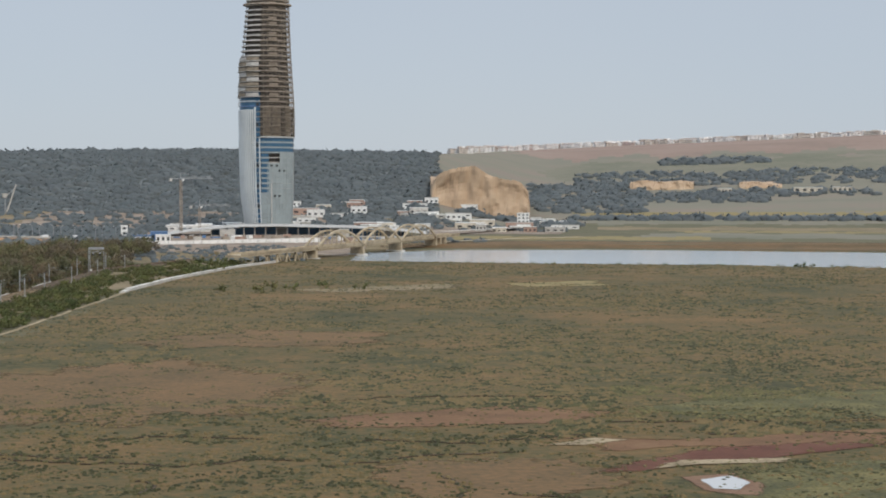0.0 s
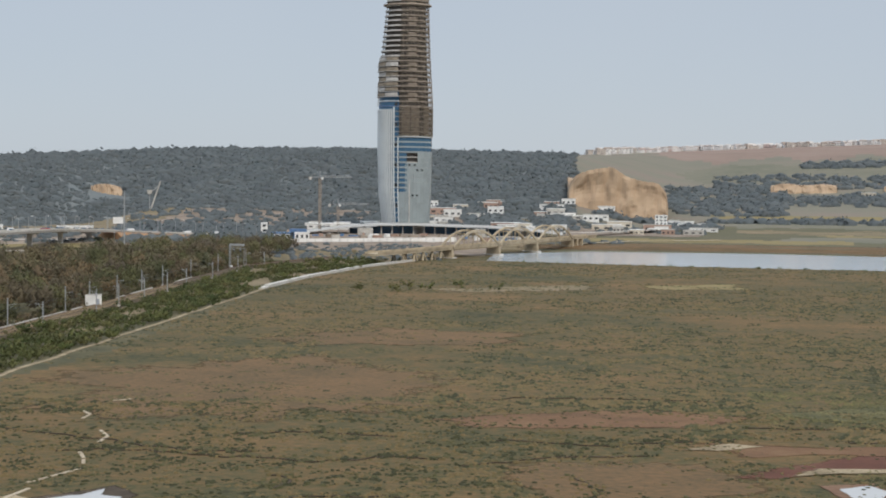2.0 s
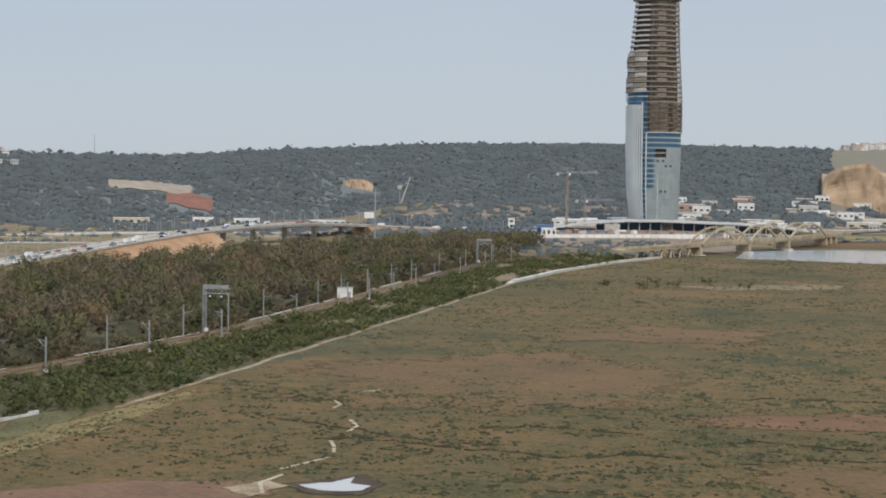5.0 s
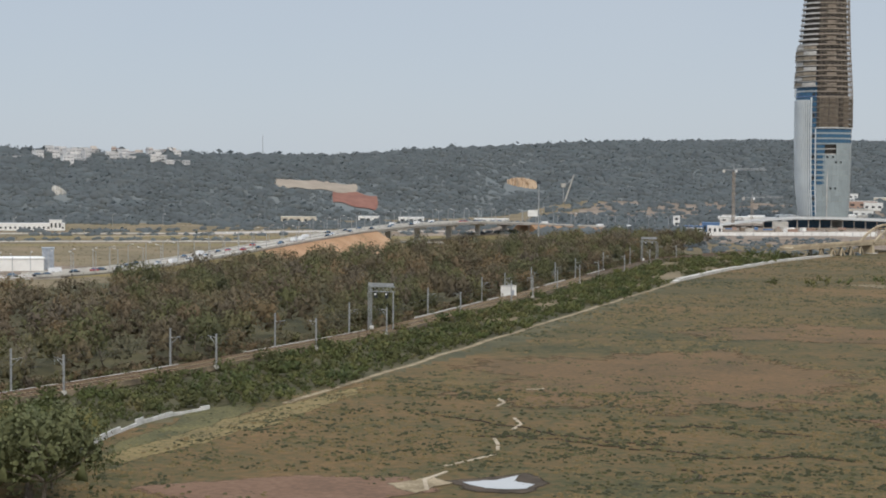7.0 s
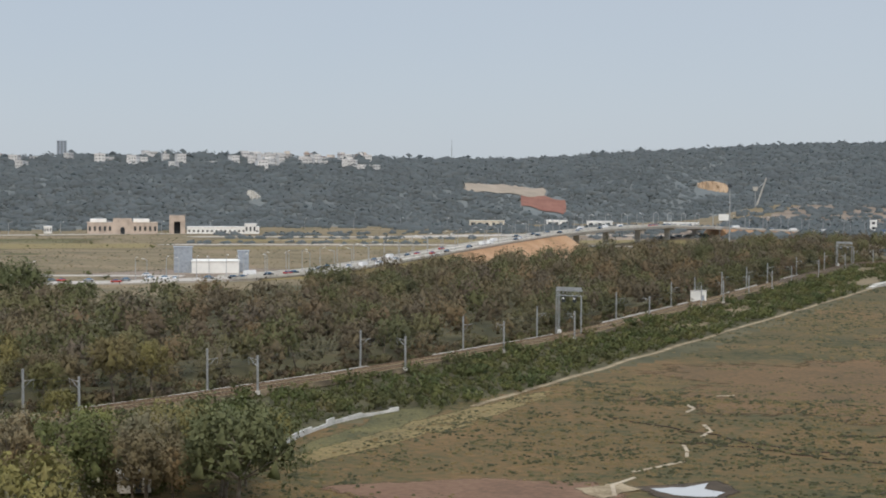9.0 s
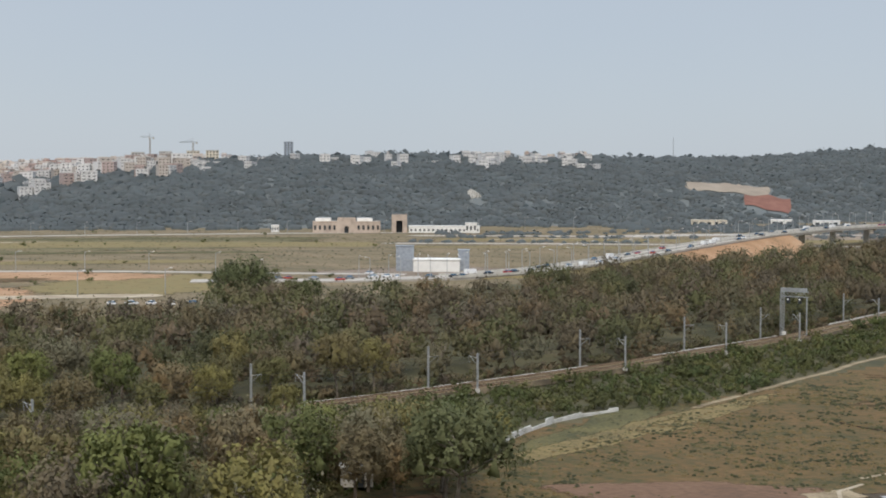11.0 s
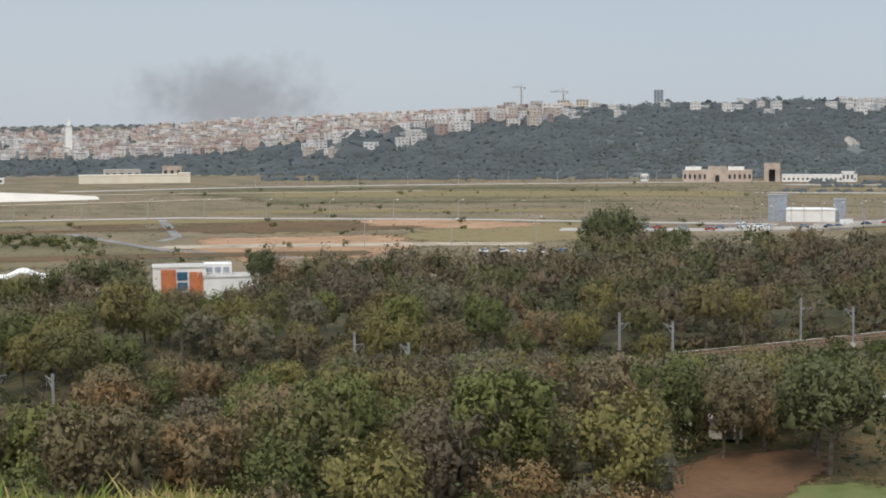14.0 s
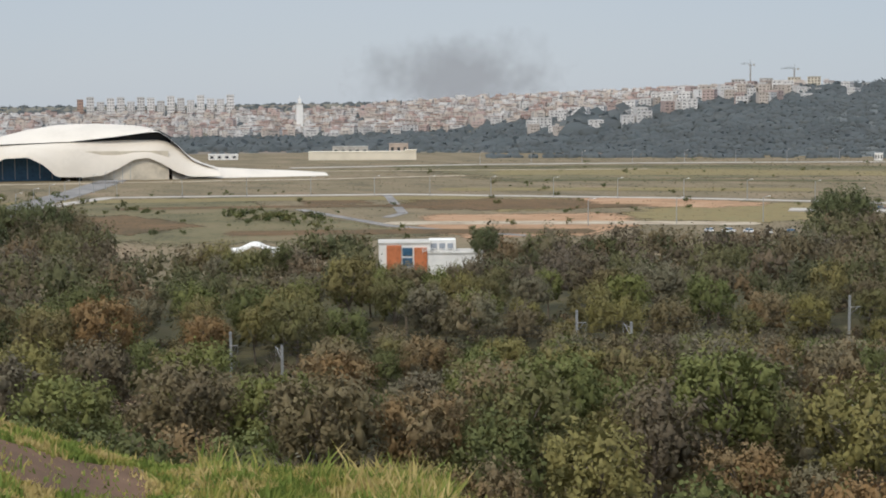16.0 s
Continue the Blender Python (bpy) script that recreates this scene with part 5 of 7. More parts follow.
block("site_office", 11.75, 1180, 5, 5, 5, 11, M_WHITE, "narrow white site tower block", "site office", 1, 3)
block("site_office", 11.15, 1165, 4, 14, 9, 4.5, M_WHITE, "white site office with blue roof", "site office", 4, 2, M_BLUE, parapet=1.2)
block("site_office", 10.5, 1175, 4, 13, 10, 7.5, M_BLUE, "blue-roofed white site hall", "site office", 3, 1, M_BLUE)
block("site_office", 10.35, 1160, 4, 11, 6, 5.5, M_WHITE, "white gabled site hut", "site office", 3, 1)


def tower_crane(az, d, z, tall, jib, back, turn, label, thick=1.7, lattice=True):
    t = thing("tower_crane", polar(az, d, z), label, "tower crane", "tower cranes", turn)
    s = Shape()
    w = thick / 2
    for dx in (-w, w):
        for dy in (-w, w):
            s.box(dx, dy, 0, thick * 0.2, thick * 0.2, tall)
    n = int(tall / (thick * 1.6))
    for k in range(n):
        a, b = tall * k / n, tall * (k + 1) / n
        for sx in (-w, w):
            s.rod((sx, -w, a), (sx, w, b), thick * 0.07, n=4)
            s.rod((-w, sx, a), (w, sx, b), thick * 0.07, n=4)
    part("mast", s, M_SCAF, t, "tan lattice mast")
    j = Shape()
    for y in (-0.7, 0.7):
        j.box(jib / 2, y, tall + 0.6, jib, 0.28, 0.3)
    j.box(jib / 2, 0, tall + 2.0, jib * 0.98, 0.28, 0.3)
    for k in range(int(jib / 2.5)):
        x = k * 2.5
        j.rod((x, -0.7, tall + 0.7), (x + 1.25, 0, tall + 2.1), 0.12, n=4).rod((x + 1.25, 0, tall + 2.1), (x + 2.5, 0.7, tall + 0.7), 0.12, n=4)
    part("jib", j, M_STEEL, t, "grey lattice jib")
    part("counter_jib", Shape().box(-back / 2, 0, tall + 0.6, back, 1.4, 0.5), M_STEEL, t)
    part("counterweight", Shape().box(-back + 1.2, 0, tall - 1.6, 2.2, 1.6, 2.4), M_CONC, t)
    part("cab", Shape().box(1.4, -1.2, tall - 1.2, 1.6, 1.5, 2.0), M_WHITE, t)
    part("tie", Shape().rod((0, 0, tall + 0.5), (0, 0, tall + 6), 0.3, 0.15).rod((0, 0, tall + 6), (jib * 0.6, 0, tall + 2.1), 0.09).rod((0, 0, tall + 6), (-back + 1, 0, tall + 1), 0.09), M_STEEL, t)


tower_crane(9.7, 1330, 4, 48, 32, 11, 40, "tan tower crane with grey jib on the building site")
tower_crane(9.02, 1400, 6, 22, 28, 9, 15, "low second tower crane behind the podium")

# ---- the railway bridge ----
M_BRIDGE = plain("weathered_cream_concrete", (0.38, 0.315, 0.22), 0.9, spread=0.35, scale=0.15)
B0, B1 = Vector((-104, 905, 0)), Vector((0, 1176, 0))
b_len = (B1 - B0).length
b_dir = (B1 - B0).normalized()
bridge = thing("railway_bridge", (B0.x, B0.y, 0), "cream concrete railway bridge with three bowstring arches over the river", "bridge", turn=math.degrees(math.atan2(b_dir.y, b_dir.x)))


def deck_z(s):
    return 6.4 + 2.0 * s / b_len


part("deck", Shape().sweep([(s, 0, deck_z(s) - 1.3) for s in np.linspace(-40, b_len + 25, 30)], 8.6, 1.3), M_BRIDGE, bridge)
for side in (-4.4, 4.4):
    part("parapet", Shape().sweep([(s, side, deck_z(s)) for s in np.linspace(-40, b_len + 25, 30)], 0.3, 1.0), M_BRIDGE, bridge)
supports = [58, 130, 196, 265]
for a, b in zip(supports, supports[1:]):
    mid, half = (a + b) / 2, (b - a) / 2 - 0.8
    for side in (-4.6, 4.6):
        pts = [(mid + half * u, side, deck_z(mid) - 1.0 + 10.2 * (1 - u * u)) for u in np.linspace(-1, 1, 17)]
        arch = part("arch", Shape().sweep(pts, 1.0, 1.2), M_BRIDGE, bridge)
        for u in np.linspace(-0.8, 0.8, 9):
            part("hanger", Shape().box(mid + half * u, side, deck_z(mid), 0.3, 0.3, 9.0 * (1 - u * u)), M_BRIDGE, arch)
    for u in (-0.45, -0.15, 0.15, 0.45):
        part("brace", Shape().box(mid + half * u, 0, deck_z(mid) - 0.6 + 10.2 * (1 - u * u), 0.6, 9.2, 0.6), M_BRIDGE, bridge)
    for s in np.arange(a + 3, b, 3.4):
        part("bracket", Shape().box(float(s), -4.4, deck_z(float(s)) - 2.0, 0.6, 1.4, 1.1), M_BRIDGE, bridge)
for s in supports:
    pier = part("pier", Shape().box(s, 0, -4, 3.2, 10.5, deck_z(s) + 2.8, 0, 0.85), M_BRIDGE, bridge)
    part("footing", Shape().box(s, 0, -4, 7, 14, 4.6, 0, 0.85), M_CONC, pier, "wide dark stained footing")
for s in (-6, 8, 20, 32, 44):
    for side in (-3, 3):
        part("trestle", Shape().rod((s - 3, side * 1.3, -1), (s, side, deck_z(s) - 1.2), 0.7, 0.6, 6).rod((s + 3, side * 1.3, -1), (s, side, deck_z(s) - 1.2), 0.6, 0.5, 6), M_BRIDGE, bridge)
for s in (275, 285):
    part("pier", Shape().box(s, 0, -2, 2, 9, deck_z(s) + 1.2), M_BRIDGE, bridge)
# ---- the plain beyond the wood: fields, roads, lamps, traffic ----
def sector(name, az0, az1, d0, d1, material, label, lift=0.5, seed=0.0, ragged=0.12, kind="structure", category="field", skew=0.0):
    """A field that follows the slope, between two bearings and two distances, with uneven edges."""
    n, m = 40, 8
    v, f = [], []
    for i in range(n + 1):
        a = az0 + (az1 - az0) * i / n
        w = (d1 - d0) * ragged
        e0 = d0 + w * noise.noise((a * 1.3, seed, 0))
        e1 = d1 + w * noise.noise((a * 1.1, seed, 4)) + skew * (1 - i / n)
        e0 += skew * (1 - i / n)
        if i in (0, n):
            e0, e1 = (e0 + e1) / 2 - 1, (e0 + e1) / 2 + 1
        for j in range(m + 1):
            x, y, _ = polar(a, e0 + (e1 - e0) * j / m)
            v.append((x, y, height(x, y) + lift))
    for i in range(n):
        for j in range(m):
            k = i * (m + 1) + j
            f.append((k, k + 1, k + m + 2, k + m + 1) if az1 > az0 else (k, k + m + 1, k + m + 2, k + 1))
    return single(name, Shape().add(v, f), material, label, category, kind=kind)


patch("field", [(-552, 420), (-535, 457), (-477, 465), (-468, 427), (-506, 402)], M_CLAY, "orange bare clay field", 0.08, seed=30, wobble=6, category="field")
patch("field", [(-440, 268), (-500, 312), (-466, 372), (-418, 345), (-392, 300), (-404, 268)], M_CLAY, "orange-brown bare field", 0.08, seed=31, wobble=6, category="field")
patch("field", [(-560, 320), (-590, 372), (-545, 420), (-490, 400), (-520, 335)], M_TANFIELD, "brown stubble with dry grass", 0.07, seed=39, wobble=7, category="field")
patch("field", [(-628, 321), (-620, 346), (-581, 328), (-582, 300)], M_TANFIELD, "tan stubble field", 0.08, seed=32, wobble=5, category="field")
patch("field", [(-560, 172), (-570, 213), (-500, 215), (-480, 180)], M_TANFIELD, "brown grazed field", 0.08, seed=33, wobble=5, category="field")
patch("field", [(-600, 370), (-560, 415), (-500, 400), (-500, 350), (-560, 330)], M_DRY, "dry yellow meadow", 0.06, seed=34, wobble=9, category="field")
patch("field", [(-500, 440), (-450, 490), (-400, 440), (-400, 380), (-450, 360)], M_DRY, "dry yellow-green meadow", 0.06, seed=35, wobble=9, category="field")
patch("field", [(-880, 540), (-800, 760), (-700, 820), (-640, 700), (-700, 500)], M_MEADOW, "broad green meadow", 0.05, seed=36, wobble=14, category="field")
patch("field", [(-640, 200), (-660, 300), (-560, 275), (-430, 262), (-420, 216), (-470, 150)], M_MEADOW, "green meadow with scattered bushes", 0.05, seed=37, wobble=10, category="field")
patch("field", [(-30, 1135), (120, 1132), (330, 1085), (420, 1130), (320, 1190), (60, 1230), (-20, 1180)], M_TANFIELD, "brown ploughed field on the far bank", 0.1, seed=38, wobble=6, category="field")
sector("field", 1.0, -4.5, 1420, 1560, M_SITE, "bare ground by the sheds", 0.3, 7.0)

for k, (a0, a1, d0, d1, m) in enumerate(((17, 37, 930, 950, M_DRY), (18, 38, 985, 1000, M_PAVE), (18, 36, 1040, 1075, M_DRY), (17, 37, 1120, 1140, M_PAVE), (20, 37, 1180, 1240, M_GREEN), (38, 56, 940, 1010, M_DRY), (40, 60, 1060, 1090, M_YELLOWGREEN),
                                         (46, 66, 1010, 1025, M_DRY), (56, 74, 690, 715, M_DRY), (44, 58, 760, 790, M_DRY), (42, 56, 860, 880, M_YELLOWGREEN), (50, 70, 640, 655, M_TANFIELD), (46, 60, 540, 556, M_SAND), (52, 66, 500, 520, M_TANFIELD))):
    sector("field", a0, a1, d0, d1, m, ("thin dry strip across the plain", "pale track strip across the plain", "green strip across the plain")[0 if m is M_DRY else 1 if m in (M_PAVE, M_SAND, M_TANFIELD) else 2], 0.09 + 0.004 * k, 20.0 + k)
strip("road", [(-560, 130, 2), (-610, 176, 2), (-690, 250, 2), (-668, 300, 2), (-630, 375, 2), (-560, 432, 2), (-516, 467, 2), (-455, 500, 2), (-400, 530, 2)], 9, M_PAVE, "pale straight road across the fields", 0.16)
strip("road", [(-560, 150, 2), (-663, 206, 2), (-760, 262, 2), (-871, 321, 2)], 16, M_ASPHALT, "avenue leading to the white hall", 0.2)
strip("track", [(-560, 284, 2), (-463, 270, 2), (-400, 285, 2)], 4.5, M_ASPHALT, "grey dirt track across the fields", 0.14)
strip("track", [(-630, 366, 2), (-516, 307, 2), (-500, 290, 2)], 4, M_ASPHALT, "grey dirt track across the fields", 0.13)
strip("road", [(-960, 480, 2), (-930, 620, 2), (-868, 745, 2), (-800, 850, 2), (-735, 935, 2), (-640, 1040, 2), (-520, 1130, 2)], 14, M_PAVE, "pale road along the foot of the hills", 0.2)
strip("track", [(-900, 470, 2), (-850, 560, 2), (-790, 660, 2)], 8, M_SAND, "pale sandy verge by the hall", 0.14)
strip("track", [(-590, 880, 2), (-540, 960, 2), (-470, 1030, 2)], 7, M_SAND, "pale field edge", 0.14)
strip("track", [(0, 1200, 2.2), (40, 1260, 2.4), (120, 1320, 2.6)], 6, M_SAND, "sandy track on the far bank", 0.3)

# ---- the road that climbs to the viaduct ----
VIA = [(-440, 440, 2.3), (-395, 480, 2.4), (-367, 520, 2.9), (-354, 562, 3.8), (-358, 624, 4.9), (-365, 691, 6.5), (-369, 765, 8.9), (-368, 835, 11.6), (-364, 914, 13.2), (-356, 1005, 13.4), (-336, 1060, 11.6), (-300, 1110, 8.6), (-255, 1170, 6.0)]


def via_point(s):
    """A place along the viaduct road, s from 0 to 1, with its heading."""
    q = s * (len(VIA) - 1)
    i = min(len(VIA) - 2, int(q))
    a, b = Vector(VIA[i]), Vector(VIA[i + 1])
    return a.lerp(b, q - i), (b - a).normalized()


dense = [via_point(s)[0] for s in np.linspace(0, 1, 70)]
strip("viaduct_road", [tuple(p) for p in dense], 17, M_PAVE, "pale dual carriageway climbing to a viaduct", 0.1, thick=1.3)
for side, nm in ((-8.6, "parapet"), (0.0, "median"), (8.6, "parapet")):
    pts = []
    for s in np.linspace(0.16, 1, 60):
        p, d = via_point(s)
        pts.append(p + Vector((d.y, -d.x, 0)) * side)
    single(nm, Shape().sweep(pts, 0.5, 0.95), M_CONC, "pale concrete road barrier", "barrier", kind="structure")
emb = Shape()
emb_s = list(np.linspace(0.18, 0.60, 22))
for s in emb_s:
    p, d = via_point(s)
    n_ = Vector((d.y, -d.x, 0))
    emb.add([p + n_ * (9 + p.z * 1.5) + Vector((0, 0, 1.6 - p.z)), p + n_ * 8.4 - Vector((0, 0, 0.6)), p - n_ * 8.4 - Vector((0, 0, 0.6)), p - n_ * (9 + p.z * 1.5) + Vector((0, 0, 1.6 - p.z))], [])
emb.f = [(4 * i + k, 4 * i + k + 1, 4 * i + k + 5, 4 * i + k + 4) for i in range(len(emb_s) - 1) for k in range(3)] + [(84, 85, 86, 87)]
emb_low, emb_high = Shape(), Shape()
emb_low.v, emb_low.f = emb.v, emb.f[:36]
emb_high.v, emb_high.f = emb.v, emb.f[36:]
single("embankment", emb_low, M_DRY, "dry grassy embankment under the road", "embankment", kind="structure")
single("embankment", emb_high, M_CLAY, "orange earth embankment under the road", "embankment", kind="structure")
viaduct = thing("viaduct_piers", (0, 0, 0), "row of pale concrete piers under the road viaduct", "viaduct")
for s in np.linspace(0.635, 0.81, 5):
    p, d = via_point(s)
    t = math.degrees(math.atan2(d.y, d.x)) - 90
    pier = part("pier", Shape().box(p.x, p.y, 1.2, 3.6, 1.4, p.z - 3.4, t), M_CONC, viaduct)
    part("cap", Shape().box(p.x, p.y, p.z - 2.3, 13, 1.8, 1.1, t), M_CONC, pier)
emb2 = Shape()
e2 = list(np.linspace(0.84, 1.0, 10))
for s in e2:
    p, d = via_point(s)
    n_ = Vector((d.y, -d.x, 0))
    emb2.add([p + n_ * (9 + p.z * 1.2) + Vector((0, 0, 1.6 - p.z)), p + n_ * 8.4 - Vector((0, 0, 0.6)), p - n_ * 8.4 - Vector((0, 0, 0.6)), p - n_ * (9 + p.z) + Vector((0, 0, 1.6 - p.z))], [])
emb2.f = [(4 * i + k, 4 * i + k + 1, 4 * i + k + 5, 4 * i + k + 4) for i in range(9) for k in range(3)] + [(0, 3, 2, 1)]
single("embankment", emb2, M_CLAY, "orange earth embankment at the viaduct's end", "embankment", kind="structure")
patch("cleared_ground", [(-345, 720), (-335, 800), (-290, 835), (-285, 770), (-300, 700)], M_CLAY, "cleared orange ground below the road", 0.08, seed=40, wobble=5)

# ---- street lamps ----
lamp_base = thing("street_lamp", (0, 0, -60), "slim pale steel street lamp with one arm", "street lamp", "street lamps along the roads")
part("pole", Shape().rod((0, 0, 0), (0, 0, 9.0), 0.17, 0.11), M_STEEL, lamp_base)
part("arm", Shape().rod((0, 0, 8.9), (1.8, 0, 9.4), 0.09), M_STEEL, lamp_base)
part("lantern", Shape().box(2.1, 0, 9.3, 0.9, 0.4, 0.2), M_WHITE, lamp_base)


def lamp(x, y, z, turn):
    copy_thing(lamp_base, pose(x, y, z, 0, 0, turn))


first = True
for s in np.linspace(0.1, 1.0, 42):
    p, d = via_point(s)
    n_ = Vector((d.y, -d.x, 0))
    for side, t in ((7.9, 180), (-7.9, 0)):
        q = p + n_ * side
        if first:
            lamp_base.matrix_basis = pose(*q, 0, 0, t)
            first = False
        else:
            lamp(q.x, q.y, q.z, t + math.degrees(math.atan2(d.y, d.x)) - 90)


def along(path, gap, off, turn=0.0):
    left = 0.0
    for a, b in zip(path, path[1:]):
        a, b = Vector((*a, 0)), Vector((*b, 0))
        L = (b - a).length
        d = (b - a).normalized()
        s = left
        while s < L:
            q = a + d * s + Vector((d.y, -d.x, 0)) * off
            lamp(q.x, q.y, height(q.x, q.y), turn)
            s += gap
        left = s - L


along([(-690, 255), (-668, 300), (-630, 375), (-560, 432), (-516, 467), (-455, 500)], 30, 7, 60)
along([(-560, 150), (-663, 206), (-760, 262), (-871, 321)], 34, 10, 100)
along([(-930, 620), (-868, 745), (-800, 850), (-735, 935), (-640, 1040), (-520, 1130)], 38, -9, 60)
along([(-430, 330), (-400, 400), (-420, 450)], 32, 6, 60)
tall = thing("light_mast", polar(16.85, 950, 2), "very tall slim light mast above the wood", "light mast")
part("pole", Shape().rod((0, 0, 0), (0, 0, 39), 0.55, 0.3, 8), M_STEEL, tall)
part("head", Shape().rod((0, 0, 38.6), (0, 0, 40.4), 1.6, 1.2, 10), M_DARK, tall)

board = thing("sign_board", tuple(via_point(0.83)[0] + Vector((12, 0, -2))), "white road sign board on two posts", "sign", turn=20)
part("panel", Shape().box(0, 0, 7, 7, 0.3, 4.5), M_WHITE, board)
for x in (-2.5, 2.5):
    part("post", Shape().rod((x, 0.3, -4), (x, 0.3, 11), 0.2), M_STEEL, board)

# ---- cars ----
M_CAR = [plain("car_white", (0.7, 0.7, 0.7), 0.25, spread=0.05), plain("car_black", (0.03, 0.03, 0.035), 0.25), plain("car_grey", (0.25, 0.26, 0.28), 0.25, 0.4), plain("car_red", (0.35, 0.04, 0.03), 0.3)]
wheel_me = Shape().rod((0, -0.12, 0), (0, 0.12, 0), 0.33, n=10).mesh("wheel", M_TYRE)
car_r = random.Random(3)
CAR_LABEL = ["white car driving on the road", "black car driving on the road", "grey car driving on the road", "red car driving on the road"]


def car(x, y, z, turn, k, van=False):
    t = thing("van" if van else "car", (x, y, z), CAR_LABEL[k] if not van else "white delivery van on the road", "van" if van else "car", "cars on the road", turn)
    L, W = (5.6, 2.0) if van else (4.3, 1.75)
    b = Shape().box(0, 0, 0.3, L, W, 0.55).box(0, 0, 0.85, L * 0.97, W * 0.97, 1.3 if van else 0.12, 0, 0.94)
    part("body", b, M_CAR[k], t)
    part("cabin", Shape().box(-0.2 if not van else 2.0, 0, 0.95, L * (0.55 if not van else 0.25), W * (0.9 if not van else 0.98), 0.52 if not van else 0.7, 0, 0.78), M_GLASS, t, "dark glazed cabin")
    if not van:
        part("roof", Shape().box(-0.2, 0, 1.46, L * 0.42, W * 0.7, 0.06), M_CAR[k], t)
    for dx in (-L * 0.31, L * 0.31):
        for dy in (-W / 2, W / 2):
            part("wheel", wheel_me, M_TYRE, t, at=pose(dx, dy, 0.33))


for s in np.linspace(0.04, 0.97, 66):
    p, d = via_point(s + car_r.uniform(-0.01, 0.01))
    n_ = Vector((d.y, -d.x, 0))
    lane = car_r.choice((-5.6, -2.6, 2.6, 5.6))
    q = p + n_ * lane
    van = car_r.random() < 0.16
    car(q.x, q.y, q.z + 0.12, math.degrees(math.atan2(d.y, d.x)) + (180 if lane < 0 else 0), 0 if van else car_r.choice((0, 1, 1, 1, 2, 2, 3)), van)
for x, y in ((-376, 340), (-372, 345), (-367, 349), (-362, 353), (-357, 358), (-395, 500), (-388, 508), (-420, 470), (-412, 520)):
    car(x, y, height(x, y) + 0.15, car_r.uniform(0, 180), car_r.choice((0, 0, 2)), False)

# ---- buildings on the plain ----
hoard = block("grey_tower_block", 37.07, 690, 2, 8, 5, 11.2, M_GREYPANEL, "plain grey panelled block beside the road", "building", 2, 3, win=M_GREYPANEL)
block("white_hall", 35.88, 690, 2, 21, 14, 5.2, M_WHITE, "low plain white hall beside the road", "building", 0, 1)
block("white_hall", 34.87, 694, 2, 5, 6, 9.2, M_GREYPANEL, "small grey stair tower by the hall", "building", 0, 1)
patch("forecourt", [(-445, 520), (-430, 590), (-360, 600), (-350, 530), (-400, 500)], M_SITE, "pale gravel forecourt with parked cars", 0.07, seed=41, wobble=2)

school = thing("white_orange_building", polar(58.75, 372, 2), "white rendered building with orange panels behind the trees", "building", turn=60)
part("wall", Shape().box(-3.0, 4, -1, 12.5, 10, 9.2), M_WHITE, school)
part("wing", Shape().box(9.5, 3.4, -1, 13.5, 11, 6.8), M_WHITE, school, "lower white wing")
for x, w in ((-5.6, 3.5), (0.9, 3.1)):
    part("panel", Shape().box(x, -1.2, -1, w, 0.5, 8.9 if x < 0 else 8.3), M_ORANGE, school, "orange cladding panel")
for k in range(3):
    part("glazing", Shape().box(-2.3, -1.1, 0.4 + k * 2.5, 2.4, 0.3, 1.9), M_GLASS, school)
part("upper_room", Shape().box(6.4, 5.5, 5.8, 6.5, 6, 3.0), M_WHITE, school, "white upper room")
for k in range(3):
    part("window", Shape().box(4.3 + k * 2.0, 2.45, 6.5, 1.4, 0.2, 1.5), M_GREYPANEL, school)
part("roof_edge", Shape().box(-3, 4, 8.2, 12.8, 10.3, 0.35), M_CONC, school)
part("roof_edge", Shape().box(9.5, 3.4, 5.8, 13.8, 11.3, 0.3), M_CONC, school)
part("rail", Shape().box(5.0, -1.6, 7.0, 7.5, 0.1, 0.12).box(5.0, -1.6, 6.5, 7.5, 0.1, 0.1), M_WHITE, school)
for k in range(6):
    part("rail_post", Shape().box(1.4 + k * 1.45, -1.6, 5.9, 0.1, 0.1, 1.2), M_WHITE, school)

tent = thing("canopy", polar(64.78, 425, 1.5), "white curved tensile canopy roof among the trees", "canopy", turn=64)
roof_s = Shape()
for i in range(13):
    u = -6.6 + 13.2 * i / 12
    z = 2.6 + 2.6 * math.exp(-(u / 3.6) ** 2) + 0.02 * u * u
    roof_s.add([(u, -4, z - 0.9), (u, 0, z), (u, 4, z - 0.4), (u, 4, z - 0.7), (u, 0, z - 0.3), (u, -4, z - 1.2)], [])
roof_s.f = [(6 * i + k, 6 * i + (k + 1) % 6, 6 * i + 6 + (k + 1) % 6, 6 * i + 6 + k) for i in range(12) for k in range(6)]
part("roof", roof_s, M_WHITE, tent, smooth=True)
for x in (-5, 0, 5):
    part("post", Shape().rod((x, -3.4, 0), (x, -3.4, 3.6), 0.15), M_STEEL, tent)

# sandstone gate buildings at the foot of the hills
M_STONE = plain("tan_sandstone", (0.47, 0.385, 0.32), 0.9, scale=0.2)
gate_house = block("gate_house", 39.25, 1190, 2, 52, 16, 8.5, M_STONE, "long tan sandstone gate house with arched doors", "building", 14, 1, win_h=0.4)
part("centre_block", Shape().box(0, -1.5, 0, 14, 14, 11.5), M_STONE, gate_house)
arch_s = Shape().box(0, -8.7, 0, 3.2, 0.5, 4).rod((0, -8.45, 4), (0, -8.95, 4), 1.6, n=16)
part("doorway", arch_s, M_DARK, gate_house)
for x in (-18, 14):
    part("upper_room", Shape().box(x, 1, 8.5, 12, 9, 3.0), M_WHITE, gate_house, "white upper room")
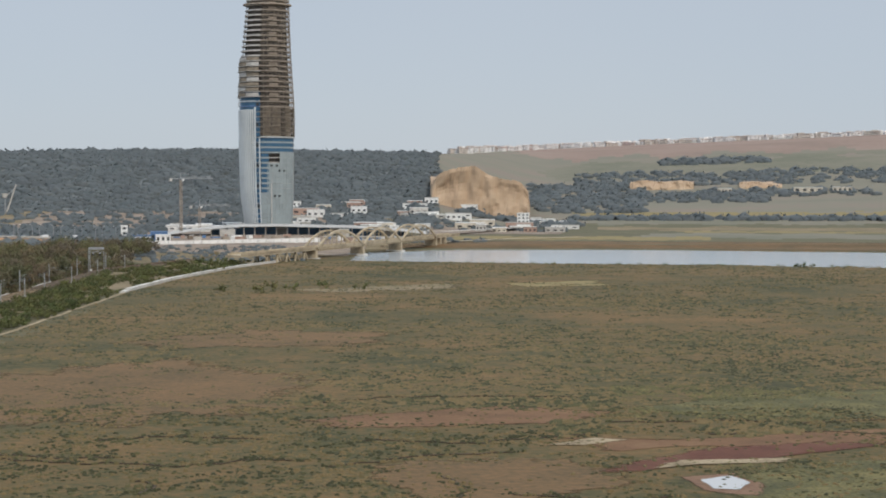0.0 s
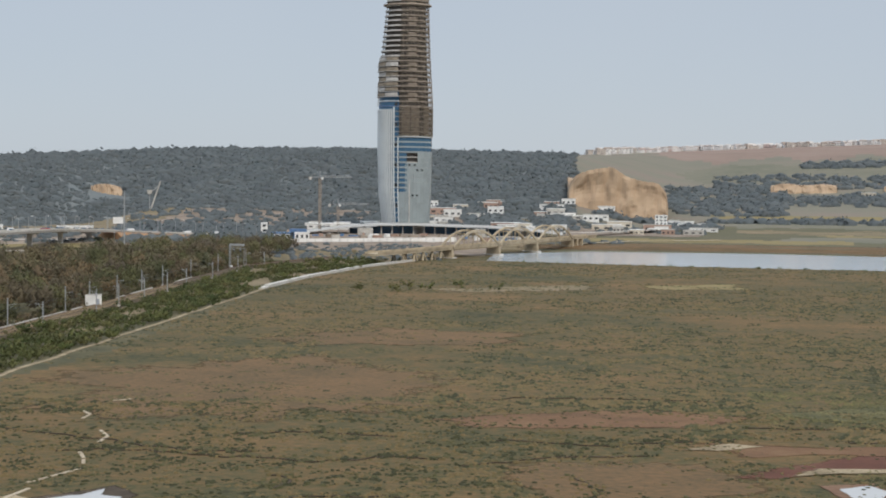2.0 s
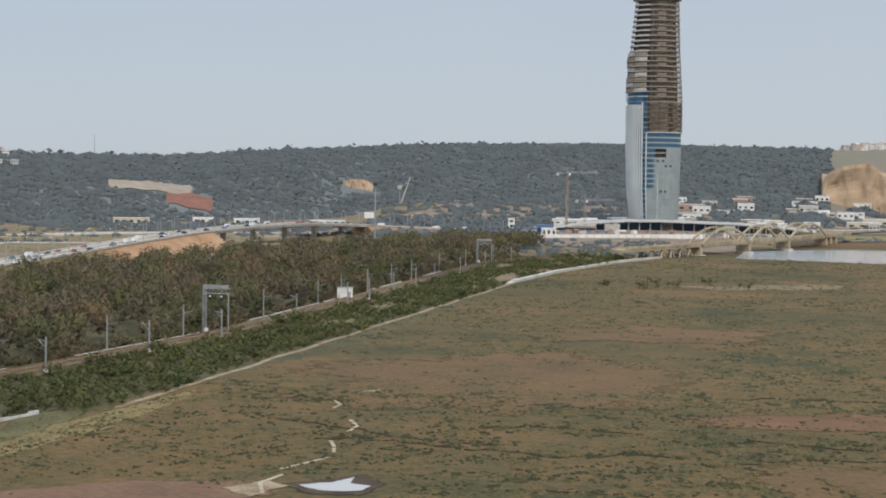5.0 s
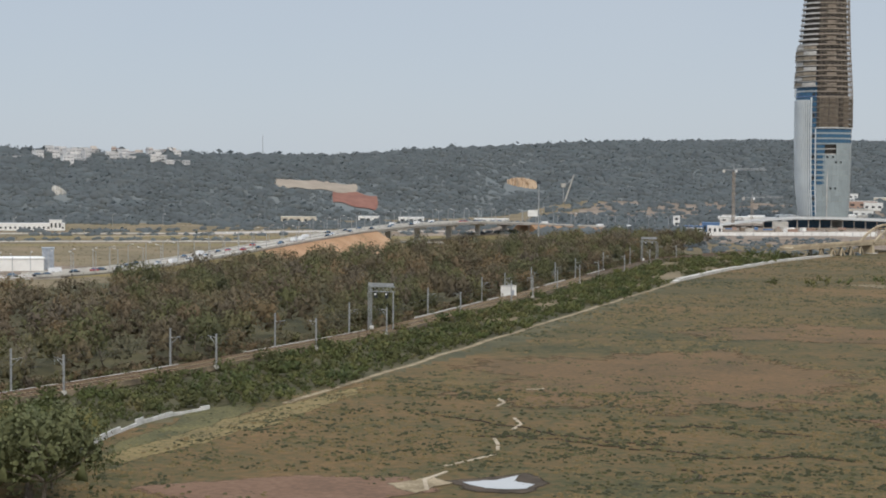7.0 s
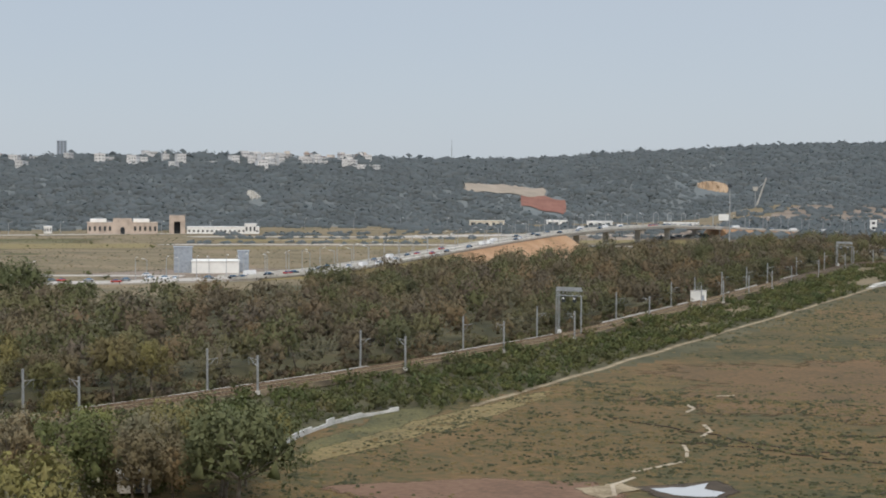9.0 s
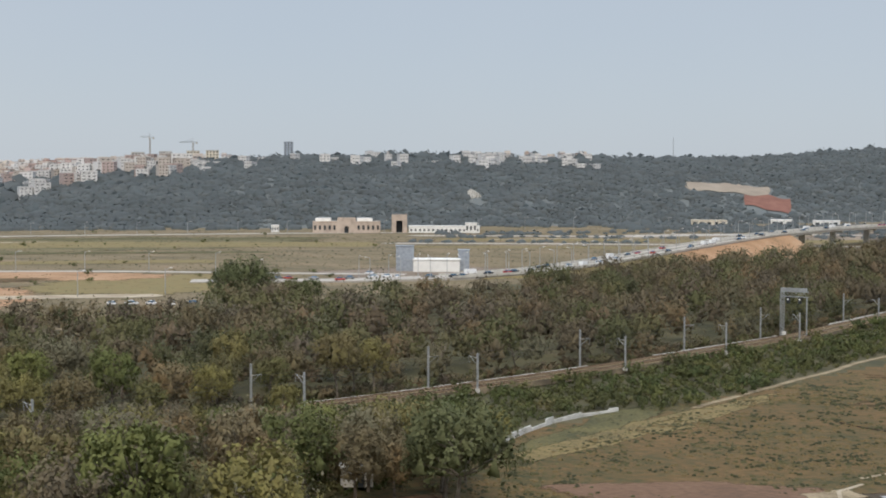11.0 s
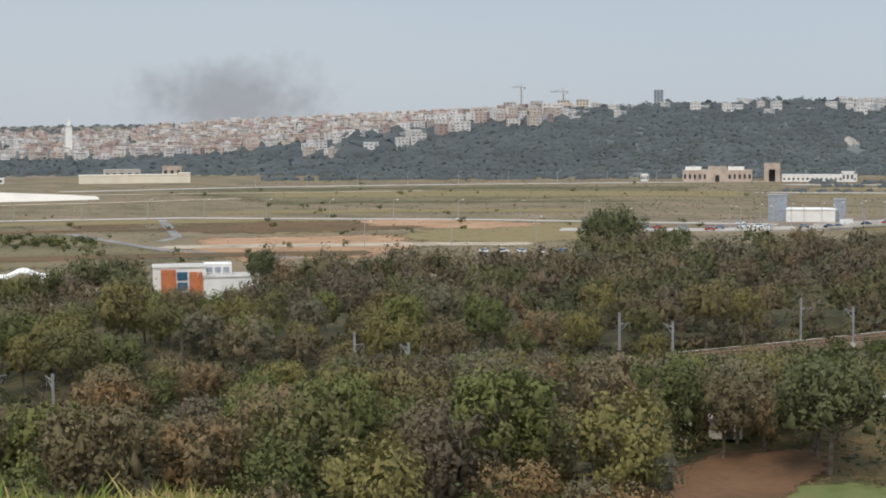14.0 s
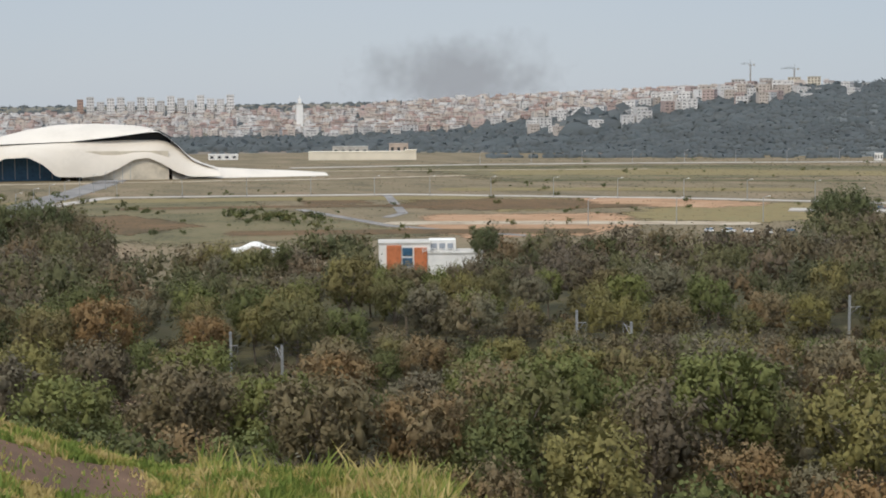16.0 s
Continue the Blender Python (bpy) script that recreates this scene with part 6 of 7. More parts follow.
for i in range(9):
    part("merlon", Shape().box(-6 + i * 1.5, -8.2, 11.5, 0.8, 0.6, 0.8), M_STONE, gate_house)
gate = thing("monumental_gate", polar(37.28, 1190, 2), "square tan stone gate with a tall arch", "gate", turn=37.28)
part("pier", Shape().box(-4.2, 0, 0, 3.6, 7, 12), M_STONE, gate)
part("pier", Shape().box(4.2, 0, 0, 3.6, 7, 12), M_STONE, gate)
part("lintel", Shape().box(0, 0, 9.5, 12, 7.2, 4.3), M_STONE, gate)
part("recess", Shape().box(0, 2.5, 0, 5, 0.5, 9.5), M_DARK, gate)
for i in range(7):
    part("merlon", Shape().box(-5.2 + i * 1.74, -3.2, 13.8, 0.9, 0.7, 0.9), M_STONE, gate)
block("white_wing", 35.6, 1195, 2, 55, 12, 5.0, M_WHITE, "long low white building with dark window band", "building", 16, 1, win_h=0.3)
block("white_wing", 34.6, 1192, 2, 9, 8, 7.5, M_WHITE, "small white pavilion beside the gate", "building", 3, 1)
block("long_cream_hall", 60.8, 1240, 2, 84, 16, 6.3, M_BRIGHT, "long plain cream hall on the plain", "building", 0, 1)
block("long_cream_hall", 58.95, 1240, 2, 9, 14, 7.5, M_BRIGHT, "cream end block of the long hall", "building", 0, 1)
for az, d, w, h, m in ((61.2, 1300, 30, 9, M_CONC), (59.4, 1310, 16, 11, M_STONE), (41.9, 1210, 6, 5, M_WHITE), (65.9, 1270, 24, 4, M_WHITE), (21.6, 1330, 22, 5, M_WHITE),
                       (23.2, 1350, 18, 5, M_WHITE), (18.6, 1340, 30, 4, M_WHITE), (25.8, 1320, 30, 5, M_CREAM)):
    block("service_building", az, d, height(*polar(az, d)[:2]), w, 12, h, m, "low service building at the foot of the hill", "building", max(3, w // 6), 1)

# scattered bushes and single trees on the plain
pr = np.random.default_rng(77)
plain_spots = []
for _ in range(55):
    x, y = pr.uniform(-700, -400), pr.uniform(170, 520)
    plain_spots.append((x, y, float(pr.uniform(0.4, 1.2)), int(pr.integers(0, 8))))
for _ in range(30):
    x, y = pr.uniform(-900, -560), pr.uniform(480, 900)
    plain_spots.append((x, y, float(pr.uniform(0.5, 1.2)), int(pr.integers(0, 8))))
for _ in range(60):
    x, y = pr.uniform(-720, -560), pr.uniform(160, 230)
    plain_spots.append((x, y, float(pr.uniform(0.7, 1.6)), int(pr.integers(0, 8))))
for _ in range(22):
    x, y = pr.normal(-505, 16), pr.normal(248, 8)
    plain_spots.append((x, y, float(pr.uniform(1.0, 1.9)), int(pr.integers(0, 8))))
for _ in range(70):
    x = pr.uniform(-40, 330)
    plain_spots.append((x, float(near_shore(x)) - pr.uniform(5, 14), float(pr.uniform(0.35, 0.7)), int(pr.integers(0, 8))))
for az, d in ((6.9, 640), (6.3, 655), (5.6, 660), (4.5, 668), (3.0, 660), (-13.2, 870), (8.1, 655)):
    x, y, _ = polar(az, d)
    plain_spots.append((x, y, 1.6, int(pr.integers(0, 8))))
mass("field_bushes", plain_spots, bush, M_LEAFBUSH, "small dark bushes scattered over fields and banks", "bushes")
for az, d, s, k in ((43.1, 478, 1.5, 4), (43.7, 470, 1.25, 0), (42.4, 486, 1.3, 1), (41.3, 470, 0.9, 5), (40.6, 475, 0.8, 2), (39.6, 480, 0.85, 3), (51.6, 395, 1.0, 3), (54.2, 385, 1.0, 1), (49.6, 410, 0.95, 3), (52.3, 390, 0.8, 1), (47.4, 420, 0.8, 3),
                    (61.6, 375, 1.1, 1), (56.2, 372, 1.0, 5), (72.5, 470, 1.2, 0), (73.6, 460, 1.3, 4), (71.6, 480, 0.9, 5), (74.3, 430, 1.2, 1), (56.2, 335, 0.8, 1), (61.3, 340, 0.8, 3), (58.1, 336, 0.55, 3), (59.3, 342, 0.5, 1), (60.2, 330, 0.55, 3)):
    x, y, _ = polar(az, d)
    place_tree(x, y, k, s, az * 50, "trees at the wood's far edge", 0.3, "dark rounded tree standing above the wood's edge", True)
for az, d, s, k in ((57.3, 318, 0.72, 1), (58.0, 322, 0.66, 3), (58.7, 316, 0.72, 1), (59.5, 324, 0.62, 3), (60.3, 314, 0.74, 1), (60.7, 330, 0.75, 3), (57.0, 300, 0.8, 0), (58.3, 296, 0.75, 4), (59.1, 301, 0.8, 1), (60.0, 295, 0.75, 4),
                    (57.8, 288, 0.9, 3), (60.5, 300, 0.8, 1), (59.6, 286, 0.8, 0), (63.6, 360, 0.7, 1), (64.3, 366, 0.62, 3), (65.0, 358, 0.66, 1), (65.7, 364, 0.7, 3), (66.3, 352, 0.8, 4), (64.0, 344, 0.8, 0), (65.2, 342, 0.75, 4), (66.1, 340, 0.75, 1)):
    x, y, _ = polar(az, d)
    place_tree(x, y, k, s * 1.2, az * 50, "young trees before the buildings", 0.3, "low young tree in front of a white building")
# ---- the white hall of flowing shells ----
M_SHELL = plain("cream_white_shell", (0.64, 0.585, 0.505), 0.5, spread=0.08, scale=0.05)
hall = thing("theatre", polar(70.5, 950, 4.0), "large cream-white theatre of flowing curved shells", "theatre", turn=70.5)


def shell(name, us, front, top, depth0, depth1, label, sharp=1.0):
    """A curved shell: for each u it rises from its front edge over the ridge to the ground behind."""
    s = Shape()
    n = 14
    for u in us:
        zf, zt = front(u), top(u)
        for j in range(n + 1):
            t = j / n
            v = depth0 + (depth1 - depth0) * t
            z = zf + (zt - zf) * math.sin(math.pi / 2 * min(1, t / 0.45)) ** sharp if t < 0.45 else zt * (1 - ((t - 0.45) / 0.55) ** 2.2)
            s.add([(u, v, z)], [])
    s.f = [(i * (n + 1) + j, (i + 1) * (n + 1) + j, (i + 1) * (n + 1) + j + 1, i * (n + 1) + j + 1) for i in range(len(us) - 1) for j in range(n)]
    return part(name, s, M_SHELL, hall, label, smooth=True)


def tab(u, us, zs):
    t = float(np.interp(u, us, zs))
    return t - 4.0


U_TOP, Z_TOP = [-120, -90, -55, -38, -22, 1, 24, 33, 40, 48, 56, 64, 72, 90], [6, 15, 27.6, 31.8, 34.3, 35, 33.6, 32.0, 29, 22.2, 14.6, 10.3, 7.8, 6.4]
us_roof = list(np.linspace(-120, 72, 80))
shell("roof_shell", us_roof, lambda u: tab(u, [-120, -80, -55, -13, 10, 30, 37, 44, 56, 72], [5, 16, 23.4, 24.8, 27.2, 29.8, 30.2, 25.0, 13.0, 6.8]), lambda u: tab(u, U_TOP, Z_TOP), -30, 46, "upper roof shell")
low_top = lambda u: tab(u, [-120, -80, -55, -13, 20, 36, 42, 48, 56, 64, 72], [4.8, 15.6, 22.6, 24.3, 25.4, 25.2, 24.0, 20.6, 13.6, 9.4, 7.2])
low_bot = lambda u: tab(u, [-120, -64, -58, -52, -38, -30, -22, -6, 4, 12, 22, 30, 38, 46, 54], [3, 3.4, 10, 15.4, 16, 12, 4.6, 4.2, 5.0, 8.5, 14.0, 15.0, 11.5, 6.5, 3.6])
band = Shape()
us_low = list(np.linspace(-120, 72, 90))
for u in us_low:
    for t in (0, 0.25, 0.5, 0.75, 1.0):
        z = low_bot(u) + (low_top(u) - low_bot(u)) * t
        band.add([(u, -36 + 8 * t ** 1.5 + 2.5 * math.sin(u * 0.05), z)], [])
    band.add([(u, -18, low_top(u) - 1.0)], [])
band.f = [(i * 6 + j, i * 6 + 6 + j, i * 6 + 7 + j, i * 6 + 1 + j) for i in range(len(us_low) - 1) for j in range(5)]
part("lower_shell", band, M_SHELL, hall, "lower front shell with swept openings", smooth=True)
# deep dark lens between the two shells
lens = Shape()
us_l = list(np.linspace(-14, 44, 24))
for u in us_l:
    lens.add([(u, -22, low_top(u) - 1.5), (u, -20, tab(u, [-14, 10, 30, 37, 44], [26.5, 29, 31, 31, 27]))], [])
lens.f = [(2 * i, 2 * i + 2, 2 * i + 3, 2 * i + 1) for i in range(23)]
part("glazing", lens, M_DARK, hall, "dark recessed glazing")
part("glazing", Shape().box(-42, -24, -2, 44, 0.6, 18), M_GLASS, hall, "blue-grey glass wall")
part("recess_wall", Shape().box(17, -31.5, -2, 50, 0.6, 17), M_CREAM, hall, "cream wall inside the opening")
part("recess_wall", Shape().box(-4, -30, -2, 14, 0.6, 5.2), M_DARK, hall, "low dark opening")
for k in range(6):
    part("mullion", Shape().box(-60 + k * 7, -24.5, -1, 0.4, 0.4, 17), M_STEEL, hall)
tail = Shape()
us_t = list(np.linspace(44, 140, 50))
for u in us_t:
    z = tab(u, [44, 50, 60, 72, 100, 125, 140], [20, 17, 11.4, 7.6, 6.0, 4.6, 3.2])
    w = float(np.interp(u, [44, 72, 110, 140], [26, 15, 11, 5]))
    tail.add([(u, -w - 6, -2), (u, -w * 0.7, z * 0.85), (u, 0, z), (u, w, z * 0.8), (u, w + 8, -2)], [])
tail.f = [(5 * i + j, 5 * i + 5 + j, 5 * i + 6 + j, 5 * i + 1 + j) for i in range(49) for j in range(4)]
part("tail_ramp", tail, M_SHELL, hall, "long low tail running out over the ground", smooth=True)
strip("forecourt_path", [polar(74.5, 880, 2), polar(68, 885, 2), polar(62, 900, 2), polar(57, 935, 2)], 9, M_SAND, "pale paved edge before the theatre", 0.2, category="path")

# ---- quarry faces and bare slopes ----
def cliff(name, az0, az1, d, zs0, zs1, back, label, material=M_QUARRY, rough=6.0, seed=0.0):
    """A worn face: a fluted front rising from base to lip, and a top that runs back into the hill."""
    n, m = 46, 12
    s = Shape()
    for i in range(n + 1):
        a = az0 + (az1 - az0) * i / n
        e = math.sin(math.pi * i / n) ** 0.16
        lip = zs0 + (zs1(i / n) - zs0) * e
        low = min(zs0 - 8, height(*polar(a, d)[:2]) - 4)
        for j in range(m + 1):
            t = j / m
            dd = d + 22 * t + rough * noise.noise((i * 0.2, t * 2.6, seed)) + 1.6 * noise.noise((i * 0.5, t * 7, seed))
            s.add([polar(a, dd, low + (lip - low) * t + 1.5 * noise.noise((i * 0.8, t * 3, seed + 3)))], [])
        x, y, _ = polar(a, d + back)
        s.add([(x, y, max(height(x, y) - 1, lip - 2))], [])
    k = m + 2
    s.f = [(i * k + j, i * k + j + 1, (i + 1) * k + j + 1, (i + 1) * k + j) for i in range(n) for j in range(m + 1)]
    return single(name, s, material, label, "quarry", kind="structure")


cliff("quarry_face", 0.5, -3.25, 1740, 22, lambda t: float(np.interp(t, [0, 0.08, 0.45, 0.6, 0.75, 0.9, 1], [62, 70, 71, 60, 57, 59, 50])), 300, "tall tan sand quarry face in the hillside", rough=9, seed=1)
cliff("quarry_face", -6.9, -9.3, 2260, 42, lambda t: 57 + 2 * math.sin(t * 9), 160, "pale tan sand heap of a quarry", seed=2)
cliff("quarry_face", -10.9, -12.5, 2260, 42, lambda t: 58 - 8 * t, 140, "pale tan sand heap of a quarry", seed=3)
cliff("quarry_face", 34.75, 34.2, 1398, 22, lambda t: 37 - 7 * t, 34, "pale eroded rock scar in the wooded hillside", M_CONC, seed=7)
sector("red_slope", 24.55, 22.85, 1482, 1560, M_REDSLOPE, "dark red bare earth slope", 0.8, 31.0, 0.25, category="slope")
sector("sand_slope", 26.7, 23.6, 1556, 1606, M_TERRACE, "pale sand terrace above the red slope", 0.9, 32.0, 0.3, category="slope", skew=-48)
cliff("quarry_face", 18.05, 16.9, 1830, 31, lambda t: 47 - 3 * t, 60, "small tan quarry face in the wood", seed=6)

# ---- sheds round the building site and below the quarry ----
shed_r = random.Random(9)
SHED_MATS = [M_WHITE, M_CREAM, M_CONC, M_TERRA, M_WHITE]
SHED_LABEL = ["white industrial shed with flat roof", "cream industrial shed with flat roof", "grey concrete shed with flat roof", "reddish brick shed with pale roof", "white low workshop with flat roof"]
for k in range(64):
    az = shed_r.uniform(-4.8, 5.6) if k % 4 else shed_r.uniform(5.6, 10.4)
    d = shed_r.uniform(1480, 1760) if k % 4 else shed_r.uniform(1440, 1500)
    m = shed_r.randrange(5) if k % 4 else 0
    block("shed", az, d, height(*polar(az, d)[:2]), shed_r.uniform(8, 30), 12, shed_r.uniform(3.5, 7.5), SHED_MATS[m], SHED_LABEL[m], "shed", 3, 1, M_WHITE if shed_r.random() < 0.6 else M_CONC, "sheds behind the building site", win_h=0.3)
block("office_block", -3.0, 1650, height(*polar(-3.0, 1650)[:2]), 13, 12, 14, M_WHITE, "white square office block below the quarry", "building", 3, 4)
for az, w in ((-10.4, 20), (-13.4, 40), (-14.6, 26)):
    block("shed", az, 2200, height(*polar(az, 2200)[:2]), w, 12, 7, M_CREAM, "cream industrial shed with flat roof", "shed", 4, 1, M_WHITE, "sheds behind the building site")
# clutter of the building site: stacked material and containers
for k in range(46):
    az, d = shed_r.uniform(0.5, 10.5), shed_r.uniform(1200, 1275)
    x, y, _ = polar(az, d)
    single("container", Shape().box(0, 0, -0.3, shed_r.uniform(3, 9), 2.6, shed_r.uniform(1.2, 3.2)), shed_r.choice([M_CONC, M_TERRA, M_WHITE, M_BLUE, M_SITE, M_SCAF]), "site container or stacked material on bare soil", "container", "site containers",
           at=pose(x, y, height(x, y), 0, 0, shed_r.uniform(0, 180)))
strip("road", [polar(3.5, 1420, 6), polar(0, 1400, 5), polar(-3, 1560, 5), polar(-4.5, 1750, 5)], 12, M_PAVE, "pale site road", 0.4)
conveyor = thing("quarry_conveyor", polar(15.72, 1700, 19), "pale slanted quarry conveyor before the wood", "conveyor", turn=15.7)
part("boom", Shape().rod((-5, 0, 0), (5, 0, 30), 1.0, 0.7, 6), M_CONC, conveyor)
part("strut", Shape().rod((-6, 0, 17), (3, 0, 25), 0.6, 0.5, 6), M_STEEL, conveyor)
part("hopper", Shape().box(-6.5, 0, 16, 4.5, 4, 4.5, 0, 1.3), M_CONC, conveyor)
part("leg", Shape().rod((-6.5, 0, -2), (-6.5, 0, 16), 0.5, 0.5, 6), M_STEEL, conveyor)

# ---- towns on the hills ----
house_r = np.random.default_rng(55)
# plaster tones of the far houses, muted by distance haze put into the colours
HAZED_WALLS = [plain("white_plaster", (0.64, 0.62, 0.60), 0.85, vary=0.3), plain("cream_wall", (0.52, 0.47, 0.42), 0.85, vary=0.3), plain("pinkish_plaster", (0.43, 0.34, 0.31), 0.85, vary=0.3), plain("sand_plaster", (0.48, 0.42, 0.37), 0.85, vary=0.3)]
HOUSE_LABEL = ["white flat-roofed house on the hillside", "cream flat-roofed house on the hillside", "pinkish plastered house on the hillside", "sand-coloured house on the hillside"]
town = []
for _ in range(4200):
    az = house_r.uniform(44.5, 76.5)
    foot, top = np.interp(az, FOOT_AZ, FOOT_D), np.interp(az, TOP_AZ, TOP_D)
    lo = np.interp(az, [44, 46, 48, 52, 56, 77], [top - 150, 1640, 1620, 1740, 1800, 1780])
    town.append((az, house_r.uniform(lo, top + 40)))
placed, grid = [], {}
for az, d in town:
    x, y, _ = polar(az, d)
    i, j = int(x // 17), int(y // 17)
    if any((x - a) ** 2 + (y - b) ** 2 < 230 for di in (-1, 0, 1) for dj in (-1, 0, 1) for a, b in grid.get((i + di, j + dj), ())):
        continue
    grid.setdefault((i, j), []).append((x, y))
    placed.append((az, d))
for _ in range(72):
    az = house_r.uniform(29.5, 44.5) if house_r.random() < 0.5 else house_r.uniform(29.7, 34.8)
    if 27.5 < az < 29:
        continue
    top = np.interp(az, TOP_AZ, TOP_D)
    placed.append((az, top - house_r.uniform(-20, 150)))
for _ in range(46):
    az = house_r.uniform(45.5, 54.5)
    placed.append((az, house_r.uniform(1560, 1720)))
placed.sort(key=lambda p: p[1])
near_houses, rest = placed[:150], placed[150:1020]
for az, d in near_houses:
    k = int(house_r.choice(4, p=[0.45, 0.25, 0.15, 0.15]))
    st = int(house_r.integers(2, 4))
    crest = az < 45
    if crest:
        k, st = 0, int(house_r.integers(1, 3))
    elif d < 1725:
        k = 0 if k < 2 else k
    block("house", az, d, height(*polar(az, d)[:2]) + (float(house_r.uniform(0.5, 4)) if crest else 4.5 if d < 1725 else 0), float(house_r.uniform(6, 11) if crest else house_r.uniform(9, 17)), 9 if crest else 11, 3.1 * st, HAZED_WALLS[k], HOUSE_LABEL[k], "house", 3, st, None, "houses on the hill", 0.6, az + float(house_r.uniform(-35, 35)), win_h=0.3)


def joined_houses(places, name, label, tall=(2, 4), wide=(9, 18), shares=(0.46, 0.22, 0.17, 0.15)):
    """Far houses that nobody could count, with roofs and window rows, in one mesh for each colour of wall."""
    shapes, panes, tops = [Shape() for _ in HAZED_WALLS], Shape(), Shape()
    for az, d in places:
        x, y, _ = polar(az, d)
        z = height(x, y)
        w, h = house_r.uniform(*wide), 3.1 * house_r.integers(*tall)
        t = az + float(house_r.choice((-22, -12, 12, 24))) + house_r.uniform(-6, 6)
        k = int(house_r.choice(4, p=shares))
        c, s = math.cos(radians(t)), math.sin(radians(t))

        def at(u, v):
            return x + u * c - v * s, y + u * s + v * c
        shapes[k].box(x, y, z - 4, w, 11, h + 4, t)
        part_w = w * house_r.uniform(0.3, 0.5)
        shapes[k].box(*at((w - part_w) / 2 * house_r.choice((-1, 1)), 1.5), z + h, part_w, 6, 2.7, t)
        if house_r.random() < 0.6:
            tops.box(x, y, z + h, w + 0.5, 11.5, 0.55, t)
        for st in range(int(h / 3.1)):
            if house_r.random() < 0.5:
                panes.box(*at(w * house_r.uniform(-0.1, 0.1), -5.55), z + st * 3.1 + 1.0, w * house_r.uniform(0.4, 0.75), 0.3, 1.1, t)
            else:
                for b in (-0.28, 0.05, 0.3):
                    panes.box(*at(w * b, -5.55), z + st * 3.1 + 0.9, w * house_r.uniform(0.08, 0.16), 0.3, 1.3, t)
            panes.box(*at(w / 2 + 0.05, -1.5), z + st * 3.1 + 0.9, 0.3, 2.6, 1.4, t)
            panes.box(*at(-w / 2 - 0.05, -1.5), z + st * 3.1 + 0.9, 0.3, 2.6, 1.4, t)
    for k, sh in enumerate(shapes):
        if sh.v:
            single(name, sh, HAZED_WALLS[k], label + (" in white", " in cream", " in pink", " in sand")[k], "town", kind="stuff")
    single(name + "_roofs", tops, M_ROOF, "red-brown roof edges of the far town", "roofs", kind="stuff")
    single(name + "_windows", panes, M_PANE, "dark windows of the far town", "windows", kind="stuff")


M_ROOF = surface("faded_red_roof", [(0.20, 0.105, 0.080), (0.26, 0.15, 0.115), (0.30, 0.21, 0.17)], 0.02, 0.9, 0, 6, where="World", cells=16)
M_PANE = plain("dull_window", (0.20, 0.19, 0.19), 0.5)
joined_houses(rest, "far_town", "dense flat-roofed town houses on the plateau")
right_town = []
for _ in range(620):
    az = float(house_r.uniform(-18, 3.2))
    top = float(np.interp(az, TOP_AZ, TOP_D))
    if az > -0.5:
        right_town.append((az, top + float(house_r.uniform(200, 500)) if az < 0.8 else top + 20))
    else:
        right_town.append((az, top - float(house_r.uniform(-40, 220))))
joined_houses([p for p in right_town if p[0] < -0.2], "plateau_town", "distant white town blocks along the plateau", (2, 4), (12, 32), (0.75, 0.15, 0.05, 0.05))

# tall blocks and landmarks of the town
for i in range(16):
    az = 71.0 - i * 0.36
    block("apartment_block", az, 2320, height(*polar(az, 2320)[:2]) + 4, 11 if i else 9, 14, 24 + 4 * math.sin(i * 2.2), HAZED_WALLS[0] if i else M_TERRA, "white slab apartment block in a row" if i else "dark red apartment block end", "apartment block", 3, 6, None, "apartment blocks", win_h=0.4)
minaret = thing("minaret", polar(63.06, 1900, height(*polar(63.06, 1900)[:2])), "square white minaret above the town roofs", "minaret", turn=63)
zm = 57.5 - height(*polar(63.06, 1900)[:2])
part("shaft", Shape().box(0, 0, -3, 8, 8, zm * 0.82 + 3), M_WHITE, minaret)
part("lantern", Shape().box(0, 0, zm * 0.82, 4.4, 4.4, zm * 0.14).rod((0, 0, zm * 0.96), (0, 0, zm + 3), 0.5, 0.1), M_WHITE, minaret)
part("cornice", Shape().box(0, 0, zm * 0.8, 9, 9, 1.0), M_CONC, minaret)
block("high_rise", 41.4, 2500, 70, 15, 12, 34, M_GREYPANEL, "grey high-rise beyond the hill", "high-rise", 3, 9)
for az in (44.2, 44.9, 45.9, 46.9):
    z = height(*polar(az, 1830)[:2])
    block("unfinished_block", az, 1830, z + 3, 15, 12, 13, M_CREAM if az < 45 else M_SLAB, "unfinished brick apartment block on the hill", "apartment block", 4, 4, M_SLAB)
tower_crane(46.46, 2000, 60, 36, 14, 6, 200, "thin dark tower crane above the town", 1.2)
tower_crane(44.9, 2000, 60, 30, 30, 9, 170, "thin dark tower crane with level jib", 1.2)
ant = thing("antenna", polar(27.13, 1800, height(*polar(27.13, 1800)[:2])), "thin red and white radio mast on the skyline", "antenna")
part("mast", Shape().rod((0, 0, 0), (0, 0, 28), 0.5, 0.25, 5), M_STEEL, ant)

# ---- smoke over the town: a thin grey veil far beyond it ----
M_SMOKE = bpy.data.materials.new("thin_smoke")
M_SMOKE.use_nodes = True
sn, sl = M_SMOKE.node_tree.nodes, M_SMOKE.node_tree.links
sb = sn["Principled BSDF"]
sb.inputs["Base Color"].default_value, sb.inputs["Roughness"].default_value = (0.24, 0.24, 0.26, 1), 1.0
sb.inputs["Specular IOR Level"].default_value = 0.0
tc, mp = sn.new("ShaderNodeTexCoord"), sn.new("ShaderNodeMapping")
sl.new(tc.outputs["Object"], mp.inputs["Vector"])
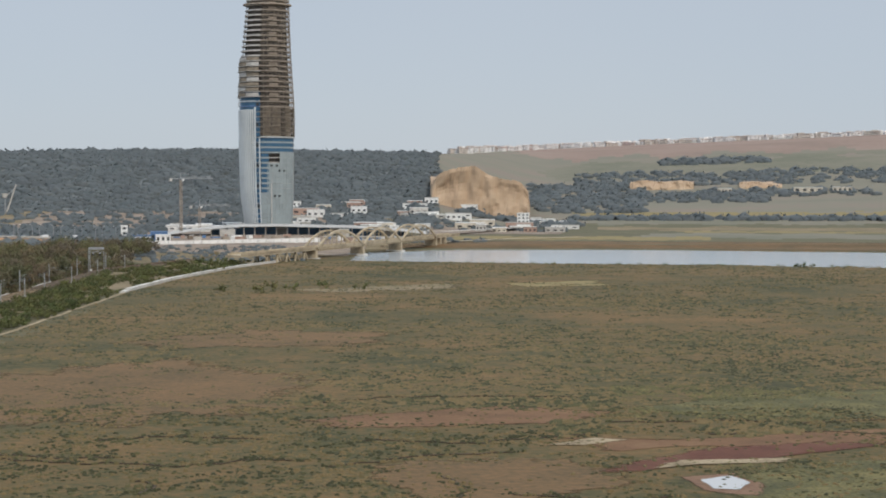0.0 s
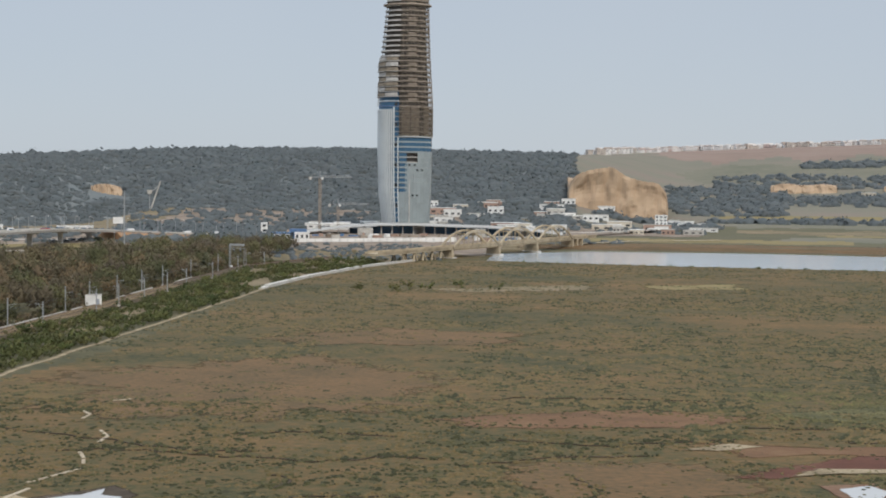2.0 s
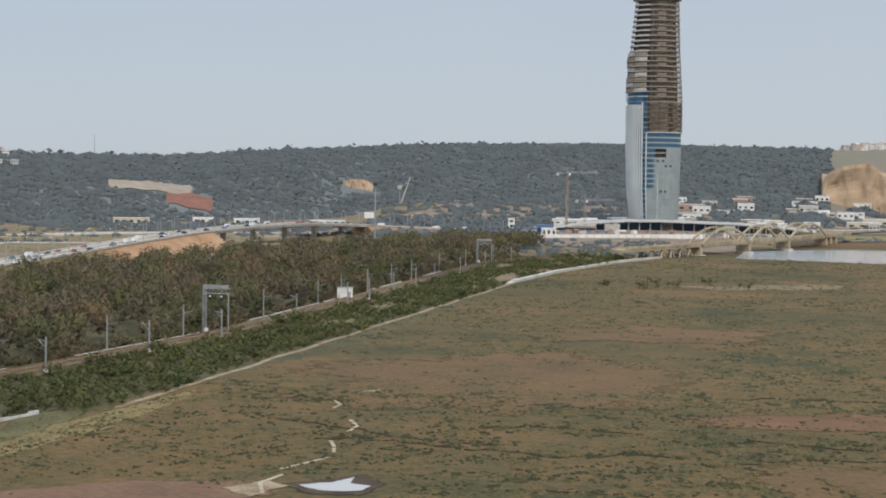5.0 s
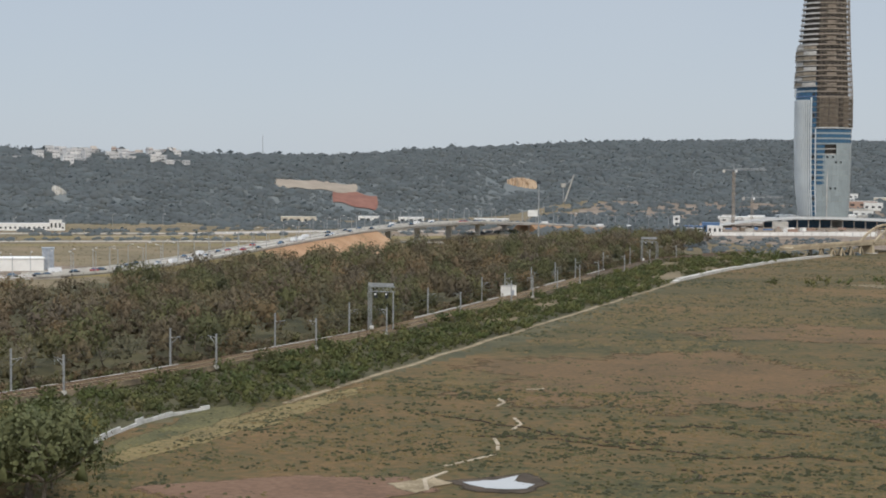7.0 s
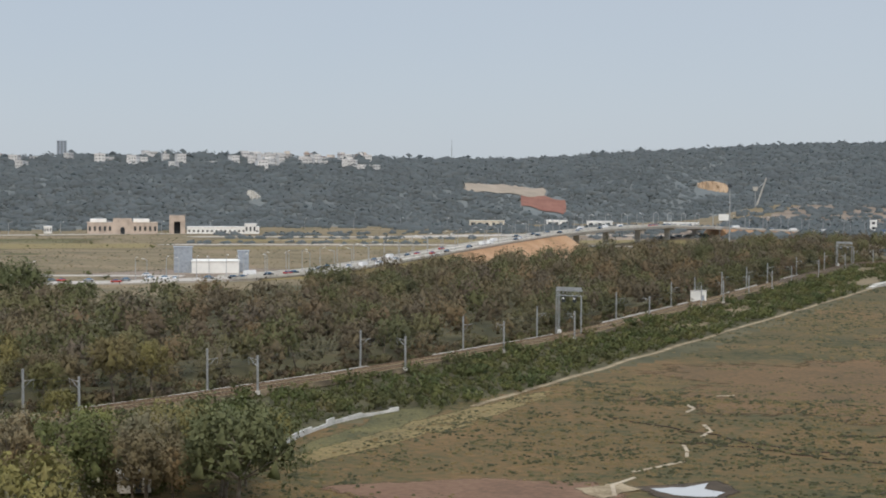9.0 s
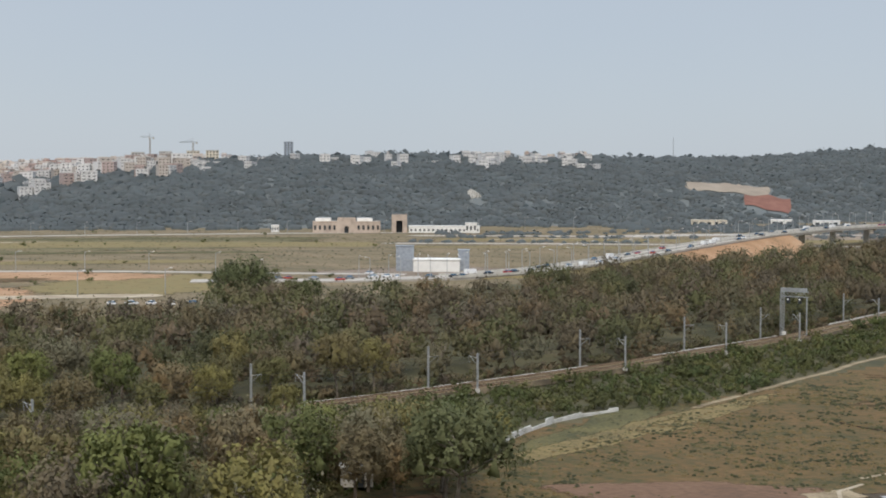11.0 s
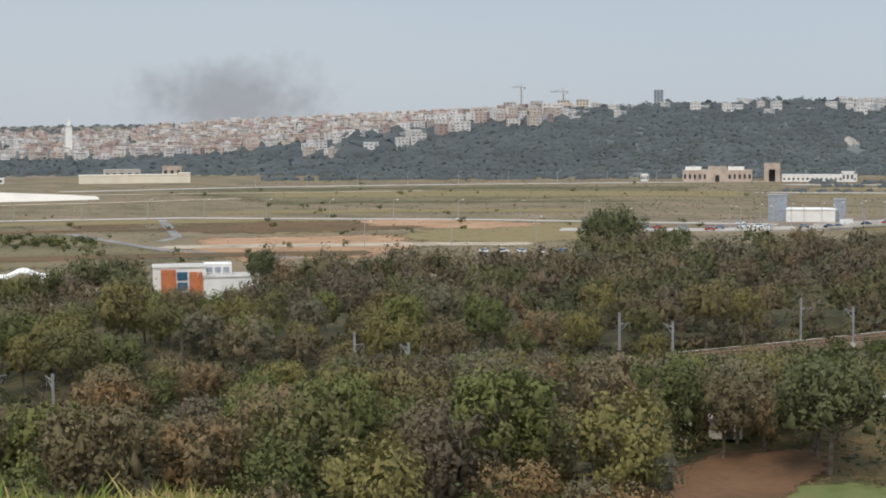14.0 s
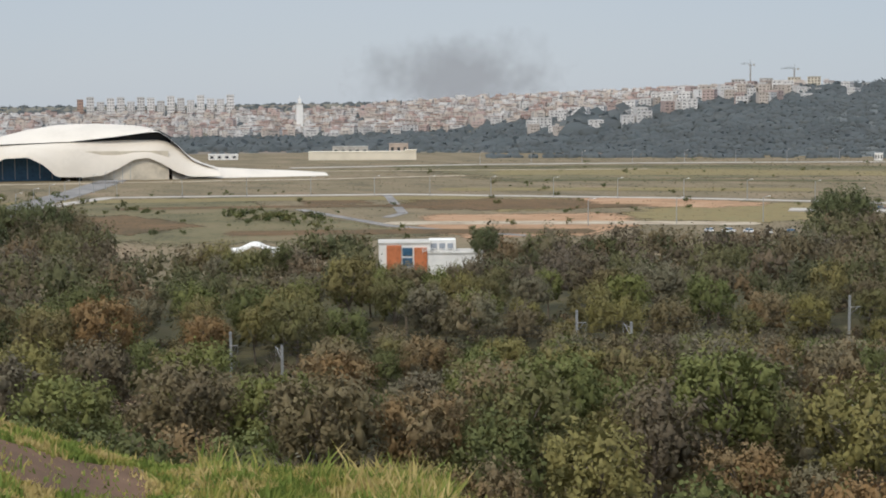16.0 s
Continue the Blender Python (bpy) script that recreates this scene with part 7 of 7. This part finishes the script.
mp.inputs["Scale"].default_value = (1 / 370, 1, 1 / 150)
sphere = sn.new("ShaderNodeTexGradient")
sphere.gradient_type = "SPHERICAL"
warp, add = sn.new("ShaderNodeTexNoise"), sn.new("ShaderNodeVectorMath")
warp.inputs["Scale"].default_value, warp.inputs["Detail"].default_value = 0.011, 4
sl.new(tc.outputs["Object"], warp.inputs["Vector"])
add.operation = "MULTIPLY_ADD"
sub = sn.new("ShaderNodeVectorMath")
sub.operation = "SUBTRACT"
sub.inputs[1].default_value = (0.5, 0.5, 0.5)
sl.new(warp.outputs["Color"], sub.inputs[0])
sl.new(sub.outputs[0], add.inputs[0])
add.inputs[1].default_value = (0.9, 0, 0.9)
sl.new(mp.outputs[0], add.inputs[2])
sl.new(add.outputs[0], sphere.inputs["Vector"])
dens = sn.new("ShaderNodeMapRange")
dens.inputs["From Min"].default_value, dens.inputs["From Max"].default_value = 0.02, 0.85
dens.inputs["To Min"].default_value, dens.inputs["To Max"].default_value = 0.0, 0.55
dens.interpolation_type = "SMOOTHSTEP"
sl.new(sphere.outputs["Fac"], dens.inputs["Value"])
sl.new(dens.outputs[0], sb.inputs["Alpha"])
smoke = Shape().add([(-520, 0, -160), (520, 0, -160), (520, 0, 230), (-520, 0, 230)], [(0, 1, 2, 3)])
sm = single("smoke", smoke, M_SMOKE, "faint grey smoke cloud drifting over the town", "smoke", kind="structure", at=pose(*polar(57.1, 4500, 138), 0, 0, 57.3))
sm.visible_shadow = False
# ---- the grassy bank below the camera ----
gr = np.random.default_rng(91)
M_BLADE = surface("grass_blades", [(0.162, 0.213, 0.046), (0.243, 0.275, 0.066), (0.351, 0.306, 0.088), (0.459, 0.362, 0.154)], 0.6, 0.8, 0.0, 12, where="World", cells=0.5, leafy=0.3)
blades_v, blades_f, n_b = [], [], 0


def on_path(x, y):
    d, a = math.hypot(x, y), math.degrees(math.atan2(-x, y))
    mid = float(np.interp(a, [68, 69.5, 71, 74, 80, 84], [34.6, 33.8, 33, 32.4, 31, 30]))
    return a > 69 and abs(d - mid) < 1.9


count = 0
while count < 46000:
    a, d = gr.uniform(55, 78), gr.uniform(25.5, 40)
    x, y, _ = polar(a, d)
    if on_path(x, y) and gr.random() < 0.93:
        continue
    dens = noise.noise((x * 0.25, y * 0.25, 1.0))
    if dens < gr.uniform(-0.5, 0.25):
        continue
    h = (0.2 + 0.5 * max(0, dens) + 0.2 * gr.random()) * (1.35 if 57.5 < a < 67 and 31 < d < 40 else 0.55) * (1.9 if gr.random() < 0.04 else 1)
    z = height(x, y) - 0.03
    ang = gr.uniform(0, math.pi)
    dx, dy = math.cos(ang) * 0.036, math.sin(ang) * 0.036
    lx, ly = gr.normal() * h * 0.35, gr.normal() * h * 0.35
    blades_v += [(x - dx, y - dy, z), (x + dx, y + dy, z), (x + lx * 0.4 + dx * 0.8, y + ly * 0.4 + dy * 0.8, z + h * 0.6), (x + lx * 0.4 - dx * 0.8, y + ly * 0.4 - dy * 0.8, z + h * 0.6), (x + lx, y + ly, z + h)]
    blades_f += [(n_b, n_b + 1, n_b + 2), (n_b, n_b + 2, n_b + 3), (n_b + 3, n_b + 2, n_b + 4)]
    n_b += 5
    count += 1
single("grass", from_arrays("grass", np.array(blades_v), np.array(blades_f), M_BLADE), M_BLADE, "lush green and yellowing grass on the bank", "grass", kind="stuff")
path_s = Shape()
for i, a in enumerate(np.linspace(68.6, 84, 30)):
    mid = float(np.interp(a, [68, 69.5, 71, 74, 80, 84], [34.6, 33.8, 33, 32.4, 31, 30]))
    w = 1.9 + 0.5 * noise.noise((i * 0.7, 0, 9)) if i else 0.1
    for q in (-w, 0, w):
        x, y, _ = polar(a, mid + q)
        path_s.add([(x, y, height(x, y) + 0.05)], [])
path_s.f = [(3 * i + j, 3 * i + j + 1, 3 * i + j + 4, 3 * i + j + 3) for i in range(29) for j in range(2)]
single("footpath", path_s, M_SOIL, "trodden reddish dirt footpath on the bank", "path", kind="structure")
patch("clearing", [(-116, 128), (-124, 140), (-127, 158), (-120, 168), (-112, 158), (-106, 140)], M_BARE, "reddish bare earth clearing below the trees", 0.35, seed=50, wobble=2)
patch("clearing", [(-104, 124), (-112, 140), (-106, 156), (-92, 160), (-88, 130)], M_HILLGRASS, "green weedy clearing beside the bare earth", 0.3, seed=51, wobble=3)
hut = thing("hut", (-133, 165, 0.6), "small pale concrete hut half hidden by trees", "hut", turn=40)
part("wall", Shape().box(0, 0, 0, 4.5, 3.2, 2.6), M_CONC, hut)
part("roof", Shape().box(0, 0, 2.6, 5.0, 3.8, 0.25), M_WHITE, hut)
part("door", Shape().box(0.6, -1.63, 0, 0.9, 0.08, 2.0), M_DARK, hut)

# bare pale trees among the wood
def bare_tree(x, y, tall, lean, turn, seed):
    r = random.Random(seed)
    t = thing("dead_tree", (x, y, height(x, y) - 0.2), "leafless tree with pale forked branches", "tree", "bare trees in the wood", turn)
    main = Shape()
    tip = Vector((lean, 0, tall))
    main.rod((0, 0, 0), tip * 0.5, 0.22, 0.15, 6).rod(tip * 0.5, tip, 0.15, 0.04, 5)
    part("trunk", main, M_BARK, t)
    for k in range(9):
        s = 0.3 + 0.65 * k / 9
        a = r.uniform(0, 6.28)
        b0 = tip * s
        b1 = b0 + Vector((math.cos(a), math.sin(a), r.uniform(0.3, 1.0))) * tall * 0.22
        br = Shape().rod(b0, b1, 0.08, 0.04, 4)
        for _ in range(3):
            br.rod(b0.lerp(b1, 0.6), b1 + Vector((r.uniform(-1, 1), r.uniform(-1, 1), r.uniform(0, 1))) * 1.2, 0.035, 0.015, 4)
        part("branch", br, M_BARK, t)


for k, (x, y, h, l) in enumerate(((-212, 101, 6, 4.5), (-212, 104, 5, 5), (-188, 262, 9, 1), (-184, 285, 8, 2), (-190, 235, 10, 0.5), (-170, 140, 11, 0.5), (-150, 110, 11, 1), (-182, 320, 9, 1.5), (-215, 150, 10, -1), (-128, 120, 9, 0.4))):
    bare_tree(x, y, h, l, k * 67, k)

# tall rounded trees at the marsh corner below the bank
for x, y, k, s in ((-111, 158, 4, 1.35), (-118, 165, 1, 1.3), (-124, 173, 3, 0.85), (-134, 178, 1, 0.8)):
    place_tree(x, y, k, s, x * 37, "trees below the hillside", 0.3, "broad dark green tree at the marsh corner", True)
